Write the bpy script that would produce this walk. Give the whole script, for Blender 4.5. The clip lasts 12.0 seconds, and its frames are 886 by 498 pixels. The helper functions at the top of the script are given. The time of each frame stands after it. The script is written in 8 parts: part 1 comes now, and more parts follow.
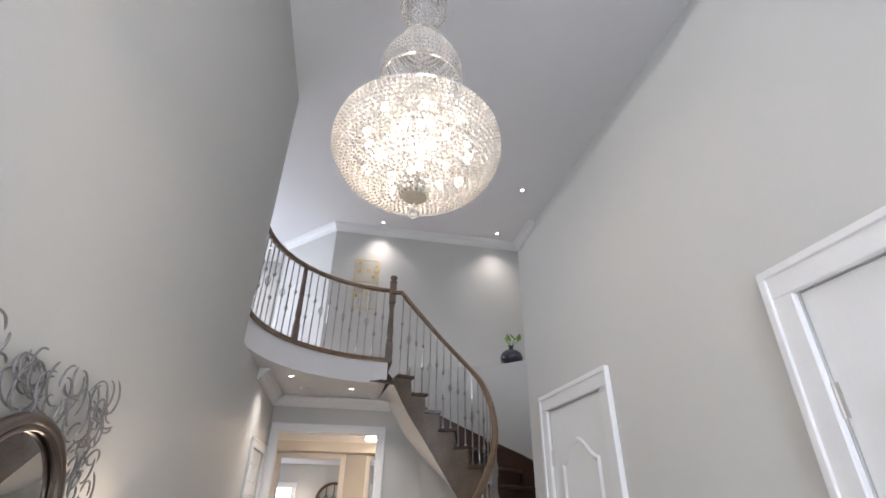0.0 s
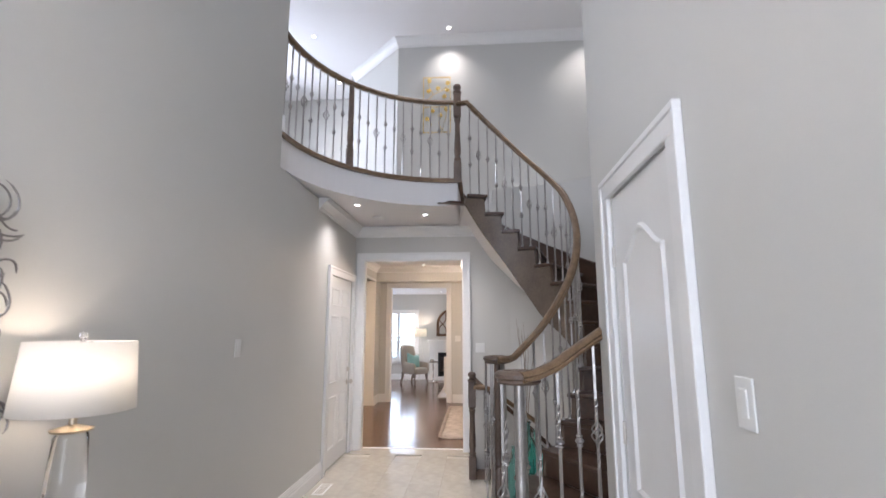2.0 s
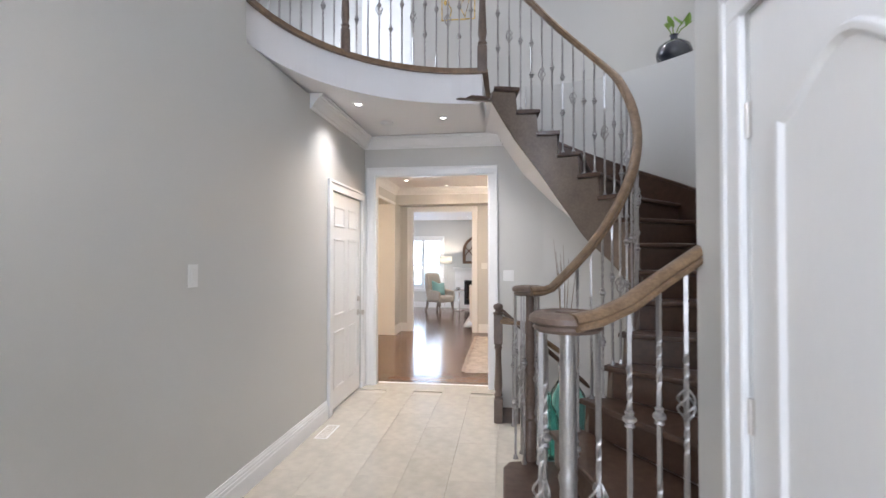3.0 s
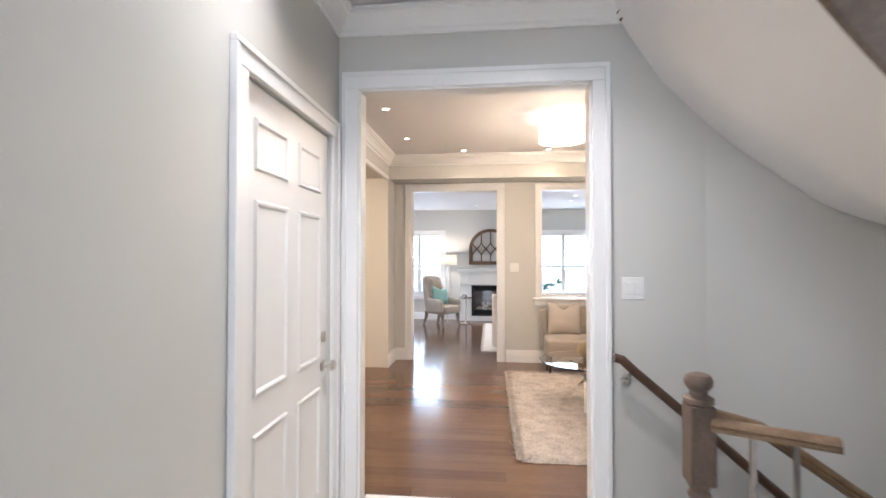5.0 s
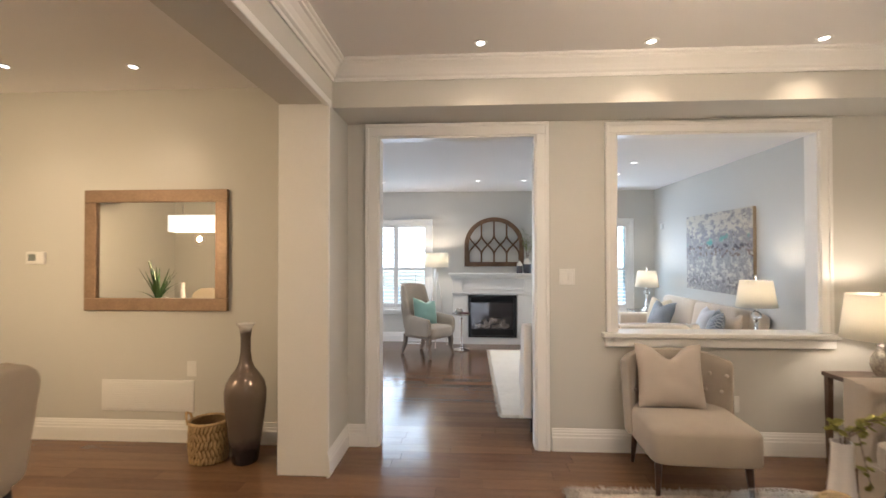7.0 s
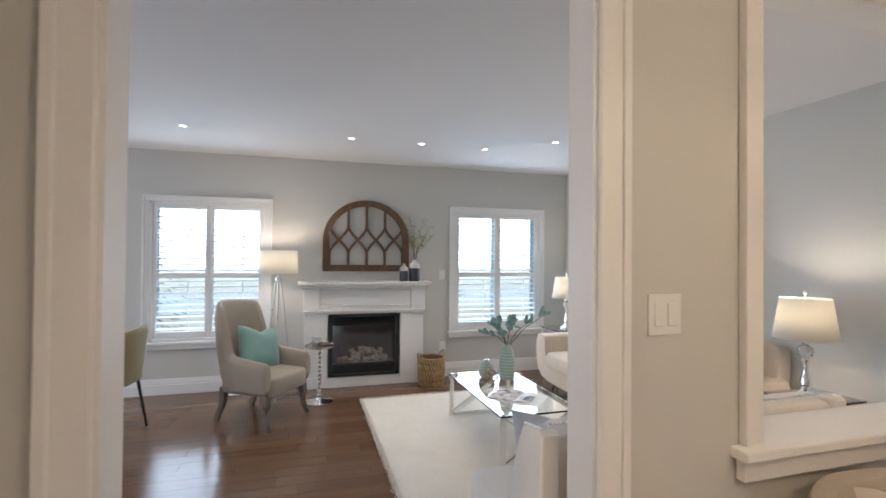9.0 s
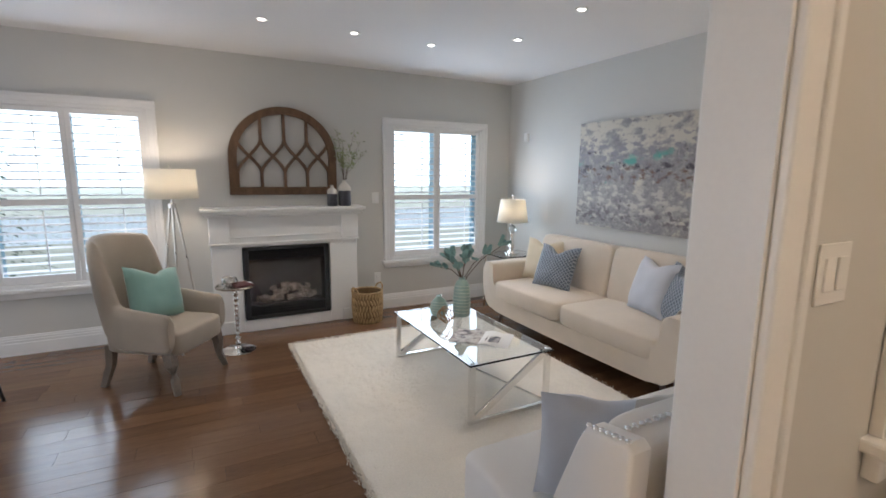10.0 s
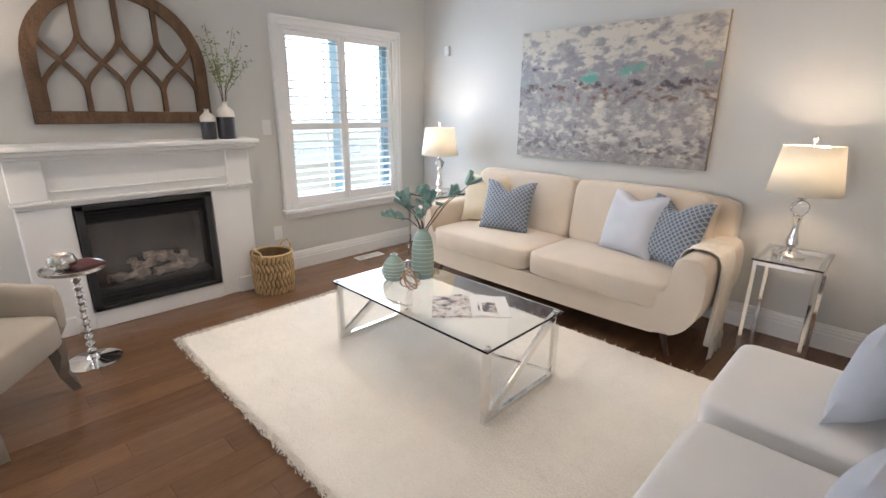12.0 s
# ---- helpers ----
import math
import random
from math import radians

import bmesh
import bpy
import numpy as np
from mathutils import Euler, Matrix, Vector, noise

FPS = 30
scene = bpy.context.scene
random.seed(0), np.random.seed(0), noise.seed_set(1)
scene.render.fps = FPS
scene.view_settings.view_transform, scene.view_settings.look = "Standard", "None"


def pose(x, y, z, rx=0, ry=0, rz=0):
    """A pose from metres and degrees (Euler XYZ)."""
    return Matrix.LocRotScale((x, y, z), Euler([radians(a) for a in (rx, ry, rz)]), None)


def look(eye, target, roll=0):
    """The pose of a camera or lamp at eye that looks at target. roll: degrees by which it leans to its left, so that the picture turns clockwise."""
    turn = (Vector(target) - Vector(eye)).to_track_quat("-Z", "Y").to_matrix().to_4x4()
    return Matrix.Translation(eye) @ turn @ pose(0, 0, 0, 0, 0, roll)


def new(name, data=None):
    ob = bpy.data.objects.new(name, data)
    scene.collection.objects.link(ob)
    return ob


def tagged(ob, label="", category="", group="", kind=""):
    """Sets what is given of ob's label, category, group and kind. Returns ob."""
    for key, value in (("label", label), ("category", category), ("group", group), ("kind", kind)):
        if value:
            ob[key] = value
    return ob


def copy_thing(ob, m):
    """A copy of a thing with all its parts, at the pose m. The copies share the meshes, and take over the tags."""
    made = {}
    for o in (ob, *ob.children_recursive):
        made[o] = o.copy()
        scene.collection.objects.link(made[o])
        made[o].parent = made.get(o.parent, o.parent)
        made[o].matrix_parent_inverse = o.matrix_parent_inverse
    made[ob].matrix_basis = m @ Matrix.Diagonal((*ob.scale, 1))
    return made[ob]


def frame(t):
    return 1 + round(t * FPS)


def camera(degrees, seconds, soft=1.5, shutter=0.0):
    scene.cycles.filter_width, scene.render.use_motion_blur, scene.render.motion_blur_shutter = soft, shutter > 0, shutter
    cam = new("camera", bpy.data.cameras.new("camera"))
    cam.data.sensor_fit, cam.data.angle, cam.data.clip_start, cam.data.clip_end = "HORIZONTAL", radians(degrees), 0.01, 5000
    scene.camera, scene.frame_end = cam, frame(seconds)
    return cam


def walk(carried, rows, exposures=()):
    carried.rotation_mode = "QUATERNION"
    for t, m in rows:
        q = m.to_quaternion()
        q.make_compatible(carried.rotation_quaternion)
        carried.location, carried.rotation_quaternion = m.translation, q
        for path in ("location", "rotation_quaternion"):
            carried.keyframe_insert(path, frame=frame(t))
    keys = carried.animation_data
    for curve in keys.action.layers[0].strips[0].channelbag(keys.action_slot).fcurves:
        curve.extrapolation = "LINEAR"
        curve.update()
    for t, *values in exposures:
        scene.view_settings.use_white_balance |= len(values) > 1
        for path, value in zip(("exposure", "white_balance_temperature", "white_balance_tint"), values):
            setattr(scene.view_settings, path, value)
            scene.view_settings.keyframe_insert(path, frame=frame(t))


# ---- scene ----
# camera and its walk
cam = camera(87.1, 12.0, shutter=0.3)
PATH = [
    (0, (0.543, -0.205, 1.541), (0.875, 1.516, 2.504), 1.0),
    (0.5, (0.744, -0.127, 1.531), (0.948, 1.681, 2.363), 0.7),
    (1, (0.907, 0.023, 1.512), (0.98, 1.905, 2.186), 0.4),
    (1.5, (1.06, 0.252, 1.495), (1.01, 2.185, 2.006), 0.2),
    (2, (1.178, 0.543, 1.481), (1.035, 2.51, 1.816), 0.0),
    (2.5, (1.249, 0.939, 1.472), (1.017, 2.921, 1.61), -0.1),
    (3, (1.184, 1.392, 1.449), (0.916, 3.374, 1.481), -0.0),
    (3.5, (1.025, 1.946, 1.444), (0.758, 3.928, 1.47), -0.2),
    (3.7, (0.932, 2.211, 1.453), (0.662, 4.193, 1.477), -0.3),
    (5.5, (0.317, 4.649, 1.391), (0.155, 6.642, 1.431), 0.1),
    (6, (0.204, 5.384, 1.437), (0.069, 7.38, 1.462), -0.0),
    (6.5, (0.146, 6.106, 1.434), (0.011, 8.101, 1.456), -0.1),
    (6.7, (0.118, 6.393, 1.428), (-0.019, 8.388, 1.453), -0.1),
    (8.5, (-0.189, 8.745, 1.44), (0.182, 10.711, 1.471), 0.6),
    (9, (-0.22, 9.19, 1.435), (0.349, 11.108, 1.462), 0.5),
    (9.5, (-0.279, 9.562, 1.459), (0.473, 11.41, 1.327), 0.5),
    (10, (-0.273, 9.872, 1.446), (0.639, 11.624, 1.132), 0.6),
    (10.5, (-0.23, 10.17, 1.422), (0.818, 11.804, 0.94), 0.6),
    (11, (-0.21, 10.435, 1.392), (0.95, 11.958, 0.814), 0.5),
    (11.5, (-0.245, 10.682, 1.363), (1.027, 12.113, 0.787), 0.5),
    (12, (-0.351, 10.917, 1.353), (1.015, 12.26, 0.778), 0.6),
]
EXPOSURES = [
    (0, 0.30, 6150, 18),
    (1, 0.44, 6080, 18),
    (2, 0.54, 6000, 19),
    (3, 0.84, 5900, 17),
    (3.7, 1.06, 5850, 17),
    (5.5, 0.72, 5850, 15),
    (6.0, 0.39, 6080, 14),
    (6.7, 0.39, 6180, 14),
    (8.5, 0.40, 6050, 15),
    (9.5, -0.14, 6150, 15),
    (10.3, -0.06, 6350, 17),
    (11, 0.36, 6540, 18),
    (12, 0.42, 6500, 18),
]
walk(cam, [(t, look(eye, target, roll)) for t, eye, target, roll in PATH], EXPOSURES)

# ---- world, lights, exposure ----
world = bpy.data.worlds.new("world")
scene.world = world
world.use_nodes = True
_bg = world.node_tree.nodes["Background"]
_sky = world.node_tree.nodes.new("ShaderNodeTexSky")
_sky.sky_type = "NISHITA"
_sky.sun_disc = False
_sky.sun_elevation, _sky.sun_rotation = radians(41), radians(156)
world.node_tree.links.new(_sky.outputs[0], _bg.inputs[0])
_bg.inputs[1].default_value = 0.15
_sun = bpy.data.lights.new("sun", "SUN")
_sun.energy, _sun.angle, _sun.color = 3.5, radians(0.6), (1, 0.95, 0.88)
new("sun", _sun).matrix_world = look((16, -14, 34), (0, 22, 0))


def area_lamp(name, eye, target, sx, sy, watts, color=(1, 1, 1)):
    d = bpy.data.lights.new(name, "AREA")
    d.shape, d.size, d.size_y, d.energy, d.color = "RECTANGLE", sx, sy, watts, color
    ob = new(name, d)
    ob.matrix_world = look(eye, target)
    return ob


def point_lamp(name, at, watts, color=(1, 0.8, 0.58), size=0.05):
    d = bpy.data.lights.new(name, "POINT")
    d.energy, d.color, d.shadow_soft_size = watts, color, size
    ob = new(name, d)
    ob.location = at
    return ob


WARM = (1.0, 0.83, 0.62)
WARMER = (1.0, 0.76, 0.50)
DAY = (0.84, 0.92, 1.0)
BLUE = (0.66, 0.84, 1.0)
DAYW = (0.90, 0.95, 1.0)
# daylight at the two shuttered windows
area_lamp("daylight_window_left", (-1.255, 14.64, 1.30), (-1.255, 10, 0.9), 1.1, 1.35, 14, BLUE)
area_lamp("daylight_window_right", (2.08, 14.64, 1.30), (2.08, 10, 0.9), 1.1, 1.35, 19, BLUE)
# added fill from the kitchen side, where no window is in view
area_lamp("fill_kitchen", (-5.7, 12.6, 1.3), (0, 12.6, 1.0), 2.4, 1.8, 62, DAYW)
# two added fills at the hall's unseen front end, inside the front wall
area_lamp("fill_front_low", (0.7, -2.2, 1.3), (0.7, 4, 1.6), 1.3, 2.2, 36, DAY)
area_lamp("fill_front_high", (0.7, -2.2, 4.3), (0.7, 4, 3.6), 1.4, 1.7, 48, DAY)
# added fill hanging in the upper hall, which has no window
area_lamp("fill_landing", (-2.9, 7.0, 4.6), (1.0, 5.0, 4.0), 1.8, 1.8, 62, DAY)


# ---- helpers of this scene ----
def box(bm, x0, x1, y0, y1, z0, z1, bev=0.0, seg=2, mat=None):
    vs = [bm.verts.new((x, y, z)) for z in (z0, z1) for y in (y0, y1) for x in (x0, x1)]
    fs = [bm.faces.new([vs[i] for i in q]) for q in
          ((0, 2, 3, 1), (4, 5, 7, 6), (0, 1, 5, 4), (2, 6, 7, 3), (0, 4, 6, 2), (1, 3, 7, 5))]
    if mat is not None:
        bmesh.ops.transform(bm, matrix=mat, verts=vs)
    if bev > 0:
        es = list({e for f in fs for e in f.edges})
        bmesh.ops.bevel(bm, geom=es, offset=bev, segments=seg, profile=0.5, affect="EDGES")
    return vs


def lathe(bm, prof, seg=24, at=(0, 0, 0), mat=None, ang=2 * math.pi):
    """Turned body from (radius, height) pairs."""
    rings = []
    allv = []
    for r, z in prof:
        if r < 1e-5:
            ring = [bm.verts.new((at[0], at[1], at[2] + z))]
        else:
            ring = [bm.verts.new((at[0] + r * math.cos(i * ang / seg), at[1] + r * math.sin(i * ang / seg), at[2] + z)) for i in range(seg)]
        rings.append(ring)
        allv += ring
    for a, b in zip(rings, rings[1:]):
        for i in range(seg):
            j = (i + 1) % seg
            if len(a) == 1 and len(b) == 1:
                continue
            if len(a) == 1:
                bm.faces.new((a[0], b[j], b[i]))
            elif len(b) == 1:
                bm.faces.new((a[i], a[j], b[0]))
            else:
                bm.faces.new((a[i], a[j], b[j], b[i]))
    if mat is not None:
        bmesh.ops.transform(bm, matrix=mat, verts=allv)
    return allv


def tube(bm, pts, r, seg=8, closed=False, up=(0, 0, 1), section=None, twist=0.0):
    """Sweep a round or given section along points; r may be a list."""
    pts = [Vector(p) for p in pts]
    n = len(pts)
    rings = []
    for i, p in enumerate(pts):
        a = pts[(i - 1) % n] if (closed or i > 0) else p
        b = pts[(i + 1) % n] if (closed or i < n - 1) else p
        d = (b - a).normalized()
        u = Vector(up)
        if abs(d.dot(u)) > 0.98:
            u = Vector((1, 0, 0))
        s = d.cross(u).normalized()
        w = s.cross(d)
        rr = r[i] if isinstance(r, (list, tuple)) else r
        sec = section or [(math.cos(k * 2 * math.pi / seg), math.sin(k * 2 * math.pi / seg)) for k in range(seg)]
        ca, sa = math.cos(twist * i), math.sin(twist * i)
        rings.append([bm.verts.new(p + s * ((x * ca - y * sa) * rr) + w * ((x * sa + y * ca) * rr)) for x, y in sec])
    m = len(rings[0])
    for k in range(n if closed else n - 1):
        a, b = rings[k], rings[(k + 1) % n]
        for i in range(m):
            j = (i + 1) % m
            bm.faces.new((a[i], a[j], b[j], b[i]))
    if not closed:
        bm.faces.new(rings[0][::-1])
        bm.faces.new(rings[-1])
    return [v for q in rings for v in q]


def ball(bm, at, r, sub=2, scale=(1, 1, 1)):
    m = Matrix.Translation(at) @ Matrix.Diagonal((*scale, 1))
    return bmesh.ops.create_icosphere(bm, subdivisions=sub, radius=r, matrix=m)["verts"]


def prism(bm, outline, d0, d1, axis="y"):
    """Extrude a closed outline of (a, b) pairs: axis y means (x, z) pairs from y=d0 to d1."""
    def P(a, b, d):
        return {"y": (a, d, b), "x": (d, a, b), "z": (a, b, d)}[axis]
    A = [bm.verts.new(P(a, b, d0)) for a, b in outline]
    B = [bm.verts.new(P(a, b, d1)) for a, b in outline]
    n = len(A)
    bm.faces.new(A)
    bm.faces.new(B[::-1])
    for i in range(n):
        j = (i + 1) % n
        bm.faces.new((A[i], B[i], B[j], A[j]))
    return A + B


def cushion(bm, w, h, d, n=12, puff=1.0, crease=0.0, mat=None, pinch=0.06):
    """Soft pillow in the x-z plane, thickness along y, base at z=0."""
    front, back = {}, {}
    vs = []
    for i in range(n + 1):
        for j in range(n + 1):
            u, v = i / n * 2 - 1, j / n * 2 - 1
            t = max(0.0, (1 - abs(u) ** 2.6) * (1 - abs(v) ** 2.6)) ** 0.55
            sx = 1 - pinch * (1 - abs(v) ** 2) * abs(u) ** 6
            sz = 1 - pinch * (1 - abs(u) ** 2) * abs(v) ** 6
            x, z = u * w / 2 * sx, h / 2 + v * h / 2 * sz
            if crease:
                z -= crease * math.exp(-(u / 0.36) ** 2) * max(0, v) ** 2.0
            wob = 0.010 * noise.noise(Vector((u * 2.1 + w * 7, v * 2.3, h * 3)))
            for side, dd in ((1, front), (-1, back)):
                if t == 0 and side == -1:
                    dd[i, j] = front[i, j]
                    continue
                p = bm.verts.new((x, -side * (t * d / 2 * puff + (wob if t > 0 else 0)), z))
                dd[i, j] = p
                vs.append(p)
    for i in range(n):
        for j in range(n):
            for dd, fl in ((front, False), (back, True)):
                q = [dd[i, j], dd[i + 1, j], dd[i + 1, j + 1], dd[i, j + 1]]
                q = list(dict.fromkeys(q))
                if len(q) > 2:
                    try:
                        bm.faces.new(q[::-1] if fl else q)
                    except ValueError:
                        pass
    if mat is not None:
        bmesh.ops.transform(bm, matrix=mat, verts=vs)
    return vs


def mesh_of(name, bm, material, smooth=False, angle=40):
    bmesh.ops.recalc_face_normals(bm, faces=bm.faces[:])
    me = bpy.data.meshes.new(name)
    bm.to_mesh(me)
    bm.free()
    if material is not None:
        me.materials.append(material)
    if smooth:
        me.shade_smooth()
        me.set_sharp_from_angle(angle=radians(angle))
    return me


def part(name, bm, material, parent, label="", smooth=True, angle=40):
    ob = new(name, mesh_of(name, bm, material, smooth, angle))
    ob.parent = parent
    if label:
        tagged(ob, label)
    return ob


def thing(name, m, label, category, group="", kind=""):
    ob = new(name)
    ob.empty_display_size = 0.1
    ob.matrix_world = m
    return tagged(ob, label, category, group, kind)


def solid(name, bm, material, label, category, kind="structure", smooth=False, group="", m=None):
    ob = new(name, mesh_of(name, bm, material, smooth))
    if m is not None:
        ob.matrix_world = m
    return tagged(ob, label, category, group, kind)


BM = bmesh.new


# ---- materials ----
def mat_base(name):
    m = bpy.data.materials.new(name)
    m.use_nodes = True
    nt = m.node_tree
    return m, nt, nt.nodes["Principled BSDF"]


def node(nt, kind, **kw):
    n = nt.nodes.new(kind)
    for k, v in kw.items():
        n.inputs[k].default_value = v
    return n


def surface(name, color, rough=0.5, metal=0.0, vary=0.06, scale=6.0, fine=120.0, bump=0.15, dist=0.002,
            sheen=0.0, spec=0.5, per_object=0.0, stretch=(1, 1, 1), coat=0.0, second=None, rvary=0.08):
    """Plain material with two scales of colour variation, roughness variation and fine bump."""
    m, nt, p = mat_base(name)
    L = nt.links.new
    tc = nt.nodes.new("ShaderNodeTexCoord")
    mp = nt.nodes.new("ShaderNodeMapping")
    mp.inputs["Scale"].default_value = stretch
    L(tc.outputs["Object"], mp.inputs[0])
    n1 = node(nt, "ShaderNodeTexNoise", Scale=scale, Detail=4.0)
    n2 = node(nt, "ShaderNodeTexNoise", Scale=fine, Detail=3.0)
    L(mp.outputs[0], n1.inputs["Vector"])
    L(mp.outputs[0], n2.inputs["Vector"])
    add = node(nt, "ShaderNodeMath")
    add.operation = "ADD"
    L(n1.outputs[0], add.inputs[0])
    L(n2.outputs[0], add.inputs[1])
    last = add
    if per_object:
        oi = nt.nodes.new("ShaderNodeObjectInfo")
        mul = nt.nodes.new("ShaderNodeMath")
        mul.operation = "MULTIPLY_ADD"
        mul.inputs[1].default_value = per_object
        L(oi.outputs["Random"], mul.inputs[0])
        L(add.outputs[0], mul.inputs[2])
        last = mul
    mr = nt.nodes.new("ShaderNodeMapRange")
    mr.inputs[1].default_value, mr.inputs[2].default_value = 0.6, 1.4 + per_object
    L(last.outputs[0], mr.inputs[0])
    mx = nt.nodes.new("ShaderNodeMix")
    mx.data_type = "RGBA"
    L(mr.outputs[0], mx.inputs[0])
    c2 = second or tuple(c * (1 - vary * 2) for c in color)
    mx.inputs[6].default_value = (*[min(1, c * (1 + vary)) for c in color], 1)
    mx.inputs[7].default_value = (*c2, 1)
    L(mx.outputs[2], p.inputs["Base Color"])
    rr = nt.nodes.new("ShaderNodeMapRange")
    rr.inputs[3].default_value, rr.inputs[4].default_value = max(0.02, rough - rvary), min(1, rough + rvary)
    L(n1.outputs[0], rr.inputs[0])
    L(rr.outputs[0], p.inputs["Roughness"])
    p.inputs["Metallic"].default_value = metal
    p.inputs["Specular IOR Level"].default_value = spec
    if sheen:
        p.inputs["Sheen Weight"].default_value = sheen
        p.inputs["Sheen Roughness"].default_value = 0.5
    if coat:
        p.inputs["Coat Weight"].default_value = coat
        p.inputs["Coat Roughness"].default_value = 0.08
    if bump:
        b = nt.nodes.new("ShaderNodeBump")
        b.inputs["Strength"].default_value, b.inputs["Distance"].default_value = bump, dist
        L(n2.outputs[0], b.inputs["Height"])
        L(b.outputs[0], p.inputs["Normal"])
    return m


def glow(name, color, strength):
    m, nt, p = mat_base(name)
    p.inputs["Base Color"].default_value = (*color, 1)
    p.inputs["Emission Color"].default_value = (*color, 1)
    p.inputs["Emission Strength"].default_value = strength
    return m


def glass_mat(name, color=(0.95, 0.98, 0.97), rough=0.0, ior=1.45):
    m, nt, p = mat_base(name)
    p.inputs["Base Color"].default_value = (*color, 1)
    p.inputs["Transmission Weight"].default_value = 1.0
    p.inputs["Roughness"].default_value = rough
    p.inputs["IOR"].default_value = ior
    return m


PAINT = surface("wall_paint", (0.60, 0.595, 0.565), 0.55, vary=0.015, scale=0.8, fine=260, bump=0.10, dist=0.001)
CEIL = surface("ceiling_paint", (0.82, 0.81, 0.81), 0.8, vary=0.012, scale=0.7, fine=200, bump=0.12, dist=0.001)
TRIM = surface("white_trim_paint", (0.82, 0.82, 0.81), 0.35, vary=0.015, scale=3, fine=90, bump=0.04)
DOORP = surface("white_door_paint", (0.80, 0.80, 0.79), 0.38, vary=0.015, scale=3, fine=160, bump=0.06, stretch=(1, 1, 0.1))
WOODF = surface("hardwood_floor", (0.19, 0.105, 0.058), 0.17, vary=0.14, scale=4, fine=40, bump=0.03, dist=0.001, stretch=(0.5, 5, 5), per_object=0.6, coat=0.0, spec=0.42, second=(0.092, 0.048, 0.028))
WOODJ = surface("floor_joint", (0.04, 0.022, 0.013), 0.6)
TILE = surface("cream_marble_tile", (0.60, 0.555, 0.47), 0.09, vary=0.11, scale=3.2, fine=14, bump=0.0, per_object=0.25, coat=0.2)
GROUT = surface("tile_grout", (0.50, 0.46, 0.39), 0.7)
OAK = surface("oak_handrail", (0.24, 0.155, 0.085), 0.32, vary=0.15, scale=9, fine=60, bump=0.08, stretch=(2, 2, 2), coat=0.2, second=(0.12, 0.07, 0.035))
DARKW = surface("dark_stained_tread", (0.085, 0.047, 0.03), 0.35, vary=0.2, scale=7, fine=60, bump=0.08, stretch=(3, 3, 3), coat=0.15)
STRW = surface("grey_brown_stringer", (0.17, 0.125, 0.09), 0.42, vary=0.16, scale=6, fine=50, bump=0.08)
NEWEL = surface("weathered_newel_wood", (0.16, 0.11, 0.08), 0.4, vary=0.2, scale=9, fine=70, bump=0.1)
IRON = surface("pewter_iron", (0.44, 0.42, 0.40), 0.36, metal=0.8, vary=0.1, scale=20, fine=90, bump=0.15)
CHROME = surface("polished_chrome", (0.86, 0.85, 0.83), 0.07, metal=1.0, vary=0.02, scale=20, fine=90, bump=0.0, rvary=0.03)
NICKEL = surface("brushed_nickel", (0.62, 0.59, 0.55), 0.3, metal=1.0, vary=0.05, scale=20, fine=90, bump=0.05)

# ---- structure ----
XL, XC, XR = -0.41, 1.797, 3.08        # hall left wall, closet wall, right wall of the rooms
YD, YD2 = 6.53, 6.63                   # wall between hall and sitting room
YF, YF2 = 10.30, 10.42                 # wall between sitting room and family room
YB = 14.70                             # back wall with fireplace
ZL, ZU = 3.09, 5.75                    # landing floor, upper ceiling
ZH, ZS, ZF = 2.78, 2.72, 2.56          # ceilings: under landing, sitting room, family room
XU = 3.30                              # upper stairwell wall


def wall(name, boxes, label, material=None):
    bm = BM()
    for b in boxes:
        box(bm, *b)
    return solid(name, bm, material or PAINT, label, "wall")


wall("wall_hall_left", [(XL - 0.14, XL, -2.4, 4.07, 0, ZU), (XL - 0.14, XL, 4.07, 5.50, 0, ZH), (XL - 0.14, XL, 6.39, YD2, 0, ZH), (XL - 0.14, XL, 5.50, 6.39, 2.06, ZH)], "pale grey painted plaster wall of the hall")
wall("wall_closet", [(XC, XC + 0.13, 2.67, 3.0, 0, 3.37), (XC, XC + 0.13, 1.00, 1.99, 0, 3.37), (XC, XC + 0.13, 1.99, 2.67, 2.07, 3.37), (XC, XC + 0.13, -2.4, -0.1, 0, 3.37), (XC, XC + 0.13, -0.1, 0.82, 2.1, 3.37), (XC, XC + 0.13, 0.82, 1.00, 0, 3.37),
                     (XC + 0.13, XU, -2.4, 2.99, 3.25, 3.37), (XC + 0.13, XU, 2.87, 3.0, 0, 3.25)], "pale grey painted closet wall with a ledge on top")
wall("wall_front", [(-0.55, 0.0, -2.4, -2.26, 0, ZU), (1.4, XU, -2.4, -2.26, 0, ZU), (0.0, 1.4, -2.4, -2.26, 2.4, 3.4), (0.0, 1.4, -2.4, -2.26, 5.2, ZU)], "painted front wall round the entrance")
wall("wall_upper_right", [(XU, XU + 0.14, -2.4, 7.0, 0, ZU)], "painted upper stairwell wall")
wall("wall_upper_back", [(0.05, XU, 6.87, 7.0, 2.9, ZU)], "painted upper landing wall")
_d = BM()
prism(_d, [(0.05, 6.87), (0.05, 7.0), (-0.75, 7.9), (-0.85, 7.8)], 2.9, ZU, "z")
solid("wall_upper_corner", _d, PAINT, "painted slanting landing wall", "wall")
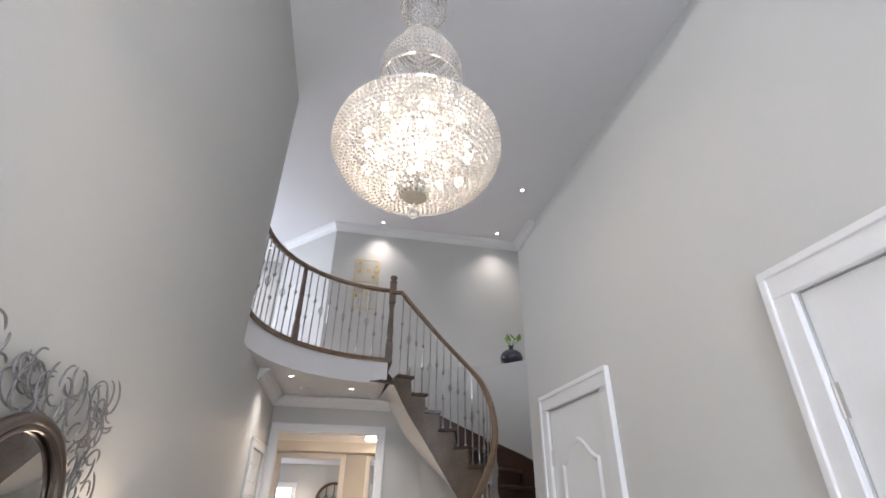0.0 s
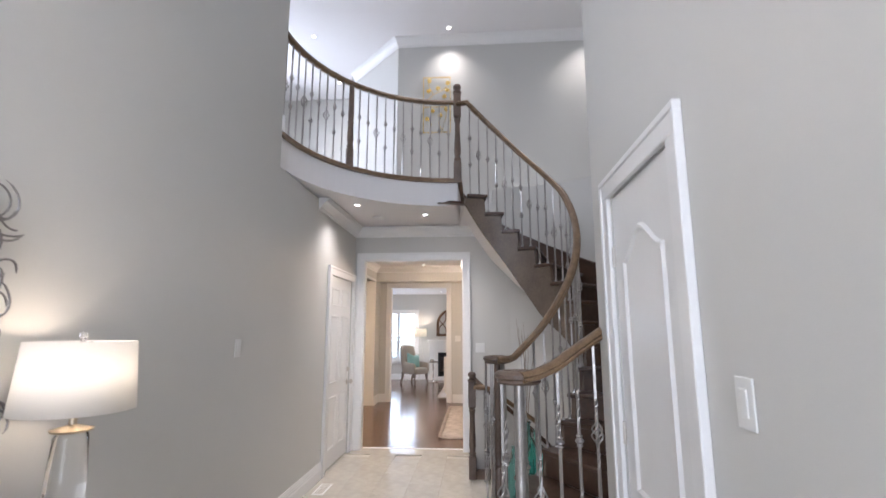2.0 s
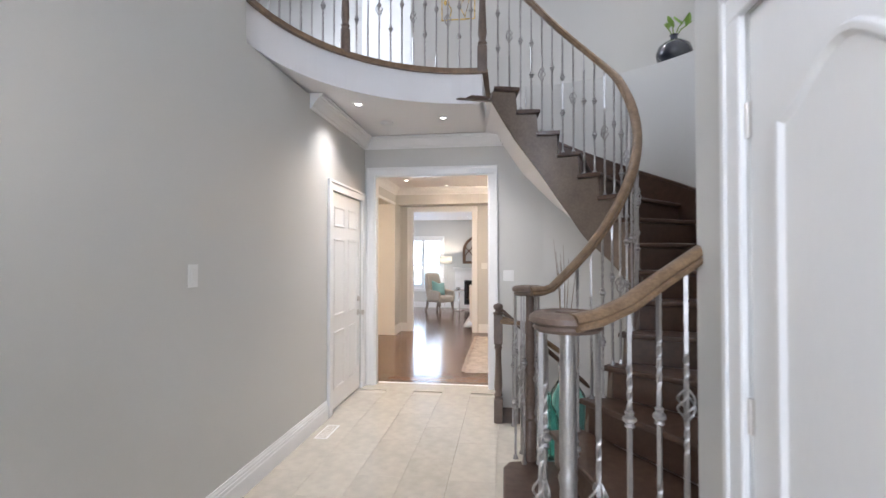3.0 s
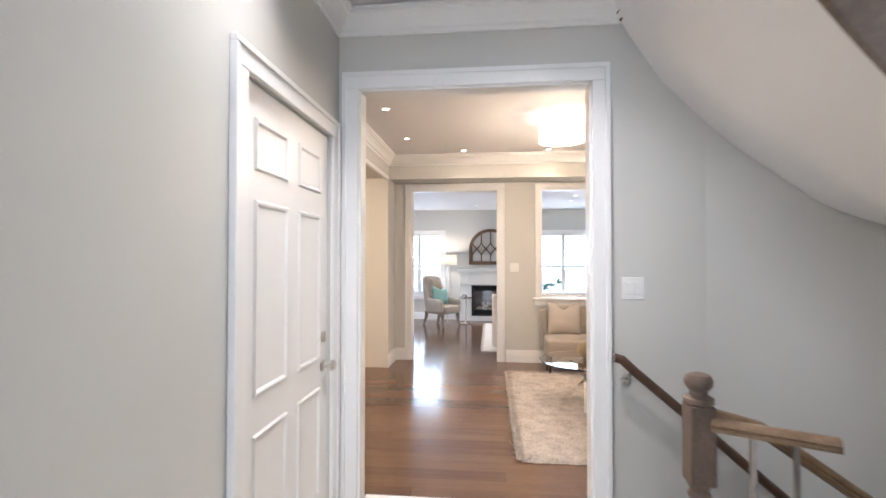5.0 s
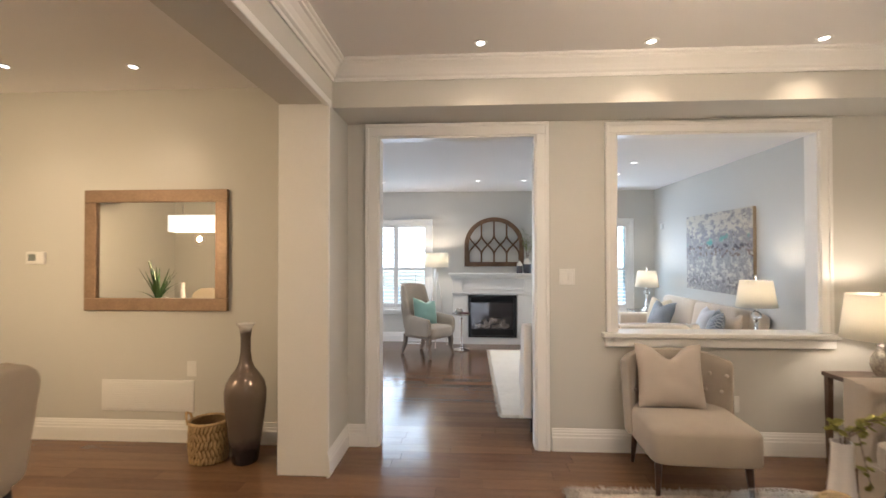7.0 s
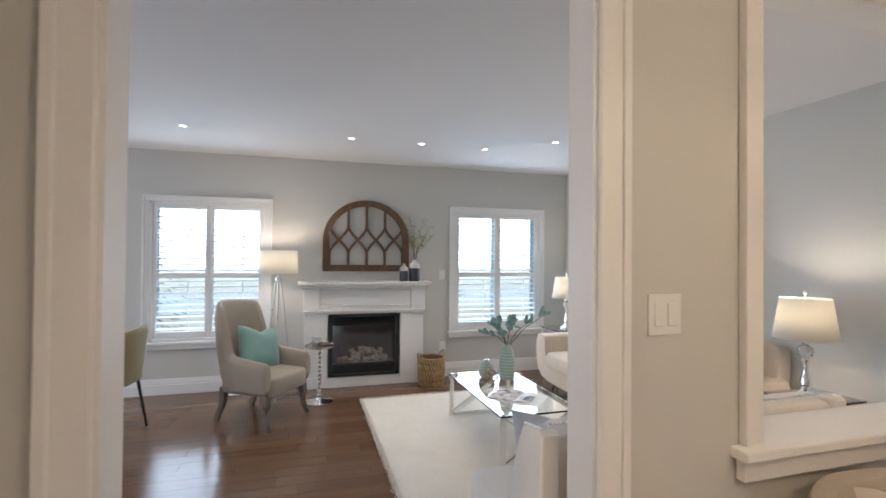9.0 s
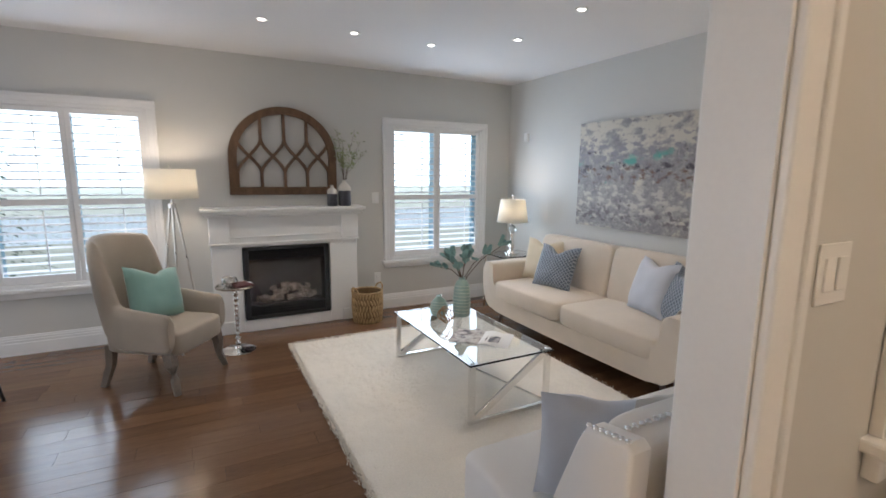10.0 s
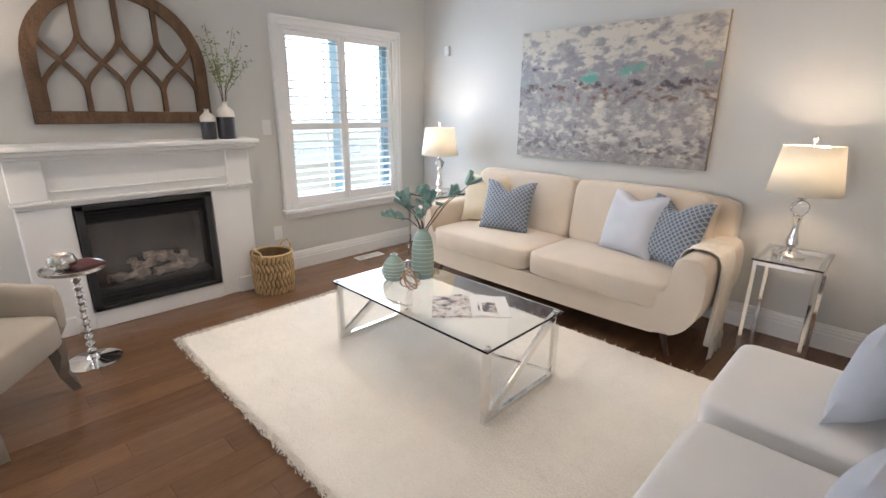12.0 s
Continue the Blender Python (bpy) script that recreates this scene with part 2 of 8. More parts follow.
wall("wall_upper_far", [(-3.2, -0.78, 8.6, 8.74, 2.9, ZU), (-3.34, -3.2, 3.9, 8.74, 2.9, ZU), (-3.2, XL - 0.14, 3.93, 4.07, 2.9, ZU), (-0.92, -0.78, 7.8, 8.6, 2.9, ZU)], "painted walls of the upper hall")
wall("wall_doorway_hall", [(XL, -0.29, YD, YD2, 0, ZH), (1.0, XR, YD, YD2, -2.4, ZL), (-0.29, 1.0, YD, YD2, 2.36, ZH), (-4.74, XL - 0.14, YD, YD2, 0, ZH)], "painted wall with a wide cased opening")
wall("wall_sitting_right", [(XR, XR + 0.14, YD2, YF2, 0, 2.95)], "painted side wall of the sitting room")
wall("wall_family_right", [(XR, XR + 0.14, YF2, YB + 0.2, 0, 2.95)], "painted side wall of the family room")
wall("wall_sitting_left_header", [(-1.18, -0.86, YD2, 9.82, 2.42, 2.95), (-1.18, -0.86, 9.82, YF, 0, 2.95), (-1.18, -0.86, YD2, 7.0, 0, 2.42)], "painted header and pier of the wide opening to the dining room")
wall("wall_family_front", [(-0.86, -0.625, YF, YF2, 0, 2.95), (0.55, 1.13, YF, YF2, 0, 2.95), (2.55, XR, YF, YF2, 0, 2.95), (-0.625, 0.55, YF, YF2, 2.32, 2.95), (1.13, 2.55, YF, YF2, 0, 0.83), (1.13, 2.55, YF, YF2, 2.32, 2.95), (-4.6, -1.18, YF, YF2, 0, 2.95), (-1.18, -0.86, YF + 0.002, YF2, 0, 2.95)], "painted wall with a cased doorway and a pass-through")
wall("bulkhead_sitting", [(-0.86, XR, 9.90, YF, 2.42, 2.95)], "dropped painted beam across the ceiling edge")
wall("wall_dining", [(-4.74, -4.6, YD2, YF2, 0, 2.95)], "painted dining room wall")
WLx = (-1.83, -0.68)
wall("wall_back", [(-5.8, WLx[0], YB, YB + 0.2, 0, 2.95), (WLx[1], 1.485, YB, YB + 0.2, 0, 2.95), (2.675, XR, YB, YB + 0.2, 0, 2.95),
                   (WLx[0], WLx[1], YB, YB + 0.2, 0, 0.57), (WLx[0], WLx[1], YB, YB + 0.2, 2.01, 2.95), (1.485, 2.675, YB, YB + 0.2, 0, 0.57), (1.485, 2.675, YB, YB + 0.2, 2.01, 2.95)], "painted back wall with two windows")
wall("wall_kitchen", [(-5.94, -5.8, YF, 11.2, 0, 2.95), (-5.94, -5.8, 13.9, YB, 0, 2.95), (-5.94, -5.8, 11.2, 13.9, 2.3, 2.95), (-5.94, -5.8, 11.2, 13.9, 0, 0.3)], "painted wall beside the kitchen")


def slab(name, x0, x1, y0, y1, z0, z1, material, label, category):
    bm = BM()
    box(bm, x0, x1, y0, y1, z0, z1)
    return solid(name, bm, material, label, category)


slab("ceiling_hall_upper", -3.34, XU + 0.14, -2.4, 8.74, ZU, ZU + 0.15, CEIL, "smooth white upper ceiling", "ceiling")
slab("ceiling_sitting", -4.74, XR + 0.14, YD2, YF2, ZS, ZS + 0.12, CEIL, "smooth white ceiling", "ceiling")
slab("ceiling_family", -5.94, XR + 0.14, YF2, YB + 0.1, ZF, ZF + 0.12, CEIL, "smooth white ceiling", "ceiling")

# landing floor with its curved edge, ceiling below it
ARC_C, ARC_R = (0.98, 4.07), 1.42


def arc_pt(a, r=ARC_R):
    return (ARC_C[0] + r * math.cos(a), ARC_C[1] + r * math.sin(a))


ARC = [arc_pt(math.pi - i * (math.pi / 2) / 24) for i in range(25)]
_o = [*ARC, (1.0, 6.87), (-0.0, 6.93), (-0.78, 7.8), (-0.78, 8.6), (-3.2, 8.6), (-3.2, 4.07)]
_b = BM()
prism(_b, _o, 2.80, 3.06, "z")
_e = [e for e in _b.edges if max(v.co.z for v in e.verts) < 2.81]
bmesh.ops.bevel(_b, geom=_e, offset=0.05, segments=4, profile=0.5, affect="EDGES")
solid("landing_slab", _b, CEIL, "white painted landing edge and soffit", "landing")
_b = BM()
prism(_b, [arc_pt(math.pi - i * (math.pi / 2) / 24, 1.39) for i in range(25)] + [(1.03, 5.46), (1.03, 6.5), (-3.2, 6.5), (-3.2, 4.07)], 3.061, ZL, "z")
solid("landing_floor", _b, OAK, "oak landing floor with a rounded curved nosing", "floor")

# floors
_b = BM()
box(_b, -0.6, XU, -2.4, 5.5, -0.2, -0.012)
box(_b, -0.6, 1.14, 5.5, YD2, -0.2, -0.012)
solid("floor_hall", _b, GROUT, "cream polished marble tile floor", "floor")
_b = BM()
box(_b, -5.9, XR, YD2, YB, -0.2, -0.012)
solid("floor_rooms", _b, WOODJ, "dark brown polished hardwood plank floor", "floor")
slab("ground", -60, 60, YB + 0.2, 90, -0.4, -0.3, surface("lawn", (0.42, 0.45, 0.36), 0.9, vary=0.2, scale=2, fine=30), "pale wintry garden ground", "ground")

# ---- trims, doors, windows ----
def run_profile(bm, path, prof, closed=False):
    """Sweep a moulding profile of (out, up) pairs along a level path; out is to the left of travel, mitred."""
    n = len(path)
    rings = []
    for i in range(n):
        p = Vector(path[i])
        a = Vector(path[i - 1]) if i > 0 else None
        b = Vector(path[i + 1]) if i < n - 1 else None
        d1 = (p - a).normalized() if a is not None else (b - p).normalized()
        d2 = (b - p).normalized() if b is not None else d1
        n1, n2 = Vector((-d1.y, d1.x, 0)), Vector((-d2.y, d2.x, 0))
        m = (n1 + n2) / max(0.2, 1 + n1.dot(n2))
        rings.append([bm.verts.new((p.x + m.x * o, p.y + m.y * o, p.z + u)) for o, u in prof])
    k = len(prof)
    for r0, r1 in zip(rings, rings[1:]):
        for i in range(k):
            j = (i + 1) % k
            bm.faces.new((r0[i], r0[j], r1[j], r1[i]))
    bm.faces.new(rings[0])
    bm.faces.new(rings[-1][::-1])


BASE_P = [(0, 0), (0.019, 0), (0.019, 0.098), (0.015, 0.106), (0.015, 0.124), (0.011, 0.128), (0.011, 0.140), (0.006, 0.152), (0.006, 0.160), (0, 0.163)]
CROWN_P = [(0, 0), (0, -0.125), (0.012, -0.125), (0.014, -0.105), (0.03, -0.095), (0.034, -0.085), (0.05, -0.06), (0.075, -0.035), (0.09, -0.03), (0.092, -0.018), (0.108, -0.014), (0.108, 0)]


def moulding(name, path, prof, label, category="trim", m=None):
    bm = BM()
    run_profile(bm, path, prof)
    return solid(name, bm, m or TRIM, label, category)


E_ = 0.001
# baseboards (path keeps the room on its left)
for nm, pth in (
    ("baseboard_hall_left", [(XL + E_, 5.40, 0), (XL + E_, -2.2, 0)]),
    ("baseboard_closet", [(XC - E_, 1.08, 0), (XC - E_, 1.90, 0)]),
    ("baseboard_closet_end", [(XC - E_, 2.76, 0), (XC - E_, 3.0, 0)]),
    ("baseboard_pier", [(-0.72, YF - E_, 0), (-0.86 + E_, YF - E_, 0), (-0.86 + E_, 9.82 - 0.03, 0)]),
    ("baseboard_sitting_back", [(XR - E_, YF - E_, 0), (0.66, YF - E_, 0)]),
    ("baseboard_sitting_right", [(XR - E_, YD2, 0), (XR - E_, YF - 0.02, 0)]),
    ("baseboard_dining", [(-1.181, YF - E_, 0), (-4.6, YF - E_, 0)]),
    ("baseboard_back_right", [(XR - E_, YB - E_, 0), (1.09, YB - E_, 0)]),
    ("baseboard_back_left", [(-0.29, YB - E_, 0), (-5.8, YB - E_, 0)]),
    ("baseboard_family_right", [(XR - E_, YF2 + 0.05, 0), (XR - E_, YB - 0.02, 0)]),
    ("baseboard_family_front", [(0.68, YF2 + E_, 0), (XR, YF2 + E_, 0)]),
):
    moulding(nm, pth, BASE_P, "white moulded wooden baseboard")
# crown mouldings
moulding("crown_sitting", [(XR, YD2 + 0.2, ZS - E_), (XR - E_, 9.90 - E_, ZS - E_), (-0.86 + E_, 9.90 - E_, ZS - E_), (-0.86 + E_, YD2 + 0.001, ZS - E_)], CROWN_P, "white moulded ceiling crown of the sitting room")
moulding("crown_hall", [(1.30, YD - E_, 2.789), (XL + E_, YD - E_, 2.789), (XL + E_, 5.02, 2.789)], CROWN_P, "white moulded crown under the landing")
moulding("crown_upper", [(XU - E_, 6.0, ZU - E_), (XU - E_, 6.87 - E_, ZU - E_), (0.05, 6.87 - E_, ZU - E_), (-0.84, 7.79, ZU - E_)], CROWN_P, "white moulded crown of the upper ceiling")


def casing_y(name, y, x0, x1, ztop, face, w=0.09, t=0.022, z0=0.0, label="white moulded door casing"):
    """Casing round an opening in a wall that runs along x; face=-1 lies on the low-y side."""
    bm = BM()
    a, b = (y - t, y - E_) if face < 0 else (y + E_, y + t)
    c, d = (y - t - 0.008, y - E_) if face < 0 else (y + E_, y + t + 0.008)
    box(bm, x0 - w, x0, a, b, z0, ztop, 0.004, 1)
    box(bm, x1, x1 + w, a, b, z0, ztop, 0.004, 1)
    box(bm, x0 - w, x1 + w, a, b, ztop, ztop + w, 0.004, 1)
    box(bm, x0 - w - 0.004, x0 - w + 0.022, c, d, z0, ztop + w - 0.022, 0.003, 1)
    box(bm, x1 + w - 0.022, x1 + w + 0.004, c, d, z0, ztop + w - 0.022, 0.003, 1)
    box(bm, x0 - w - 0.004, x1 + w + 0.004, c, d, ztop + w - 0.022, ztop + w + 0.004, 0.003, 1)
    return solid(name, bm, TRIM, label, "door casing")


def jamb_y(name, y0, y1, x0, x1, ztop, z0=0.0):
    bm = BM()
    box(bm, x0 - 0.001, x0 + 0.012, y0 - 0.003, y1 + 0.003, z0, ztop)
    box(bm, x1 - 0.012, x1 + 0.001, y0 - 0.003, y1 + 0.003, z0, ztop)
    box(bm, x0, x1, y0 - 0.003, y1 + 0.003, ztop - 0.012, ztop + 0.001)
    return solid(name, bm, TRIM, "white painted opening lining", "door lining")


casing_y("trim_doorway_hall", YD, -0.29, 1.0, 2.36, -1)
casing_y("trim_doorway_hall_back", YD2, -0.29, 1.0, 2.36, 1)
jamb_y("lining_doorway_hall", YD, YD2, -0.29, 1.0, 2.36)
casing_y("trim_doorway_family", YF, -0.625, 0.55, 2.32, -1)
casing_y("trim_doorway_family_back", YF2, -0.625, 0.55, 2.32, 1)
jamb_y("lining_doorway_family", YF, YF2, -0.625, 0.55, 2.32)
casing_y("trim_passthrough", YF, 1.13, 2.55, 2.32, -1, z0=0.87, w=0.075)
jamb_y("lining_passthrough", YF, YF2, 1.13, 2.55, 2.32, 0.87)
_b = BM()
box(_b, 1.02, 2.66, YF - 0.06, YF2 + 0.06, 0.833, 0.868, 0.008, 2)
box(_b, 1.04, 2.64, YF - 0.035, YF - E_, 0.765, 0.832, 0.006, 2)
solid("passthrough_sill", _b, TRIM, "white moulded sill of the pass-through", "sill")
# corner bead trim of the wide opening
_b = BM()
box(_b, -0.885, -0.846, YD2, 9.84, 2.405, 2.45, 0.004, 1)
solid("trim_header_edge", _b, TRIM, "white trim strip along the header edge", "trim")
_b = BM()
box(_b, -1.19, -0.85, 9.802, 9.822, 0, 2.42, 0.004, 1)
solid("trim_pier_face", _b, TRIM, "white boxed pier face", "trim")


def casing_x(name, x, y0, y1, ztop, face, w=0.09, t=0.022):
    bm = BM()
    a, b = (x - t, x - E_) if face < 0 else (x + E_, x + t)
    c, d = (x - t - 0.008, x - E_) if face < 0 else (x + E_, x + t + 0.008)
    box(bm, a, b, y0 - w, y0, 0, ztop, 0.004, 1)
    box(bm, a, b, y1, y1 + w, 0, ztop, 0.004, 1)
    box(bm, a, b, y0 - w, y1 + w, ztop, ztop + w, 0.004, 1)
    box(bm, c, d, y0 - w - 0.004, y0 - w + 0.022, 0, ztop + w - 0.022, 0.003, 1)
    box(bm, c, d, y1 + w - 0.022, y1 + w + 0.004, 0, ztop + w - 0.022, 0.003, 1)
    box(bm, c, d, y0 - w - 0.004, y1 + w + 0.004, ztop + w - 0.022, ztop + w + 0.004, 0.003, 1)
    return solid(name, bm, TRIM, "white moulded door casing", "door casing")


casing_x("trim_side_door", XL, 5.50, 6.39, 2.06, 1)
casing_x("trim_closet_door", XC, 1.99, 2.67, 2.07, -1)
casing_x("trim_near_door", XC, -0.1, 0.82, 2.1, -1)


def panel_ring(bm, outline, y, w=0.028, h=0.010):
    """Raised moulding round a door panel; outline of (x, z) pairs, facing -y."""
    n = len(outline)
    c = Vector((sum(p[0] for p in outline) / n, sum(p[1] for p in outline) / n))
    prof = [(0.0, 0.0), (0.25, -h), (0.6, -h * 0.9), (1.0, 0.004)]
    rings = []
    for s, d in prof:
        ring = []
        for i in range(n):
            p, a, b = Vector(outline[i]), Vector(outline[i - 1]), Vector(outline[(i + 1) % n])
            d1, d2 = (p - a).normalized(), (b - p).normalized()
            n1, n2 = Vector((-d1.y, d1.x)), Vector((-d2.y, d2.x))
            m = (n1 + n2) / max(0.3, 1 + n1.dot(n2))
            q = p + m * w * s
            ring.append(bm.verts.new((q.x, y + d, q.y)))
        rings.append(ring)
    for a, b in zip(rings, rings[1:]):
        for i in range(n):
            j = (i + 1) % n
            bm.faces.new((a[i], a[j], b[j], b[i]))
    bm.faces.new(rings[-1])


def rect(x0, x1, z0, z1):
    return [(x0, z0), (x1, z0), (x1, z1), (x0, z1)]


def arched(x0, x1, z0, z1, rise=0.07):
    pts = [(x0, z0), (x1, z0), (x1, z1)]
    for i in range(1, 12):
        u = 1 - i / 12
        s = (1 - math.cos((1 - abs(u * 2 - 1)) * math.pi)) / 2
        pts.append((x0 + (x1 - x0) * u, z1 + rise * s))
    return pts + [(x0, z1)]


def knob(parent, x, z, y):
    bm = BM()
    lathe(bm, [(0, 0), (0.032, 0), (0.032, 0.006), (0.012, 0.012), (0.011, 0.035), (0.026, 0.045), (0.029, 0.058), (0.022, 0.07), (0, 0.073)], 20, mat=pose(x, y, z, 90))
    return part("door_knob", bm, NICKEL, parent, "brushed nickel door knob")


def hinge(parent, x, z, y):
    bm = BM()
    lathe(bm, [(0, 0), (0.007, 0), (0.007, 0.09), (0, 0.09)], 10, at=(x, y, z))
    box(bm, x - 0.014, x + 0.014, y, y + 0.004, z, z + 0.09)
    return part("hinge", bm, NICKEL, parent, "nickel hinge")


def door(name, m, w, h, style, label, knob_x=None, lock=False):
    """Panelled door; local x along the leaf from 0 to w, facing -y."""
    t = thing(name, m, label, "door", kind="structure")
    bm = BM()
    box(bm, 0.002, w - 0.002, 0, 0.04, 0.012, h - 0.003, 0.002, 1)
    part("door_leaf", bm, DOORP, t, smooth=False)
    if style == "six":
        a, b = (0.10, w / 2 - 0.055), (w / 2 + 0.055, w - 0.115)
        for x0, x1 in (a, b):
            for z0, z1 in ((0.19, 0.74), (0.88, 1.62), (1.73, 1.93)):
                bm = BM()
                panel_ring(bm, rect(x0, x1, z0, z1), -0.0005)
                part("door_panel", bm, DOORP, t, smooth=False)
    else:
        for pts in (rect(0.12, w - 0.12, 0.2, 0.72), arched(0.12, w - 0.12, 0.84, h - 0.30, 0.11)):
            bm = BM()
            panel_ring(bm, pts, -0.0005, 0.034, 0.012)
            part("door_panel", bm, DOORP, t, smooth=False)
    if knob_x is not None:
        knob(t, knob_x, 0.84 if lock else 0.93, -0.001)
        if lock:
            bm = BM()
            lathe(bm, [(0, 0), (0.028, 0), (0.028, 0.012), (0.02, 0.018), (0, 0.018)], 20, mat=pose(knob_x, -0.001, 0.99, 90))
            box(bm, knob_x - 0.004, knob_x + 0.004, -0.035, -0.018, 0.975, 1.005, 0.002, 1)
            part("deadbolt", bm, NICKEL, t, "nickel deadbolt with a thumb turn")
    hx = w if knob_x is not None and knob_x < w / 2 else 0.0
    for z in (0.2, 1.0, 1.75):
        hinge(t, hx, z, -0.006)
    return t


door("door_side", pose(XL - 0.014, 5.50, 0, 0, 0, 90), 0.89, 2.06, "six", "white six-panel door, closed, with nickel knob and deadbolt", 0.82, True)
door("door_closet", pose(XC + 0.004, 2.67, 0, 0, 0, -90), 0.68, 2.07, "arch", "white moulded closet door with an arched upper panel, closed", 0.62)
door("door_near", pose(XC + 0.004, 0.82, 0, 0, 0, -90), 0.92, 2.1, "arch", "white moulded door with an arched panel, closed", 0.86)

# front entrance behind the walk, unseen: door, sidelights and upper window are added
_d = thing("door_front", pose(1.4, -2.33, 0, 0, 0, 180), "white panelled entrance door, closed", "door", kind="structure")
_b = BM()
box(_b, 0.30, 1.10, -0.02, 0.03, 0.01, 2.38, 0.003, 1)
part("door_leaf", _b, DOORP, _d, smooth=False)
for xx in (0.04, 1.14):
    _b = BM()
    box(_b, xx, xx + 0.22, 0.0, 0.01, 0.1, 2.3)
    part("sidelight_pane", _b, glass_mat("sidelight_glass"), _d).visible_shadow = False
_b = BM()
box(_b, 0.0, 1.4, -2.34, -2.33, 3.4, 5.2)
_w = solid("window_front", _b, glass_mat("front_window_glass"), "unseen tall window added over the entrance", "window")
_w.visible_shadow = False


# windows with shutters
def shutter_window(name, x0, x1, z0, z1, tilt, label):
    """Outer casing from x0 to x1, z0 to z1 on the back wall; two shutter leaves with louvres."""
    t = thing(name, pose((x0 + x1) / 2, YB, 0), label, "window", kind="structure")
    w = x1 - x0
    h = w / 2
    bm = BM()
    cw = 0.065
    for a in (-1, 1):
        xa, xb = sorted((a * h, a * (h - cw)))
        box(bm, xa, xb, -0.035, -0.001, z0 + 0.05, z1 - cw, 0.005, 1)
        xa, xb = sorted((a * h, a * (h - 0.025)))
        box(bm, xa, xb, -0.045, -0.035, z0 + 0.05, z1 - 0.025, 0.004, 1)
    box(bm, -h, h, -0.035, -0.001, z1 - cw, z1, 0.005, 1)
    box(bm, -h, h, -0.045, -0.035, z1 - 0.025, z1, 0.004, 1)
    part("window_casing", bm, TRIM, t, smooth=False)
    bm = BM()
    box(bm, -h - 0.02, h + 0.02, -0.065, -0.001, z0 + 0.02, z0 + 0.055, 0.008, 2)
    box(bm, -h + 0.01, h - 0.01, -0.03, -0.001, z0 - 0.03, z0 + 0.02, 0.005, 1)
    part("window_sill", bm, TRIM, t, smooth=False)
    iz0, iz1, ih = z0 + 0.055, z1 - cw, h - cw
    bm = BM()
    for a, b, c, d in ((-ih, -ih + 0.03, iz0, iz1), (ih - 0.03, ih, iz0, iz1), (-ih, ih, iz0, iz0 + 0.03), (-ih, ih, iz1 - 0.03, iz1)):
        box(bm, a, b, -0.03, 0.02, c, d, 0.003, 1)
    part("shutter_frame", bm, TRIM, t, smooth=False)
    lw = (2 * ih - 0.06) / 2
    mid = iz0 + (iz1 - iz0) * 0.47
    st, rl = 0.038, 0.07
    lou = BM()
    n = 10
    prof = [(-0.032 * math.cos(k * 2 * math.pi / n), 0.0055 * math.sin(k * 2 * math.pi / n)) for k in range(n)]
    prism(lou, prof, 0, lw - 2 * st - 0.004, "x")
    lme = mesh_of("louvre", lou, TRIM, True)
    for k in range(2):
        xa = -ih + 0.03 + k * lw
        bm = BM()
        box(bm, xa + 0.001, xa + st, -0.02, 0.008, iz0 + 0.03, iz1 - 0.03, 0.003, 1)
        box(bm, xa + lw - st, xa + lw - 0.001, -0.02, 0.008, iz0 + 0.03, iz1 - 0.03, 0.003, 1)
        for c, d in ((iz0 + 0.031, iz0 + 0.03 + rl), (mid - 0.025, mid + 0.025), (iz1 - 0.03 - rl * 0.6, iz1 - 0.031)):
            box(bm, xa + st, xa + lw - st, -0.019, 0.007, c, d, 0.003, 1)
        leaf = part("shutter_leaf", bm, TRIM, t, smooth=False)
        for c, d in ((iz0 + 0.03 + rl, mid - 0.025), (mid + 0.025, iz1 - 0.03 - rl * 0.6)):
            m = int((d - c) / 0.058)
            for i in range(m):
                lo = new("louvre", lme)
                lo.parent = leaf
                lo.matrix_basis = pose(xa + st + 0.002, -0.006, c + (i + 0.5) * (d - c) / m, tilt)
            bm = BM()
            box(bm, xa + lw / 2 + 0.07, xa + lw / 2 + 0.078, -0.052, -0.044, c + 0.04, d - 0.04)
            part("tilt_rod", bm, TRIM, leaf, smooth=False)
    bm = BM()
    for a, b, c, d in ((-ih, -ih + 0.05, iz0, iz1), (ih - 0.05, ih, iz0, iz1), (-ih, ih, iz0, iz0 + 0.05), (-ih, ih, iz1 - 0.05, iz1)):
        box(bm, a, b, 0.10, 0.15, c, d, 0.003, 1)
    for a, b in ((-ih, -ih + 0.012), (-0.02, 0.02), (ih - 0.012, ih)):
        box(bm, a, b, 0.025, 0.16, iz0, iz1, 0.002, 1)
    part("window_frame", bm, SASH, t, "white window sash tinted with blue skylight", smooth=False)
    for a, b in ((-ih + 0.05, -0.03), (0.03, ih - 0.05)):
        bm = BM()
        box(bm, a, b, 0.122, 0.126, iz0 + 0.05, iz1 - 0.05)
        part("pane", bm, PANE, t).visible_shadow = False
    return t


# the blue of skylight on a white sash is put into this colour
SASH = surface("skylit_sash", (0.42, 0.64, 0.74), 0.5)
PANE = glass_mat("window_pane", (1, 1, 1), 0.0, 1.1)
shutter_window("window_left", -1.885, -0.626, 0.495, 2.085, 8, "white double window with open louvred shutters")
shutter_window("window_right", 1.43, 2.73, 0.495, 2.085, 8, "white double window with open louvred shutters beside the fireplace")

# ---- staircase ----
TH = [-100, -84, -68, -54, -41, -28, -15, -2, 11, 24, 41, 57, 72, 86, 101, 118]
TO = [-97, -78, -58, -40, -24, -10, 3, 16, 29, 42, 56, 69, 81, 91, 98, 104]
RISE = ZL / 16


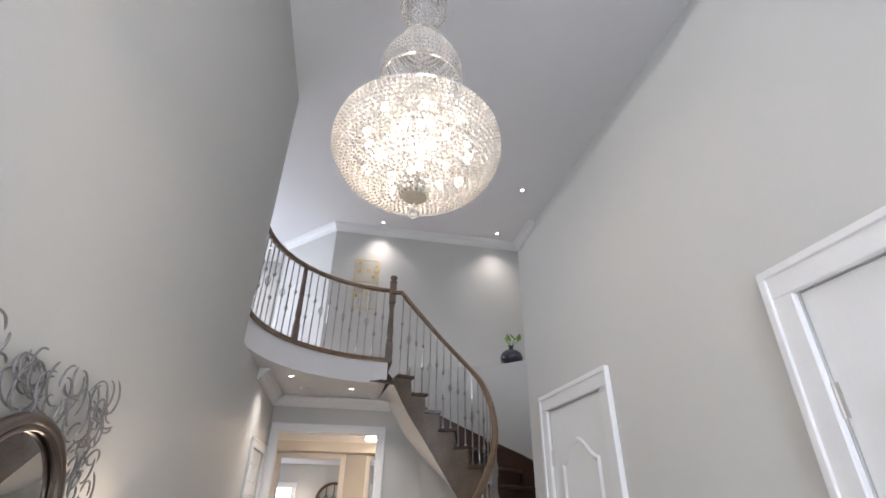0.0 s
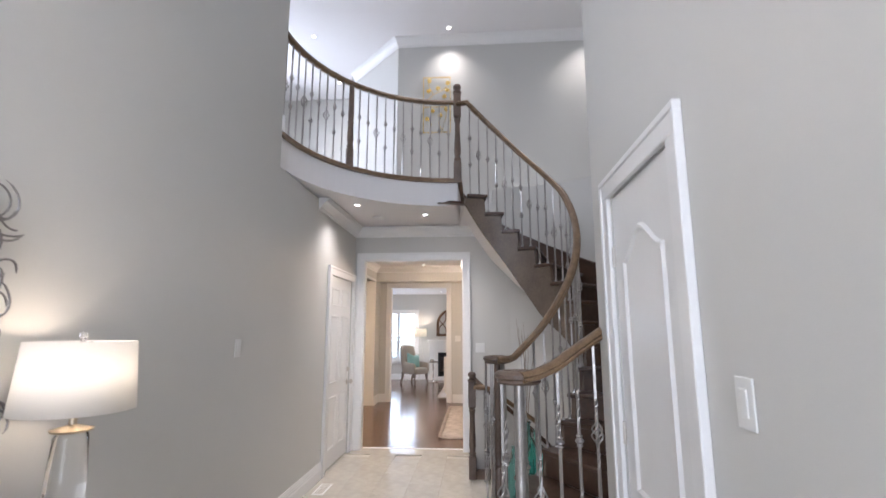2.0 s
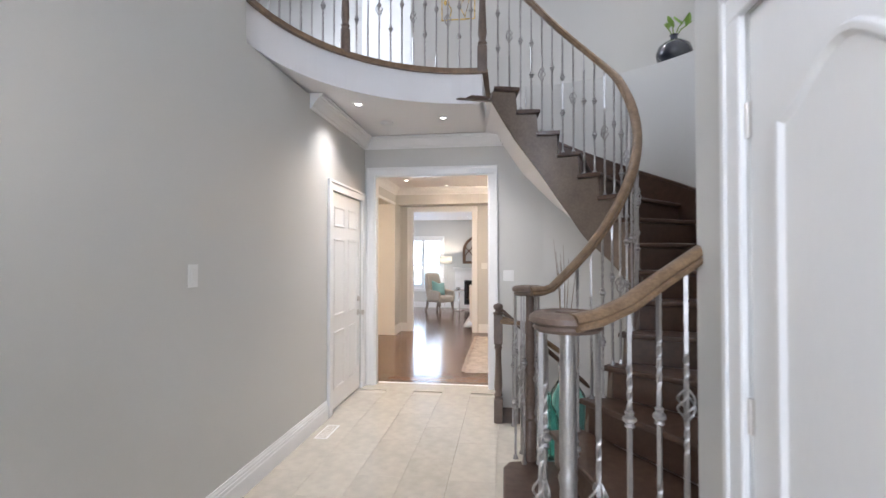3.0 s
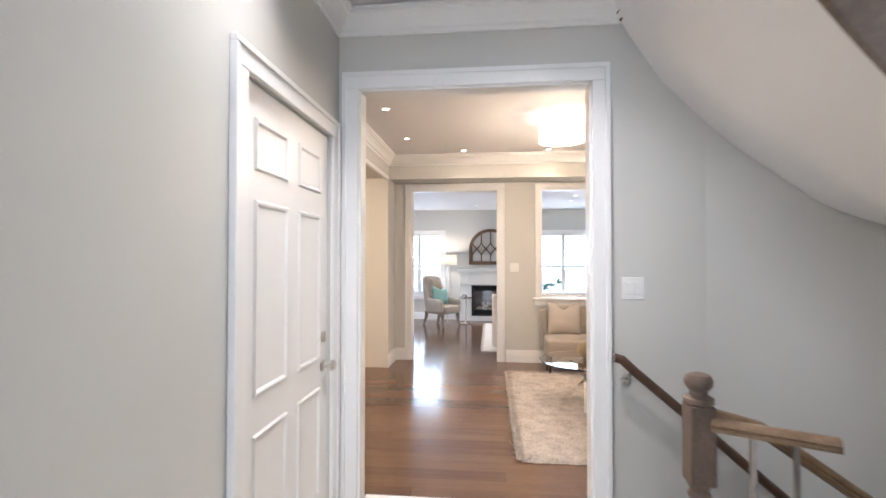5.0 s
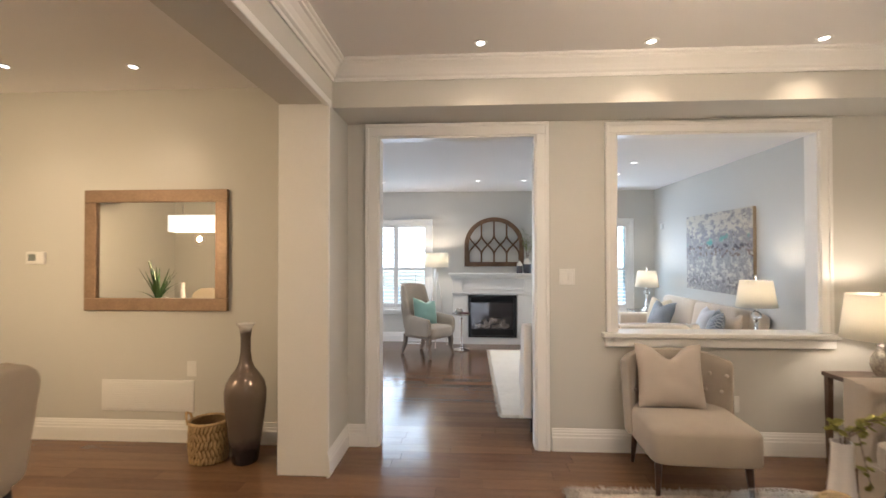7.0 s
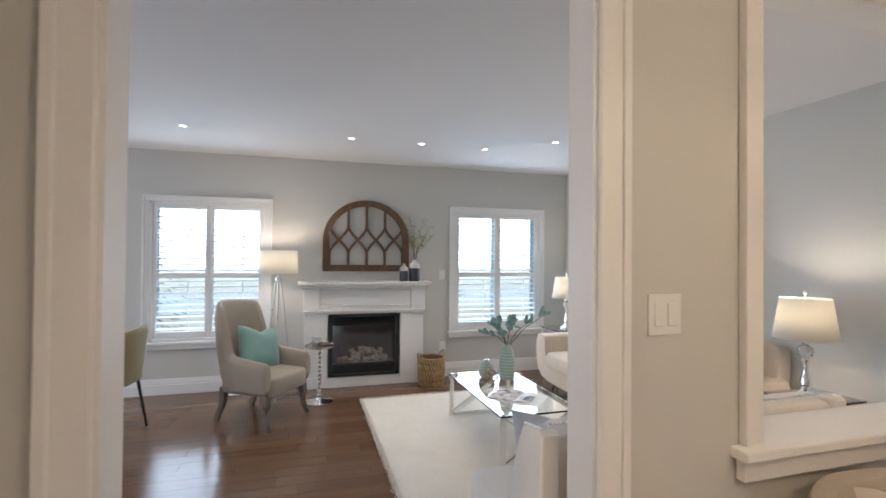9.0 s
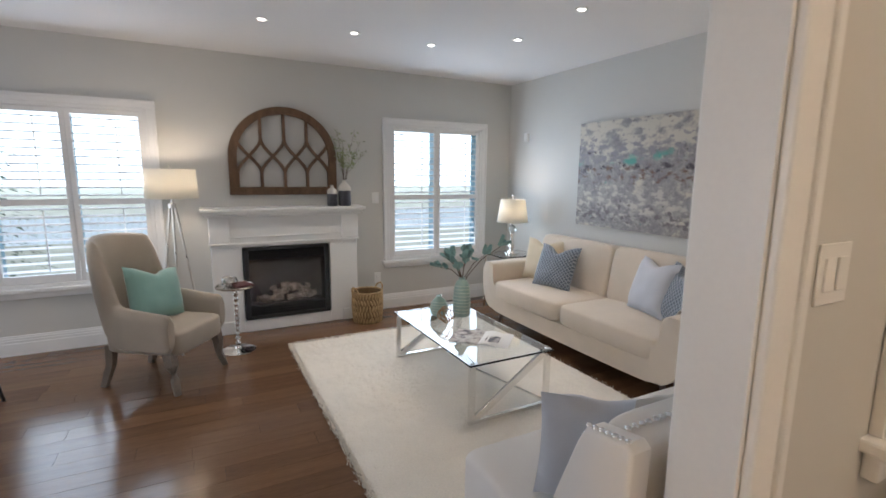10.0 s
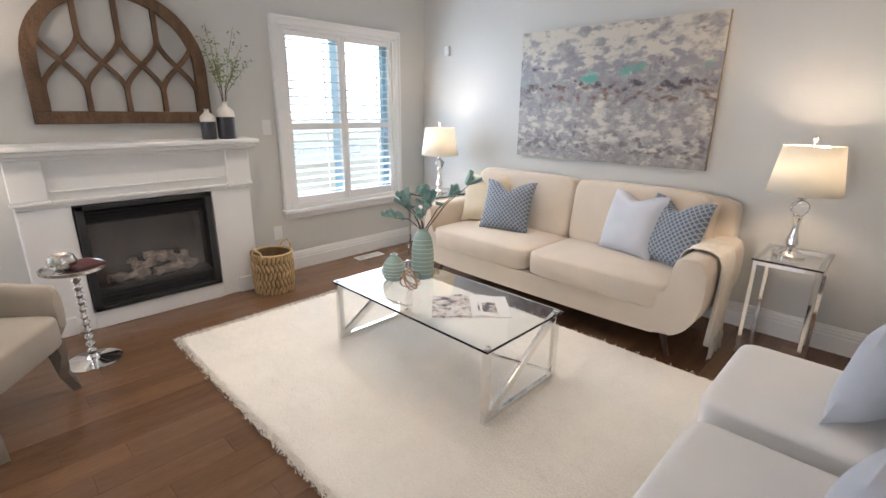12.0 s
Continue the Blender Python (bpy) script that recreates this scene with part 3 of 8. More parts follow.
def Ipt(a, dr=0.0):
    a = radians(a)
    return Vector((1.4 + (0.70 + dr) * math.cos(a), 4.87 + (0.57 + dr) * math.sin(a)))


def Opt(a, dr=0.0):
    a = radians(a)
    return Vector((1.4 + (1.85 + dr) * math.cos(a), 4.75 + (1.79 + dr) * math.sin(a)))


def to_at(s):
    """Outer angle at a fractional step number, 1 to 16."""
    s = max(1.0, min(16.0, s))
    i = min(14, int(s) - 1)
    return TO[i] + (TO[i + 1] - TO[i]) * (s - 1 - i)


def th_at(s):
    """Angle at a fractional step number, 1 to 16."""
    s = max(1.0, min(16.0, s))
    i = min(14, int(s) - 1)
    return TH[i] + (TH[i + 1] - TH[i]) * (s - 1 - i)


stair = thing("staircase", pose(0, 0, 0), "curved staircase of dark-stained wood rising to the landing", "staircase")
for k in range(1, 16):
    a0, a1 = TH[k - 1], TH[k]
    z = k * RISE
    # tread
    bm = BM()
    ins = [Ipt(a0 + (a1 - a0) * u, -0.035) for u in (0, 0.5, 1)]
    outs = [Opt(to_at(k + u), -0.012) for u in (1, 0.75, 0.5, 0.25, 0)]
    d = (outs[-1] - ins[0]).normalized()
    nrm = Vector((d.y, -d.x))
    if nrm.dot(ins[-1] - ins[0]) > 0:
        nrm = -nrm
    nose = nrm * 0.03
    pts = [ins[0] + nose] + ins[1:] + outs[:-1] + [outs[-1] + nose]
    if k == 1:
        pts[0] = Vector((1.20, 4.30))
        pts.insert(0, Vector((1.165, 4.22)))
        pts[-1] = Vector((1.24, 2.80))
        pts.append(Vector((1.17, 2.95)))
    prism(bm, [(p.x, p.y) for p in pts], z - 0.035, z, "z")
    es = [e for e in bm.edges if abs(e.verts[0].co.z - e.verts[1].co.z) < 1e-5]
    bmesh.ops.bevel(bm, geom=es, offset=0.010, segments=2, profile=0.5, affect="EDGES")
    part("tread", bm, DARKW, stair, smooth=False)
    # riser
    bm = BM()
    p, q = Ipt(a0), Opt(TO[k - 1], -0.012)
    if k == 1:
        p, q = Vector((1.22, 4.30)), Vector((1.24, 2.85))
    e = (q - p).normalized()
    m = Vector((e.y, -e.x))
    prism(bm, [(p.x, p.y), (q.x, q.y), (q.x - m.x * 0.02, q.y - m.y * 0.02), (p.x - m.x * 0.02, p.y - m.y * 0.02)], z - RISE + (0.001 if k > 1 else 0), z - 0.036, "z")
    part("riser", bm, DARKW, stair, smooth=False)
# inner stringer, stepped along the top, its tail running on under the landing
def Iext(s, dr):
    if s <= 16:
        return Ipt(th_at(s), dr)
    p, q = Ipt(th_at(15.5), dr), Ipt(th_at(16), dr)
    return q + (q - p) * 2 * (s - 16)


def string_bottom(s):
    """Height of the stringer's lower edge at a fractional step number."""
    def ramp(a, b):
        return min(1, max(0, (s - a) / (b - a)))
    z = (s - 1) * RISE - 0.33 - 0.14 * ramp(8.5, 11.5) + 0.22 * ramp(11.8, 15) + 0.14 * ramp(15, 16)
    return min(max(0.0, z), ZL - 0.315)


bm = BM()
NS = 168
top, bot = [], []
for i in range(NS + 1):
    s = 1 + 16.45 * i / NS
    zt = min(15, max(1, math.floor(s + 1e-6))) * RISE - 0.036 if s < 16 else ZL - 0.305
    zb = string_bottom(s)
    for lst, z in ((top, max(zt, zb + 0.005)), (bot, zb)):
        p, q = Iext(s, -0.005), Iext(s, 0.03)
        lst.append((bm.verts.new((p.x, p.y, z)), bm.verts.new((q.x, q.y, z))))
for i in range(NS):
    bm.faces.new((bot[i][0], bot[i + 1][0], top[i + 1][0], top[i][0]))
    bm.faces.new((bot[i][1], top[i][1], top[i + 1][1], bot[i + 1][1]))
    bm.faces.new((top[i][0], top[i + 1][0], top[i + 1][1], top[i][1]))
    bm.faces.new((bot[i][0], bot[i][1], bot[i + 1][1], bot[i + 1][0]))
part("stringer", bm, STRW, stair, "grey-brown stained curved stringer", smooth=True, angle=30)
# nosing that returns under the landing edge
bm = BM()
p, q = Iext(16.2, -0.03), Iext(17.0, -0.03)
p2, q2 = Iext(16.2, 0.06), Iext(17.0, 0.06)
prism(bm, [(p.x, p.y), (q.x, q.y), (q2.x, q2.y), (p2.x, p2.y)], ZL - 0.305, ZL - 0.285, "z")
part("nosing", bm, DARKW, stair, smooth=False)
# soffit under the steps
bm = BM()
A, B = [], []
for i in range(NS + 1):
    s = 3 + 13.2 * i / NS
    z = max(0.02, string_bottom(s) + 0.012)
    zo = min(ZL - 0.302, z + 0.22 * min(1, max(0, (s - 12) / 3)))
    p, q = Iext(s, 0.02), Opt(to_at(s), -0.005)
    A.append((bm.verts.new((p.x, p.y, z)), bm.verts.new((p.x, p.y, z + 0.02))))
    B.append((bm.verts.new((q.x, q.y, zo)), bm.verts.new((q.x, q.y, zo + 0.02))))
for i in range(NS):
    bm.faces.new((A[i][0], A[i + 1][0], B[i + 1][0], B[i][0]))
    bm.faces.new((A[i][1], B[i][1], B[i + 1][1], A[i + 1][1]))
part("soffit", bm, CEIL, stair, "pale plaster soffit under the steps")
# wall skirt along the outer curve
bm = BM()
prev = None
for i in range(NS + 1):
    s = 1.6 + 14.4 * i / NS
    a = to_at(s)
    z = s * RISE
    ring = []
    for dr, dz in ((-0.002, -0.20), (-0.028, -0.20), (-0.028, 0.17), (-0.035, 0.175), (-0.035, 0.20), (-0.002, 0.205)):
        p = Opt(a, dr)
        ring.append(bm.verts.new((p.x, p.y, z + dz)))
    if prev:
        for j in range(6):
            bm.faces.new((prev[j], prev[(j + 1) % 6], ring[(j + 1) % 6], ring[j]))
    prev = ring
part("wall_skirt", bm, DARKW, stair, "dark-stained skirting that follows the steps")

# curved wall round the stairs, with a ledge on top
bm = BM()
arc = [Opt(a) for a in range(-74, 91, 4)]
prism(bm, [(p.x, p.y) for p in arc] + [(1.40, 6.865), (XU - 0.004, 6.865), (XU - 0.004, 3.002), (1.95, 3.002)], 0, 3.31, "z")
solid("wall_stair_curve", bm, PAINT, "curved painted stair wall topped by a ledge", "wall", smooth=True)


# railings
def bar_mesh(spans):
    """Square bar, one unit high, twisted within the given spans."""
    bm = BM()
    zs_, z = [0.0], 0.0
    while z < 1.0 - 1e-6:
        z = min(1.0, z + (0.011 if any(a - 0.006 < z < b for a, b in spans) else 0.05))
        zs_.append(z)
    prev, ang = None, 0.0
    for z in zs_:
        if any(a < z < b for a, b in spans):
            ang += 0.40
        ring = [bm.verts.new((0.0062 * (c * math.cos(ang) - d * math.sin(ang)), 0.0062 * (c * math.sin(ang) + d * math.cos(ang)), z)) for c, d in ((1, 1), (-1, 1), (-1, -1), (1, -1))]
        if prev:
            for i in range(4):
                bm.faces.new((prev[i], prev[(i + 1) % 4], ring[(i + 1) % 4], ring[i]))
        else:
            bm.faces.new(ring[::-1])
        prev = ring
    bm.faces.new(prev)
    return mesh_of("baluster", bm, IRON)


def knuckle_mesh():
    bm = BM()
    lathe(bm, [(0.0085, -0.030), (0.016, -0.024), (0.011, -0.014), (0.021, -0.004), (0.021, 0.004), (0.011, 0.014), (0.016, 0.024), (0.0085, 0.030)], 10)
    return mesh_of("knuckle", bm, IRON, True, 35)


def basket_mesh():
    bm = BM()
    for j in range(4):
        pts = []
        for i in range(11):
            u = i / 10
            a = j * math.pi / 2 + u * math.pi
            rr = 0.008 + 0.021 * math.sin(u * math.pi)
            pts.append((rr * math.cos(a), rr * math.sin(a), -0.055 + u * 0.11))
        tube(bm, pts, 0.0044, 5)
    return mesh_of("basket_knot", bm, IRON, True, 50)


_b = BM()
lathe(_b, [(0.016, 0), (0.016, 0.012), (0.009, 0.026), (0.007, 0.03)], 8)
SHOE, KNUCKLE, BASKET = mesh_of("shoe", _b, IRON, True, 35), knuckle_mesh(), basket_mesh()
BAL = {
    "basket": (bar_mesh(((0.30, 0.44), (0.56, 0.70))), ((BASKET, 0.50),)),
    "double": (bar_mesh(((0.14, 0.31), (0.67, 0.84))), ((KNUCKLE, 0.34), (KNUCKLE, 0.64))),
    "single": (bar_mesh(((0.14, 0.40), (0.70, 0.86))), ((KNUCKLE, 0.60),)),
}
ORDER = ("single", "basket", "double")


def baluster(parent, x, y, z0, z1, i):
    bar, bits = BAL[ORDER[i % 3]]
    ob = new("baluster", bar)
    ob.parent = parent
    ob.matrix_world = Matrix.LocRotScale((x, y, z0), Euler((0, 0, (i * 0.7) % 1.5)), (1, 1, z1 - z0))
    for me_, z in (*bits, (SHOE, 0.0)):
        c = new(me_.name, me_)
        c.parent = ob
        c.matrix_basis = Matrix.Translation((0, 0, z))
    return ob


RAIL_SEC = [(-1.0, -0.55), (-1.05, -0.2), (-0.85, 0.0), (-1.0, 0.25), (-0.8, 0.7), (-0.35, 0.95), (0.35, 0.95), (0.8, 0.7), (1.0, 0.25), (0.85, 0.0), (1.05, -0.2), (1.0, -0.55), (0.5, -0.75), (-0.5, -0.75)]


def handrail(parent, pts, r=0.031, name="handrail", m=None):
    bm = BM()
    tube(bm, pts, r, section=RAIL_SEC)
    return part(name, bm, m or OAK, parent, "oiled oak handrail")


def volute(parent, cx, cy, z, r=0.115):
    bm = BM()
    lathe(bm, [(0, -0.028), (r * 0.82, -0.028), (r * 0.9, -0.018), (r * 0.86, -0.008), (r, 0.002), (r * 0.98, 0.018), (r * 0.86, 0.03), (r * 0.62, 0.033), (r * 0.55, 0.026), (r * 0.35, 0.026), (r * 0.3, 0.033), (0, 0.033)], 32, at=(cx, cy, z))
    return part("volute", bm, NEWEL, parent, "rounded dark-stained rail volute")


def turned_post(parent, x, y, z0, z1, r=0.042, ball_top=False, name="newel_post", m=None):
    h = z1 - z0
    bm = BM()
    if ball_top:
        box(bm, x - r, x + r, y - r, y + r, z0, z0 + h * 0.20, 0.004, 1)
        box(bm, x - r, x + r, y - r, y + r, z0 + h * 0.66, z0 + h * 0.90, 0.004, 1)
        lathe(bm, [(r, h * 0.20), (r * 0.8, h * 0.215), (r * 1.0, h * 0.23), (r * 0.7, h * 0.25), (r * 0.95, h * 0.30), (r * 0.72, h * 0.5), (r * 0.66, h * 0.6), (r * 0.95, h * 0.625), (r * 0.7, h * 0.64), (r, h * 0.66)], 18, at=(x, y, z0))
        lathe(bm, [(r, h * 0.90), (r * 1.2, h * 0.905), (r * 1.2, h * 0.92), (r * 0.7, h * 0.93), (r * 0.7, h * 0.94), (r * 1.05, h * 0.955), (r * 1.15, h * 0.972), (r * 0.9, h * 0.99), (0, h)], 18, at=(x, y, z0))
    else:
        lathe(bm, [(r * 1.15, 0), (r * 1.15, h * 0.22), (r * 0.8, h * 0.24), (r * 1.05, h * 0.26), (r * 0.75, h * 0.28), (r * 0.98, h * 0.34), (r * 0.78, h * 0.52), (r * 0.95, h * 0.55), (r * 0.7, h * 0.57), (r * 0.85, h * 0.6), (r * 0.72, h)], 20, at=(x, y, z0))
    return part(name, bm, m or NEWEL, parent, "turned pewter newel post" if m else "turned wooden newel post")


rail_in = thing("stair_railing", pose(0, 0, 0), "curved oak handrail with twisted pewter iron balusters", "railing", "stair railings")
HR = 0.98
pts = [(1.33, 4.245, 1.235)]
for i in range(0, 57):
    s = 1.15 + 14.75 * i / 56
    p = Ipt(th_at(s), 0.0)
    z = max(s * RISE + HR - 0.10, 1.235 + 0.0 * s)
    pts.append((p.x, p.y, z))
pts[1] = (1.40, 4.27, 1.24)
pts.append((0.985, 5.47, 3.98))
handrail(rail_in, pts)
volute(rail_in, 1.325, 4.35, 1.235, 0.105)
turned_post(rail_in, 1.33, 4.34, RISE, 1.21, 0.033)
n = 0
for j in range(5):
    a = radians(60 + 62 * j)
    baluster(rail_in, 1.325 + 0.085 * math.cos(a), 4.35 + 0.085 * math.sin(a), RISE, 1.21, n)
    n += 1
for k in range(2, 16):
    for u in (0.25, 0.75):
        s = k + u
        p = Ipt(th_at(s), 0.0)
        baluster(rail_in, p.x, p.y, k * RISE, max(s * RISE + HR - 0.12, 1.21), n)
        n += 1

rail_out = thing("lower_railing", pose(0, 0, 0), "short oak handrail with pewter balusters beside the lowest steps", "railing", "stair railings")
handrail(rail_out, [(1.38, 2.80, 1.25), (1.45, 2.83, 1.262), (1.55, 2.88, 1.30), (1.66, 2.93, 1.37), (1.76, 2.97, 1.43), (1.835, 3.0, 1.475)])
volute(rail_out, 1.375, 2.90, 1.245, 0.12)
turned_post(rail_out, 1.375, 2.90, RISE, 1.22, 0.033, m=IRON)
for j, (x, y, k) in enumerate(((1.29, 2.87, 1), (1.31, 2.97, 1), (1.41, 3.0, 1), (1.46, 2.86, 1), (1.56, 2.90, 2), (1.66, 2.94, 2), (1.755, 2.98, 3))):
    baluster(rail_out, x, y, k * RISE if k < 2 else RISE * (k - 0.15), 1.22 if x < 1.5 else 1.28 + (x - 1.56) * 0.62, j + 1)

# landing railing
rail_up = thing("landing_railing", pose(0, 0, 0), "curved oak guard rail with pewter balusters on the landing", "railing", "stair railings")
pa = [arc_pt(math.pi - i * (math.pi / 2) / 30, 1.44) for i in range(31)]
handrail(rail_up, [(x, y, 4.02) for x, y in pa], 0.03)
bm = BM()
tube(bm, [(x, y, ZL + 0.012) for x, y in pa], 0.03, section=[(-1, -0.4), (-1.2, 0), (-1, 0.4), (1, 0.4), (1, -0.4)])
part("shoe_rail", bm, OAK, rail_up, "oak shoe rail under the balusters")
for i in range(1, 22):
    if i == 10:
        continue
    x, y = arc_pt(math.pi - i * (math.pi / 2) / 22, 1.44)
    baluster(rail_up, x, y, ZL + 0.02, 4.0, i)
x, y = arc_pt(math.pi - 10 * (math.pi / 2) / 22, 1.44)
turned_post(rail_up, x, y, ZL, 4.0, 0.035, name="mid_post")
turned_post(rail_up, 0.98, 5.50, ZL - 0.02, 4.24, 0.042, True)
_b = BM()
box(_b, -0.56, -0.40, 4.06, 4.10, ZL, ZL + 0.14, 0.004, 1)
part("end_block", _b, TRIM, rail_up, "white painted block at the rail end")

# basement stair guard
rail_low = thing("basement_railing", pose(0, 0, 0), "turned newel and sloping oak rail at the basement stairs", "railing", "stair railings")
turned_post(rail_low, 1.115, 5.52, 0, 1.04, 0.038, True)
handrail(rail_low, [(1.15, 5.52, 0.90), (1.30, 5.53, 0.86), (1.75, 5.55, 0.55)], 0.026)
handrail(rail_low, [(1.14, 5.49, 0.88), (1.42, 5.35, 0.88)], 0.024, "short_rail")
for j in range(2):
    baluster(rail_low, 1.24 + j * 0.09, 5.44 - j * 0.045, 0.0, 0.86, j)
for j in range(3):
    baluster(rail_low, 1.28 + j * 0.13, 5.53, -0.15 - 0.1 * j, 0.83 - j * 0.09, j + 1)
wr = thing("wall_handrail", pose(0, 0, 0), "brown wooden handrail on nickel brackets along the wall", "handrail")
bm = BM()
tube(bm, [(1.09, 6.45, 0.885), (1.13, 6.45, 0.875), (1.20, 6.45, 0.81), (1.6, 6.45, 0.47), (2.4, 6.45, -0.22)], 0.024, 12)
part("handrail", bm, DARKW, wr)
for xx, zz in ((1.17, 0.81), (1.9, 0.18)):
    bm = BM()
    tube(bm, [(xx, YD - 0.001, zz - 0.06), (xx, YD - 0.05, zz - 0.06), (xx, 6.45, zz - 0.01)], 0.008, 8)
    lathe(bm, [(0, 0), (0.03, 0), (0.028, 0.008), (0, 0.01)], 14, mat=pose(xx, YD - 0.001, zz - 0.06, 90))
    part("bracket", bm, NICKEL, wr, "nickel wall bracket")
bs = thing("basement_steps", pose(0, 0, 0), "dark stained wooden steps going down to the basement", "steps")
for i in range(9):
    bm = BM()
    box(bm, 1.14 + i * 0.25, 1.42 + i * 0.25, 5.52, YD - 0.001, -0.19 * (i + 1) - 0.03, -0.19 * (i + 1), 0.006, 1)
    part("tread", bm, DARKW, bs, smooth=False)
    bm = BM()
    box(bm, 1.14 + i * 0.25 - 0.018, 1.14 + i * 0.25, 5.52, YD - 0.001, -0.19 * (i + 1), -0.19 * i - 0.032)
    part("riser", bm, DARKW, bs, smooth=False)
wall("wall_basement", [(1.14, XU, 5.42, 5.50, -2.4, -0.012), (XU, XU + 0.1, 5.42, YD2, -2.4, 0), (1.1, 1.14, 5.42, YD2, -2.4, -0.013)], "painted walls of the basement stairwell")
slab("floor_basement", 1.1, XU, 5.42, YD2, -2.5, -2.4, DARKW, "dark basement floor", "floor")

# ---- furniture materials ----
BEIGE = surface("beige_upholstery", (0.63, 0.54, 0.44), 0.85, vary=0.05, scale=5, fine=420, bump=0.25, dist=0.001, sheen=0.25)
TAUPE = surface("taupe_linen", (0.40, 0.345, 0.28), 0.9, vary=0.06, scale=5, fine=380, bump=0.3, dist=0.001, sheen=0.2)
TAUPE2 = surface("warm_taupe_linen", (0.37, 0.325, 0.275), 0.9, vary=0.06, scale=5, fine=380, bump=0.3, dist=0.001, sheen=0.2)
WHITEF = surface("off_white_upholstery", (0.80, 0.77, 0.73), 0.85, vary=0.03, scale=4, fine=420, bump=0.2, dist=0.001, sheen=0.15)
CREAM = surface("cream_cushion", (0.68, 0.58, 0.42), 0.9, vary=0.05, fine=350, bump=0.3, dist=0.001, sheen=0.2)
GREYC = surface("pale_grey_cushion", (0.53, 0.55, 0.60), 0.85, vary=0.05, scale=4, fine=350, bump=0.2, dist=0.001, sheen=0.4)
GREYT = surface("light_taupe_cushion", (0.56, 0.54, 0.51), 0.85, vary=0.05, scale=4, fine=350, bump=0.2, dist=0.001, sheen=0.4)
TEALC = surface("teal_velvet_cushion", (0.22, 0.40, 0.355), 0.8, vary=0.10, scale=5, fine=250, bump=0.2, dist=0.001, sheen=0.5)
NAVY = surface("navy_velvet_cushion", (0.008, 0.028, 0.13), 0.75, vary=0.2, scale=5, fine=250, bump=0.2, dist=0.001, sheen=0.08)
STEELB = surface("steel_blue_cushion", (0.16, 0.19, 0.27), 0.8, vary=0.1, scale=5, fine=250, bump=0.2, dist=0.001, sheen=0.3)
DLEG = surface("dark_wood_leg", (0.05, 0.022, 0.014), 0.35, vary=0.2, scale=9, fine=60)
GLEG = surface("grey_washed_leg", (0.20, 0.16, 0.125), 0.5, vary=0.15, scale=9, fine=60)
RUSTIC = surface("rustic_brown_wood", (0.17, 0.095, 0.05), 0.7, vary=0.3, scale=8, fine=70, bump=0.5, dist=0.003, stretch=(3, 3, 1), second=(0.07, 0.038, 0.02))
BLACKM = surface("black_metal", (0.012, 0.012, 0.013), 0.4, vary=0.1, scale=9, fine=90)
CLEAR = glass_mat("clear_glass", (0.975, 0.99, 0.985))
CRYSTAL = glass_mat("crystal", (1, 1, 1), 0.0, 1.5)
STRAW = surface("woven_straw", (0.50, 0.345, 0.17), 0.8, vary=0.25, scale=14, fine=120, bump=0.5, dist=0.002)
SAGE = surface("sage_ceramic", (0.33, 0.46, 0.40), 0.3, vary=0.06, scale=6, fine=90, bump=0.08, coat=0.3)
BAND = surface("pale_glaze_band", (0.62, 0.68, 0.62), 0.3)
LEAFT = surface("blue_green_leaf", (0.27, 0.44, 0.41), 0.6, vary=0.25, scale=9, fine=60, per_object=0.3)
LEAFG = surface("fine_green_leaf", (0.30, 0.36, 0.16), 0.7, vary=0.3, scale=9, fine=60)
STEM = surface("brown_stem", (0.12, 0.075, 0.05), 0.8, vary=0.2)
COPPER = surface("antique_copper", (0.45, 0.26, 0.14), 0.3, metal=1.0, vary=0.1)
HAMMER = surface("hammered_silver", (0.62, 0.6, 0.57), 0.25, metal=1.0, vary=0.1, scale=30, fine=45, bump=0.8, dist=0.004)
PLASTIC = surface("white_plastic", (0.78, 0.78, 0.76), 0.4, vary=0.01, bump=0.0)


def shade_material(name, color):
    m, nt, p = mat_base(name)
    p.inputs["Base Color"].default_value = (*color, 1)
    p.inputs["Roughness"].default_value = 0.9
    tr = nt.nodes.new("ShaderNodeBsdfTranslucent")
    tr.inputs[0].default_value = (*color, 1)
    n = node(nt, "ShaderNodeTexNoise", Scale=300.0)
    b = nt.nodes.new("ShaderNodeBump")
    b.inputs["Strength"].default_value, b.inputs["Distance"].default_value = 0.2, 0.001
    nt.links.new(n.outputs[0], b.inputs["Height"])
    nt.links.new(b.outputs[0], p.inputs["Normal"])
    mx = nt.nodes.new("ShaderNodeMixShader")
    mx.inputs[0].default_value = 0.5
    nt.links.new(p.outputs[0], mx.inputs[1])
    nt.links.new(tr.outputs[0], mx.inputs[2])
    nt.links.new(mx.outputs[0], nt.nodes["Material Output"].inputs[0])
    return m


SHADE = shade_material("linen_lamp_shade", (0.88, 0.85, 0.77))
SHADEW = shade_material("white_lamp_shade", (0.86, 0.85, 0.82))


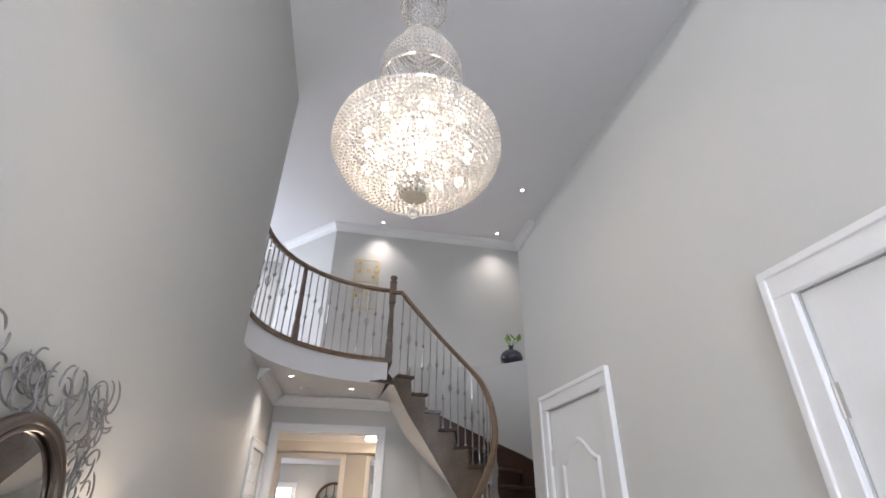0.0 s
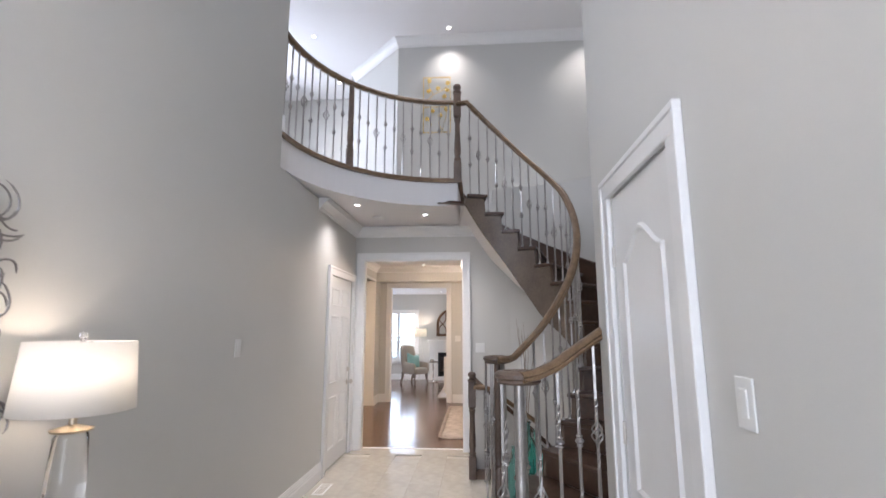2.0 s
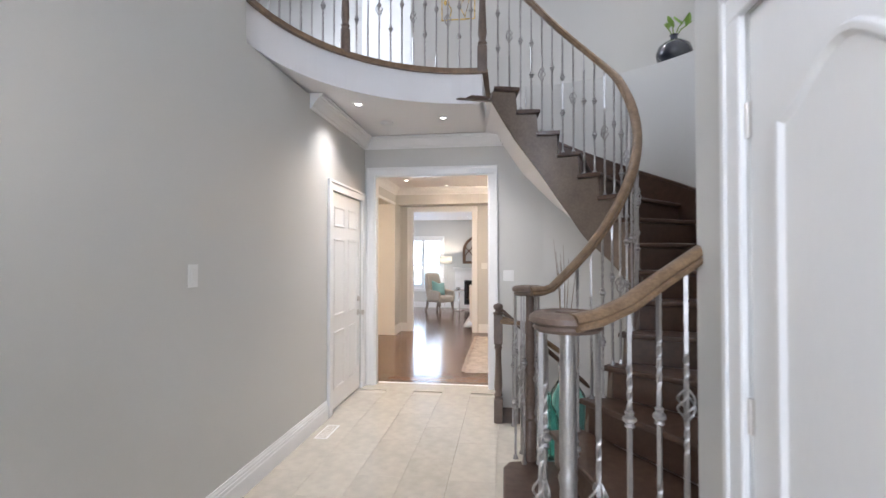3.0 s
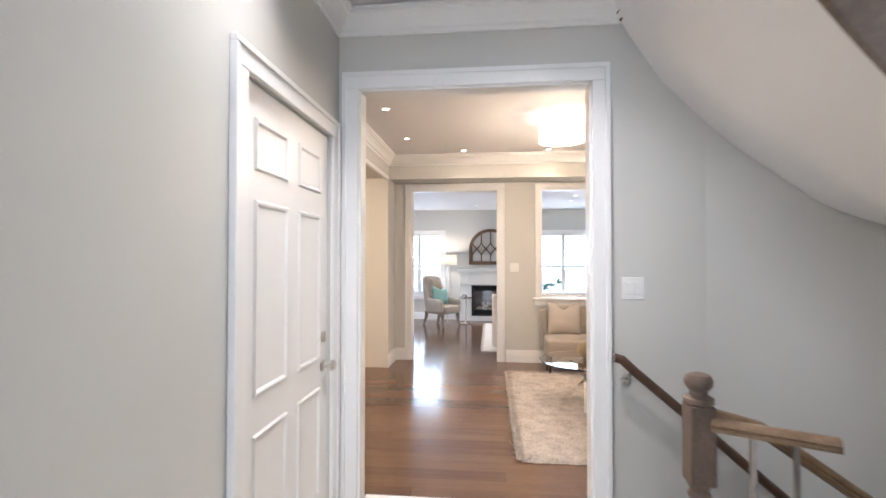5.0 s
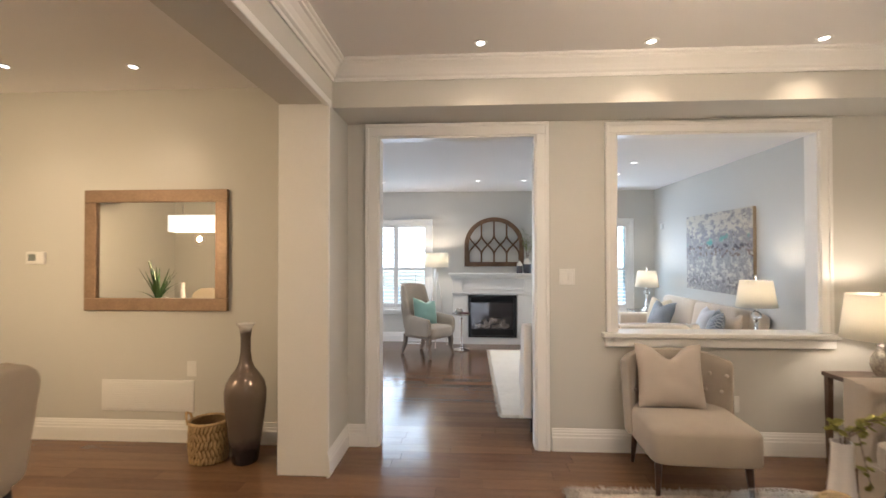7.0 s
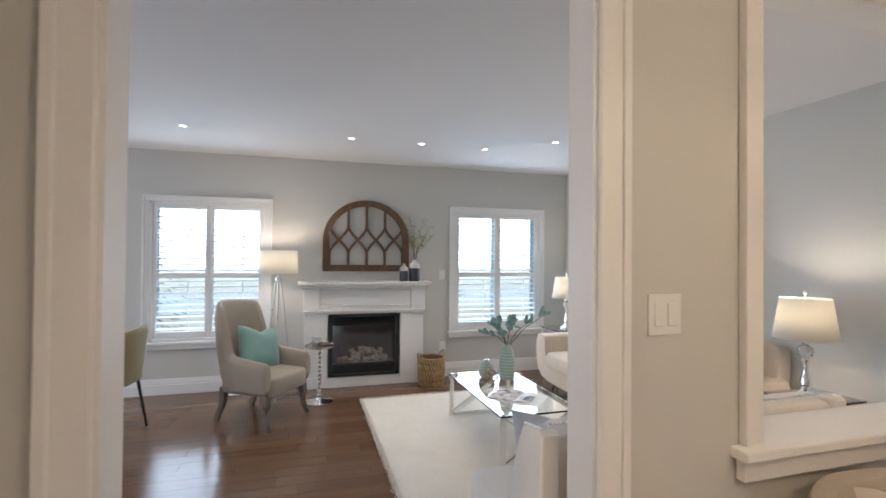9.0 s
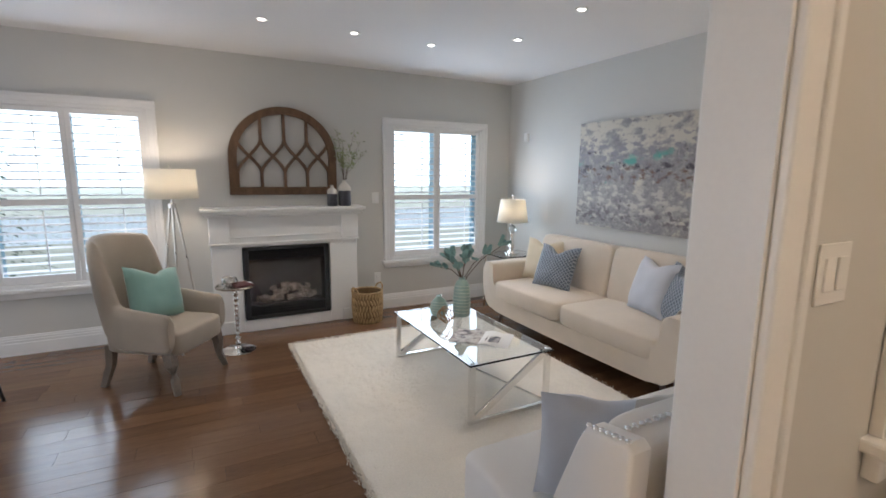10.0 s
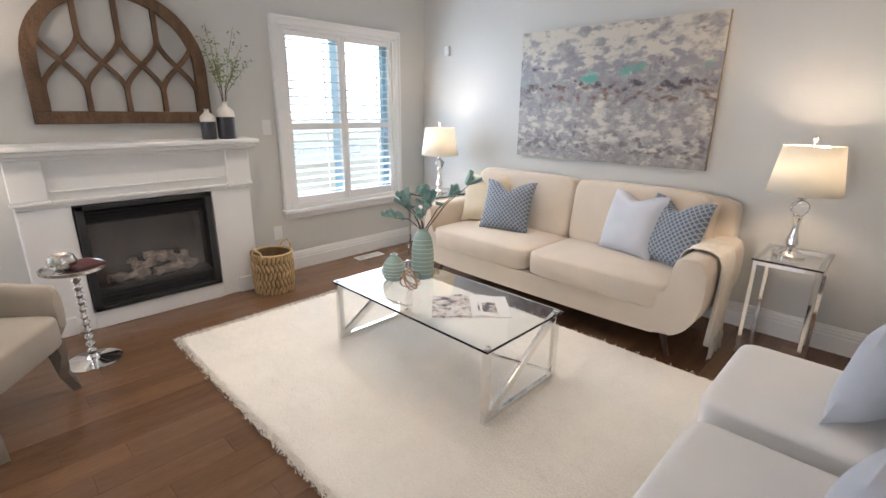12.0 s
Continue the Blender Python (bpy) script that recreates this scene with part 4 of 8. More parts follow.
def lattice_material(name, c1, c2, scale):
    m, nt, p = mat_base(name)
    L = nt.links.new
    tc = nt.nodes.new("ShaderNodeTexCoord")
    vals = []
    for ang in (45, -45):
        mp = nt.nodes.new("ShaderNodeMapping")
        mp.inputs["Rotation"].default_value = (0, radians(ang), 0)
        L(tc.outputs["Object"], mp.inputs[0])
        w = node(nt, "ShaderNodeTexWave", Scale=scale, Distortion=0.6)
        w.inputs["Detail Scale"].default_value = 4.0
        w.wave_type, w.bands_direction = "BANDS", "X"
        L(mp.outputs[0], w.inputs["Vector"])
        vals.append(w)
    mxm = nt.nodes.new("ShaderNodeMath")
    mxm.operation = "MAXIMUM"
    L(vals[0].outputs[1], mxm.inputs[0])
    L(vals[1].outputs[1], mxm.inputs[1])
    rp = nt.nodes.new("ShaderNodeMapRange")
    rp.inputs[1].default_value, rp.inputs[2].default_value = 0.78, 0.9
    L(mxm.outputs[0], rp.inputs[0])
    mx = nt.nodes.new("ShaderNodeMix")
    mx.data_type = "RGBA"
    mx.inputs[6].default_value, mx.inputs[7].default_value = (*c1, 1), (*c2, 1)
    L(rp.outputs[0], mx.inputs[0])
    L(mx.outputs[2], p.inputs["Base Color"])
    p.inputs["Roughness"].default_value = 0.8
    p.inputs["Sheen Weight"].default_value = 0.4
    b = nt.nodes.new("ShaderNodeBump")
    b.inputs["Strength"].default_value, b.inputs["Distance"].default_value = 0.4, 0.003
    L(rp.outputs[0], b.inputs["Height"])
    L(b.outputs[0], p.inputs["Normal"])
    return m


LATTICE = lattice_material("blue_lattice_cushion", (0.095, 0.12, 0.16), (0.30, 0.33, 0.37), 13.0)


def soft(bm, w, d, h, at=(0, 0, 0), e=0.28, nu=28, nv=14, mat=None, crown=0.0):
    """Superellipsoid pad: rounded box of the given size, base at z=0."""
    def sp(c, k):
        return math.copysign(abs(c) ** k, c)
    rows = []
    for j in range(nv + 1):
        v = -math.pi / 2 + math.pi * j / nv
        cz, sz = sp(math.cos(v), e), sp(math.sin(v), e)
        if j in (0, nv):
            rows.append([bm.verts.new((0, 0, h / 2 + sz * h / 2 + (crown if j == nv else 0)))])
            continue
        row = []
        for i in range(nu):
            u = 2 * math.pi * (i + 0.5) / nu
            x, y = sp(math.cos(u), e) * cz, sp(math.sin(u), e) * cz
            zz = h / 2 + sz * h / 2
            if sz > 0:
                zz += crown * (1 - x * x) * (1 - y * y)
            row.append(bm.verts.new((x * w / 2, y * d / 2, zz)))
        rows.append(row)
    for a, b in zip(rows, rows[1:]):
        for i in range(nu):
            j = (i + 1) % nu
            if len(a) == 1:
                bm.faces.new((a[0], b[j], b[i]))
            elif len(b) == 1:
                bm.faces.new((a[i], a[j], b[0]))
            else:
                bm.faces.new((a[i], a[j], b[j], b[i]))
    vs = [v for r in rows for v in r]
    m = Matrix.Translation(at) @ (mat or Matrix())
    bmesh.ops.transform(bm, matrix=m, verts=vs)
    return vs


def pillow(m, w, h, d, material, label, crease=0.07):
    bm = BM()
    cushion(bm, w, h, d, 16, 1.0, crease)
    ob = new("cushion", mesh_of("cushion", bm, material, True, 60))
    ob.matrix_world = m
    return tagged(ob, label, "cushion")


def leg_taper(parent, x0, y0, z0, x1, y1, z1, r0, r1, material=DLEG, square=False, name="leg"):
    bm = BM()
    n = 4
    sec = [(1, 1), (-1, 1), (-1, -1), (1, -1)] if square else None
    tube(bm, [(x0 + (x1 - x0) * i / n, y0 + (y1 - y0) * i / n, z0 + (z1 - z0) * i / n) for i in range(n + 1)],
         [r0 + (r1 - r0) * i / n for i in range(n + 1)], 10, section=sec)
    return part(name, bm, material, parent)


# ---- family room ----
# shag rug: base and pile
rug = thing("rug", pose(0, 0, 0), "cream shaggy pile rug on the hardwood floor", "rug")
RUGM = surface("cream_pile", (0.86, 0.80, 0.70), 0.95, vary=0.05, scale=4, fine=90, bump=0.6, dist=0.01, sheen=0.3)


def rug_mesh(x0, x1, y0, y1, h, nx, ny, seed):
    bm = BM()
    rnd = random.Random(seed)
    g = {}
    for i in range(nx + 1):
        for j in range(ny + 1):
            x, y = x0 + (x1 - x0) * i / nx, y0 + (y1 - y0) * j / ny
            edge = i in (0, nx) or j in (0, ny)
            if edge:
                x += rnd.uniform(-0.012, 0.012)
                y += rnd.uniform(-0.012, 0.012)
            z = (0.004 if edge else h) + rnd.uniform(-0.004, 0.004) * (0 if edge else 1)
            g[i, j] = bm.verts.new((x, y, z))
    for i in range(nx):
        for j in range(ny):
            bm.faces.new((g[i, j], g[i + 1, j], g[i + 1, j + 1], g[i, j + 1]))
    return bm


part("rug_base", rug_mesh(0.29, 2.17, 11.0, 13.94, 0.022, 110, 160, 3), RUGM, rug)
bm = BM()
rnd = random.Random(5)
for k in range(16000):
    x, y = rnd.uniform(0.28, 2.18), rnd.uniform(11.0, 13.95)
    if k % 3 == 0:
        side = k % 4
        x = (0.285 + rnd.gauss(0, 0.01)) if side < 2 else x
        y = (13.945 + rnd.gauss(0, 0.01)) if side >= 2 else y
    a, l = rnd.uniform(0, 6.28), rnd.uniform(0.010, 0.018)
    dx, dy = math.cos(a), math.sin(a)
    zb = 0.014
    v = [bm.verts.new((x - dy * 0.003, y + dx * 0.003, zb)), bm.verts.new((x + dy * 0.003, y - dx * 0.003, zb)), bm.verts.new((x + dx * l, y + dy * l, zb + rnd.uniform(0.008, 0.02)))]
    bm.faces.new(v)
part("rug_pile", bm, RUGM, rug)["kind"] = "stuff"

# sofa
sofa = thing("sofa", pose(2.60, 12.72, 0, 0, 0, -90), "beige upholstered two-seat sofa with button-tufted back cushions", "sofa")
# local: x along the length, -y is the front
SL = 2.26
bm = BM()
base = [(-SL / 2, 0.60), (-SL / 2 - 0.005, 0.40), (-SL / 2 + 0.03, 0.27), (-SL / 2 + 0.10, 0.19), (-SL / 2 + 0.20, 0.155), (0, 0.15), (SL / 2 - 0.20, 0.155), (SL / 2 - 0.10, 0.19), (SL / 2 - 0.03, 0.27), (SL / 2 + 0.005, 0.40), (SL / 2, 0.60), (SL / 2 - 0.04, 0.635), (SL / 2 - 0.14, 0.635), (SL / 2 - 0.175, 0.60), (SL / 2 - 0.18, 0.30), (-SL / 2 + 0.18, 0.30), (-SL / 2 + 0.175, 0.60), (-SL / 2 + 0.14, 0.635), (-SL / 2 + 0.04, 0.635)]
for _ in range(2):
    base = [q for a, b in zip(base, base[1:] + base[:1]) for q in ((a[0] * 0.75 + b[0] * 0.25, a[1] * 0.75 + b[1] * 0.25), (a[0] * 0.25 + b[0] * 0.75, a[1] * 0.25 + b[1] * 0.75))]
prism(bm, base, -0.40, 0.36, "y")
es = [e for e in bm.edges if abs(e.verts[0].co.y - e.verts[1].co.y) < 1e-5]
bmesh.ops.bevel(bm, geom=es, offset=0.022, segments=3, profile=0.5, affect="EDGES")
part("frame", bm, BEIGE, sofa, "curved beige sofa frame with rounded arms")
for sx in (-1, 1):
    bm = BM()
    soft(bm, SL / 2 - 0.19, 0.66, 0.17, (sx * (SL / 4 - 0.094), -0.09, 0.295), 0.22, crown=0.015)
    part("seat_cushion", bm, BEIGE, sofa)
    bm = BM()
    vs = soft(bm, SL / 2 - 0.19, 0.20, 0.50, (0, 0, 0), 0.25, 36, 18)
    for v in vs:
        if v.co.y < 0:
            for bx in (-0.16, 0.16):
                r2 = (v.co.x - bx) ** 2 + (v.co.z - 0.30) ** 2
                v.co.y += 0.035 * math.exp(-r2 / 0.004)
    bmesh.ops.transform(bm, matrix=pose(sx * (SL / 4 - 0.094), 0.20, 0.41, -10), verts=vs)
    bc = part("back_cushion", bm, BEIGE, sofa)
    for bx in (-0.16, 0.16):
        bm = BM()
        ball(bm, (0, 0, 0), 0.016, 2, (1, 0.5, 1))
        bmesh.ops.transform(bm, matrix=pose(sx * (SL / 4 - 0.094) + bx, 0.20, 0.41, -10) @ pose(0, -0.072, 0.30), verts=bm.verts)
        part("button", bm, BEIGE, bc)
bm = BM()
soft(bm, SL - 0.12, 0.16, 0.52, (0, 0.0, 0), 0.2, 36, 12, mat=pose(0, 0.33, 0.36, -8))
part("backrest", bm, BEIGE, sofa)
for sx in (-1, 1):
    for yy in (-0.28, 0.24):
        leg_taper(sofa, sx * 0.90, yy, 0.19, sx * 0.97, yy - 0.02, 0.0, 0.024, 0.013)

# throw over the sofa arm
bm = BM()
NX, NY = 30, 40
TX = 2.52
lane = [(11.785, 0.56), (11.782, 0.60), (11.765, 0.635), (11.73, 0.652), (11.68, 0.655), (11.63, 0.650), (11.592, 0.628), (11.572, 0.58), (11.570, 0.50), (11.572, 0.40), (11.575, 0.30), (11.578, 0.20), (11.580, 0.11)]


def lane_at(v):
    f = v * (len(lane) - 1)
    i = min(len(lane) - 2, int(f))
    a, b = lane[i], lane[i + 1]
    return a[0] + (b[0] - a[0]) * (f - i), a[1] + (b[1] - a[1]) * (f - i)


g = {}
for i in range(NX + 1):
    for j in range(NY + 1):
        u, v = i / NX, j / NY
        y, z = lane_at(v)
        fold = (0.010 * math.sin(u * 24 + 2.0 * v) + 0.006 * math.sin(u * 51 + 5 * v + 1)) * (0.35 + 0.9 * v)
        hang = min(1, max(0, (v - 0.45) / 0.2))
        x = TX + (u - 0.5) * (0.34 - 0.08 * v) + 0.02 * math.sin(v * 5)
        g[i, j] = bm.verts.new((x, y - (fold + 0.012) * hang, z + (fold * 0.5 + 0.004) * (1 - hang) - 0.03 * hang * v * math.sin(u * 7)))
for i in range(NX):
    for j in range(NY):
        bm.faces.new((g[i, j], g[i + 1, j], g[i + 1, j + 1], g[i, j + 1]))
THROW = surface("cream_knit_throw", (0.70, 0.65, 0.57), 0.95, vary=0.06, scale=9, fine=160, bump=0.6, dist=0.003)
throw = thing("throw_blanket", pose(0, 0, 0), "cream knitted throw with a fringe draped over the sofa arm", "blanket")
part("cloth", bm, THROW, throw).modifiers.new("solid", "SOLIDIFY").thickness = 0.006
bm = BM()
for i in range(34):
    x = TX - 0.12 + i * 0.0075
    y = 11.562 + rnd.uniform(-0.012, 0.008)
    tube(bm, [(x, y, 0.115), (x + rnd.uniform(-0.008, 0.008), y, 0.06), (x + rnd.uniform(-0.014, 0.014), y, 0.012)], 0.0026, 4)
part("fringe", bm, THROW, throw)

# cushions on the sofa
pillow(pose(2.62, 13.46, 0.465, -16, 0, -70), 0.42, 0.42, 0.15, CREAM, "cream square cushion on the sofa")
pillow(pose(2.49, 13.16, 0.465, -24, 0, -76), 0.42, 0.42, 0.15, LATTICE, "slate blue lattice-patterned cushion on the sofa", 0.09)
pillow(pose(2.60, 12.22, 0.465, -18, 0, -105), 0.42, 0.43, 0.16, GREYC, "plain pale grey-blue cushion on the sofa", 0.05)
pillow(pose(2.56, 11.96, 0.465, -20, 0, -112), 0.44, 0.44, 0.15, LATTICE, "blue lattice-patterned cushion leaning at the sofa arm", 0.09)
pillow(pose(2.74, 11.93, 0.465, -12, 0, -90), 0.40, 0.40, 0.12, BEIGE, "beige cushion behind the patterned one", 0.03)


# glass side tables
def glass_side_table(x, y, w, d, h):
    t = thing("side_table", pose(x, y, 0), "chrome side table with a clear glass top", "side table", "chrome side tables")
    bm = BM()
    box(bm, -w / 2, w / 2, -d / 2, d / 2, h - 0.010, h, 0.002, 1)
    part("glass_top", bm, CLEAR, t, "clear glass top", smooth=False)
    s = 0.011
    for sx in (-1, 1):
        for sy in (-1, 1):
            bm = BM()
            cx, cy = sx * (w / 2 - 0.02), sy * (d / 2 - 0.02)
            box(bm, cx - s, cx + s, cy - s, cy + s, 0, h - 0.011, 0.002, 1)
            part("leg", bm, CHROME, t, smooth=False)
    for sy in (-1, 1):
        bm = BM()
        cy = sy * (d / 2 - 0.02)
        box(bm, -w / 2 + 0.031, w / 2 - 0.031, cy - s, cy + s, h - 0.033, h - 0.012)
        part("stretcher", bm, CHROME, t, smooth=False)
    for sx in (-1, 1):
        bm = BM()
        cx = sx * (w / 2 - 0.02)
        box(bm, cx - s, cx + s, -d / 2 + 0.031, d / 2 - 0.031, h - 0.033, h - 0.012)
        part("stretcher", bm, CHROME, t, smooth=False)
    return t


glass_side_table(2.75, 11.31, 0.44, 0.32, 0.625)
glass_side_table(2.74, 14.12, 0.50, 0.40, 0.625)


def crystal_lamp(x, y, z, watts=8.0, group="crystal table lamps"):
    t = thing("table_lamp", pose(x, y, z), "lit table lamp with a crystal baluster base and linen shade", "table lamp", group)
    bm = BM()
    lathe(bm, [(0, 0), (0.075, 0), (0.075, 0.012), (0.055, 0.022), (0.05, 0.03), (0.03, 0.038), (0.018, 0.055), (0.02, 0.065)], 28)
    part("base", bm, CHROME, t, "polished chrome base")
    bm = BM()
    lathe(bm, [(0.020, 0.066), (0.033, 0.072), (0.031, 0.095), (0.021, 0.13), (0.015, 0.17), (0.018, 0.205), (0.027, 0.225), (0.020, 0.235)], 12)
    part("stem", bm, CHROME, t, "faceted silver stem")
    bm = BM()
    ball(bm, (0, 0, 0.275), 0.045, 2)
    part("crystal_ball", bm, CRYSTAL, t, "clear crystal ball", smooth=False)
    bm = BM()
    lathe(bm, [(0.012, 0.318), (0.02, 0.322), (0.02, 0.335), (0.01, 0.34), (0.01, 0.38), (0, 0.38)], 14)
    part("neck", bm, CHROME, t)
    bm = BM()
    lathe(bm, [(0.172, 0.355), (0.135, 0.605)], 40)
    sh = part("shade", bm, SHADE, t, "cream linen shade, lit")
    sh.modifiers.new("solid", "SOLIDIFY").thickness = 0.003
    bm = BM()
    lathe(bm, [(0, 0.60), (0.006, 0.60), (0.006, 0.625), (0.013, 0.632), (0.015, 0.645), (0.008, 0.656), (0, 0.658)], 12)
    for k in range(3):
        a = k * 2.094
        tube(bm, [(0, 0, 0.602), (0.133 * math.cos(a), 0.133 * math.sin(a), 0.602)], 0.002, 5)
    part("finial", bm, CHROME, t)
    bm = BM()
    ball(bm, (0, 0, 0.46), 0.03, 2)
    part("bulb", bm, BULB, t, "lit bulb")
    point_lamp("bulb_light", (x, y, z + 0.52), watts, WARM, 0.04)
    return t


BULB = glow("warm_bulb", (1.0, 0.82, 0.58), 6.0)
LAMP_W = 9.0
crystal_lamp(2.72, 11.33, 0.626)
crystal_lamp(2.74, 14.12, 0.626, 4.5)

# painting over the sofa


def painting_material(name, cols, accents, stretch, scale):
    m, nt, p = mat_base(name)
    L = nt.links.new
    tc = nt.nodes.new("ShaderNodeTexCoord")
    mp = nt.nodes.new("ShaderNodeMapping")
    mp.inputs["Scale"].default_value = stretch
    L(tc.outputs["Object"], mp.inputs[0])
    n1 = node(nt, "ShaderNodeTexNoise", Scale=scale, Detail=14.0, Roughness=0.78, Distortion=0.5)
    L(mp.outputs[0], n1.inputs["Vector"])
    cr = nt.nodes.new("ShaderNodeValToRGB")
    e = cr.color_ramp.elements
    e[0].position, e[0].color = 0.30, (*cols[0], 1)
    e[1].position, e[1].color = 0.70, (*cols[-1], 1)
    for i, c in enumerate(cols[1:-1]):
        x = e.new(0.30 + 0.4 * (i + 1) / (len(cols) - 1))
        x.color = (*c, 1)
    L(n1.outputs[0], cr.inputs[0])
    last = cr.outputs[0]
    sep = nt.nodes.new("ShaderNodeSeparateXYZ")
    L(tc.outputs["Object"], sep.inputs[0])
    for k, (col, sc, th, zc, zw) in enumerate(accents):
        n = node(nt, "ShaderNodeTexNoise", Scale=sc, Detail=5.0)
        mp2 = nt.nodes.new("ShaderNodeMapping")
        mp2.inputs["Scale"].default_value = (1, 1, 1.7)
        mp2.inputs["Location"].default_value = (k * 3.7, k * 1.3, k * 2.1)
        L(tc.outputs["Object"], mp2.inputs[0])
        L(mp2.outputs[0], n.inputs["Vector"])
        # band of heights in which this colour lies
        d = nt.nodes.new("ShaderNodeMath")
        d.operation = "SUBTRACT"
        d.inputs[1].default_value = zc
        L(sep.outputs[2], d.inputs[0])
        ab = nt.nodes.new("ShaderNodeMath")
        ab.operation = "ABSOLUTE"
        L(d.outputs[0], ab.inputs[0])
        mr = nt.nodes.new("ShaderNodeMapRange")
        mr.inputs[1].default_value, mr.inputs[2].default_value = zw, zw * 0.3
        mr.inputs[3].default_value, mr.inputs[4].default_value = 0.0, 0.16
        L(ab.outputs[0], mr.inputs[0])
        ad = nt.nodes.new("ShaderNodeMath")
        ad.operation = "ADD"
        L(n.outputs[0], ad.inputs[0])
        L(mr.outputs[0], ad.inputs[1])
        st = nt.nodes.new("ShaderNodeMapRange")
        st.inputs[1].default_value, st.inputs[2].default_value = th - 0.02, th + 0.10
        L(ad.outputs[0], st.inputs[0])
        mx = nt.nodes.new("ShaderNodeMix")
        mx.data_type = "RGBA"
        L(st.outputs[0], mx.inputs[0])
        L(last, mx.inputs[6])
        mx.inputs[7].default_value = (*col, 1)
        last = mx.outputs[2]
    L(last, p.inputs["Base Color"])
    p.inputs["Roughness"].default_value = 0.65
    b = nt.nodes.new("ShaderNodeBump")
    b.inputs["Strength"].default_value, b.inputs["Distance"].default_value = 0.4, 0.004
    L(n1.outputs[0], b.inputs["Height"])
    L(b.outputs[0], p.inputs["Normal"])
    return m


PAINTING = painting_material("abstract_canvas", [(0.13, 0.12, 0.135), (0.24, 0.225, 0.24), (0.32, 0.305, 0.305), (0.40, 0.38, 0.36), (0.56, 0.53, 0.47)],
                             [((0.60, 0.56, 0.48), 8.0, 0.585, 0.36, 0.28), ((0.30, 0.285, 0.31), 14.0, 0.64, 0.22, 0.18), ((0.09, 0.08, 0.095), 12.0, 0.665, 0.07, 0.06), ((0.12, 0.38, 0.33), 4.6, 0.71, 0.14, 0.11), ((0.20, 0.13, 0.105), 13.0, 0.70, 0.0, 0.13), ((0.54, 0.51, 0.465), 11.0, 0.66, -0.26, 0.24), ((0.19, 0.17, 0.18), 15.0, 0.69, -0.36, 0.14)], (1.0, 1.3, 1.5), 9.0)


EDGE = surface("tan_canvas_edge", (0.40, 0.30, 0.20), 0.8, vary=0.15)


def canvas(name, x, y0, y1, z0, z1, material, label):
    t = thing(name, pose(x, (y0 + y1) / 2, (z0 + z1) / 2), label, "painting")
    bm = BM()
    a, b = (y1 - y0) / 2, (z1 - z0) / 2
    box(bm, -0.040, -0.034, -a, a, -b, b, 0.002, 2)
    part("canvas", bm, material, t)
    for ya, yb, za, zb in ((-a, a, b - 0.03, b), (-a, a, -b, -b + 0.03), (-a, -a + 0.03, -b + 0.03, b - 0.03), (a - 0.03, a, -b + 0.03, b - 0.03)):
        bm = BM()
        box(bm, -0.0338, 0, ya, yb, za, zb, 0.002, 1)
        part("edge_strip", bm, EDGE, t, "tan canvas edge", smooth=False)
    return t


canvas("painting", XR - 0.002, 11.92, 13.45, 1.016, 1.998, PAINTING, "large abstract canvas in grey, cream and touches of teal")


# coffee table
ct = thing("coffee_table", pose(1.30, 12.67, 0.022), "chrome coffee table with a clear glass top and crossed end frames", "coffee table")
bm = BM()
box(bm, -0.31, 0.31, -0.60, 0.60, 0.368, 0.380, 0.003, 2)
part("glass_top", bm, CLEAR, ct, "clear glass tabletop", smooth=False)
for sy in (-1, 1):
    yy = sy * 0.575
    fr = BM()
    w = 0.02
    for sx in (-1, 1):
        box(fr, sx * 0.28 - w, sx * 0.28 + w, yy - 0.012, yy + 0.012, 0, 0.367, 0.002, 1)
    box(fr, -0.26, 0.26, yy - 0.012, yy + 0.012, 0, 0.024, 0.002, 1)
    f = part("end_frame", fr, CHROME, ct, smooth=False)
    bm = BM()
    L_ = math.hypot(0.52, 0.34)
    box(bm, -L_ / 2, L_ / 2, -0.010, 0.010, -0.023, 0.023, 0.002, 1, mat=pose(0, yy, 0.195, 0, -math.degrees(math.atan2(0.34, 0.52))))
    part("cross_bar", bm, CHROME, f, smooth=False)
    bm = BM()
    tube(bm, [(-0.26, yy, 0.345), (0.26, yy, 0.04)], 0.007, 8)
    part("cross_rod", bm, CHROME, f)
    for sx in (-1, 1):
        bm = BM()
        lathe(bm, [(0, 0.3802), (0.017, 0.3802), (0.017, 0.384), (0.014, 0.386), (0, 0.386)], 16, at=(sx * 0.28, yy, 0))
        part("pad", bm, CHROME, f)


def striped_vase(x, y, z, prof, bands, label, name="vase"):
    t = thing(name, pose(x, y, z), label, "vase")
    bm = BM()
    lathe(bm, prof, 36)
    part("body", bm, SAGE, t)

    def rad(h):
        for (r0, h0), (r1, h1) in zip(prof, prof[1:]):
            if h0 <= h <= h1 and h1 > h0:
                return r0 + (r1 - r0) * (h - h0) / (h1 - h0)
        return prof[-1][0]
    for h in bands:
        bm = BM()
        tube(bm, [(rad(h) * math.cos(a * math.pi / 18), rad(h) * math.sin(a * math.pi / 18), h + 0.002 * math.sin(a * 0.35)) for a in range(36)], 0.0022, 5, True)
        part("stripe", bm, BAND, t, "pale glazed stripe")
    return t


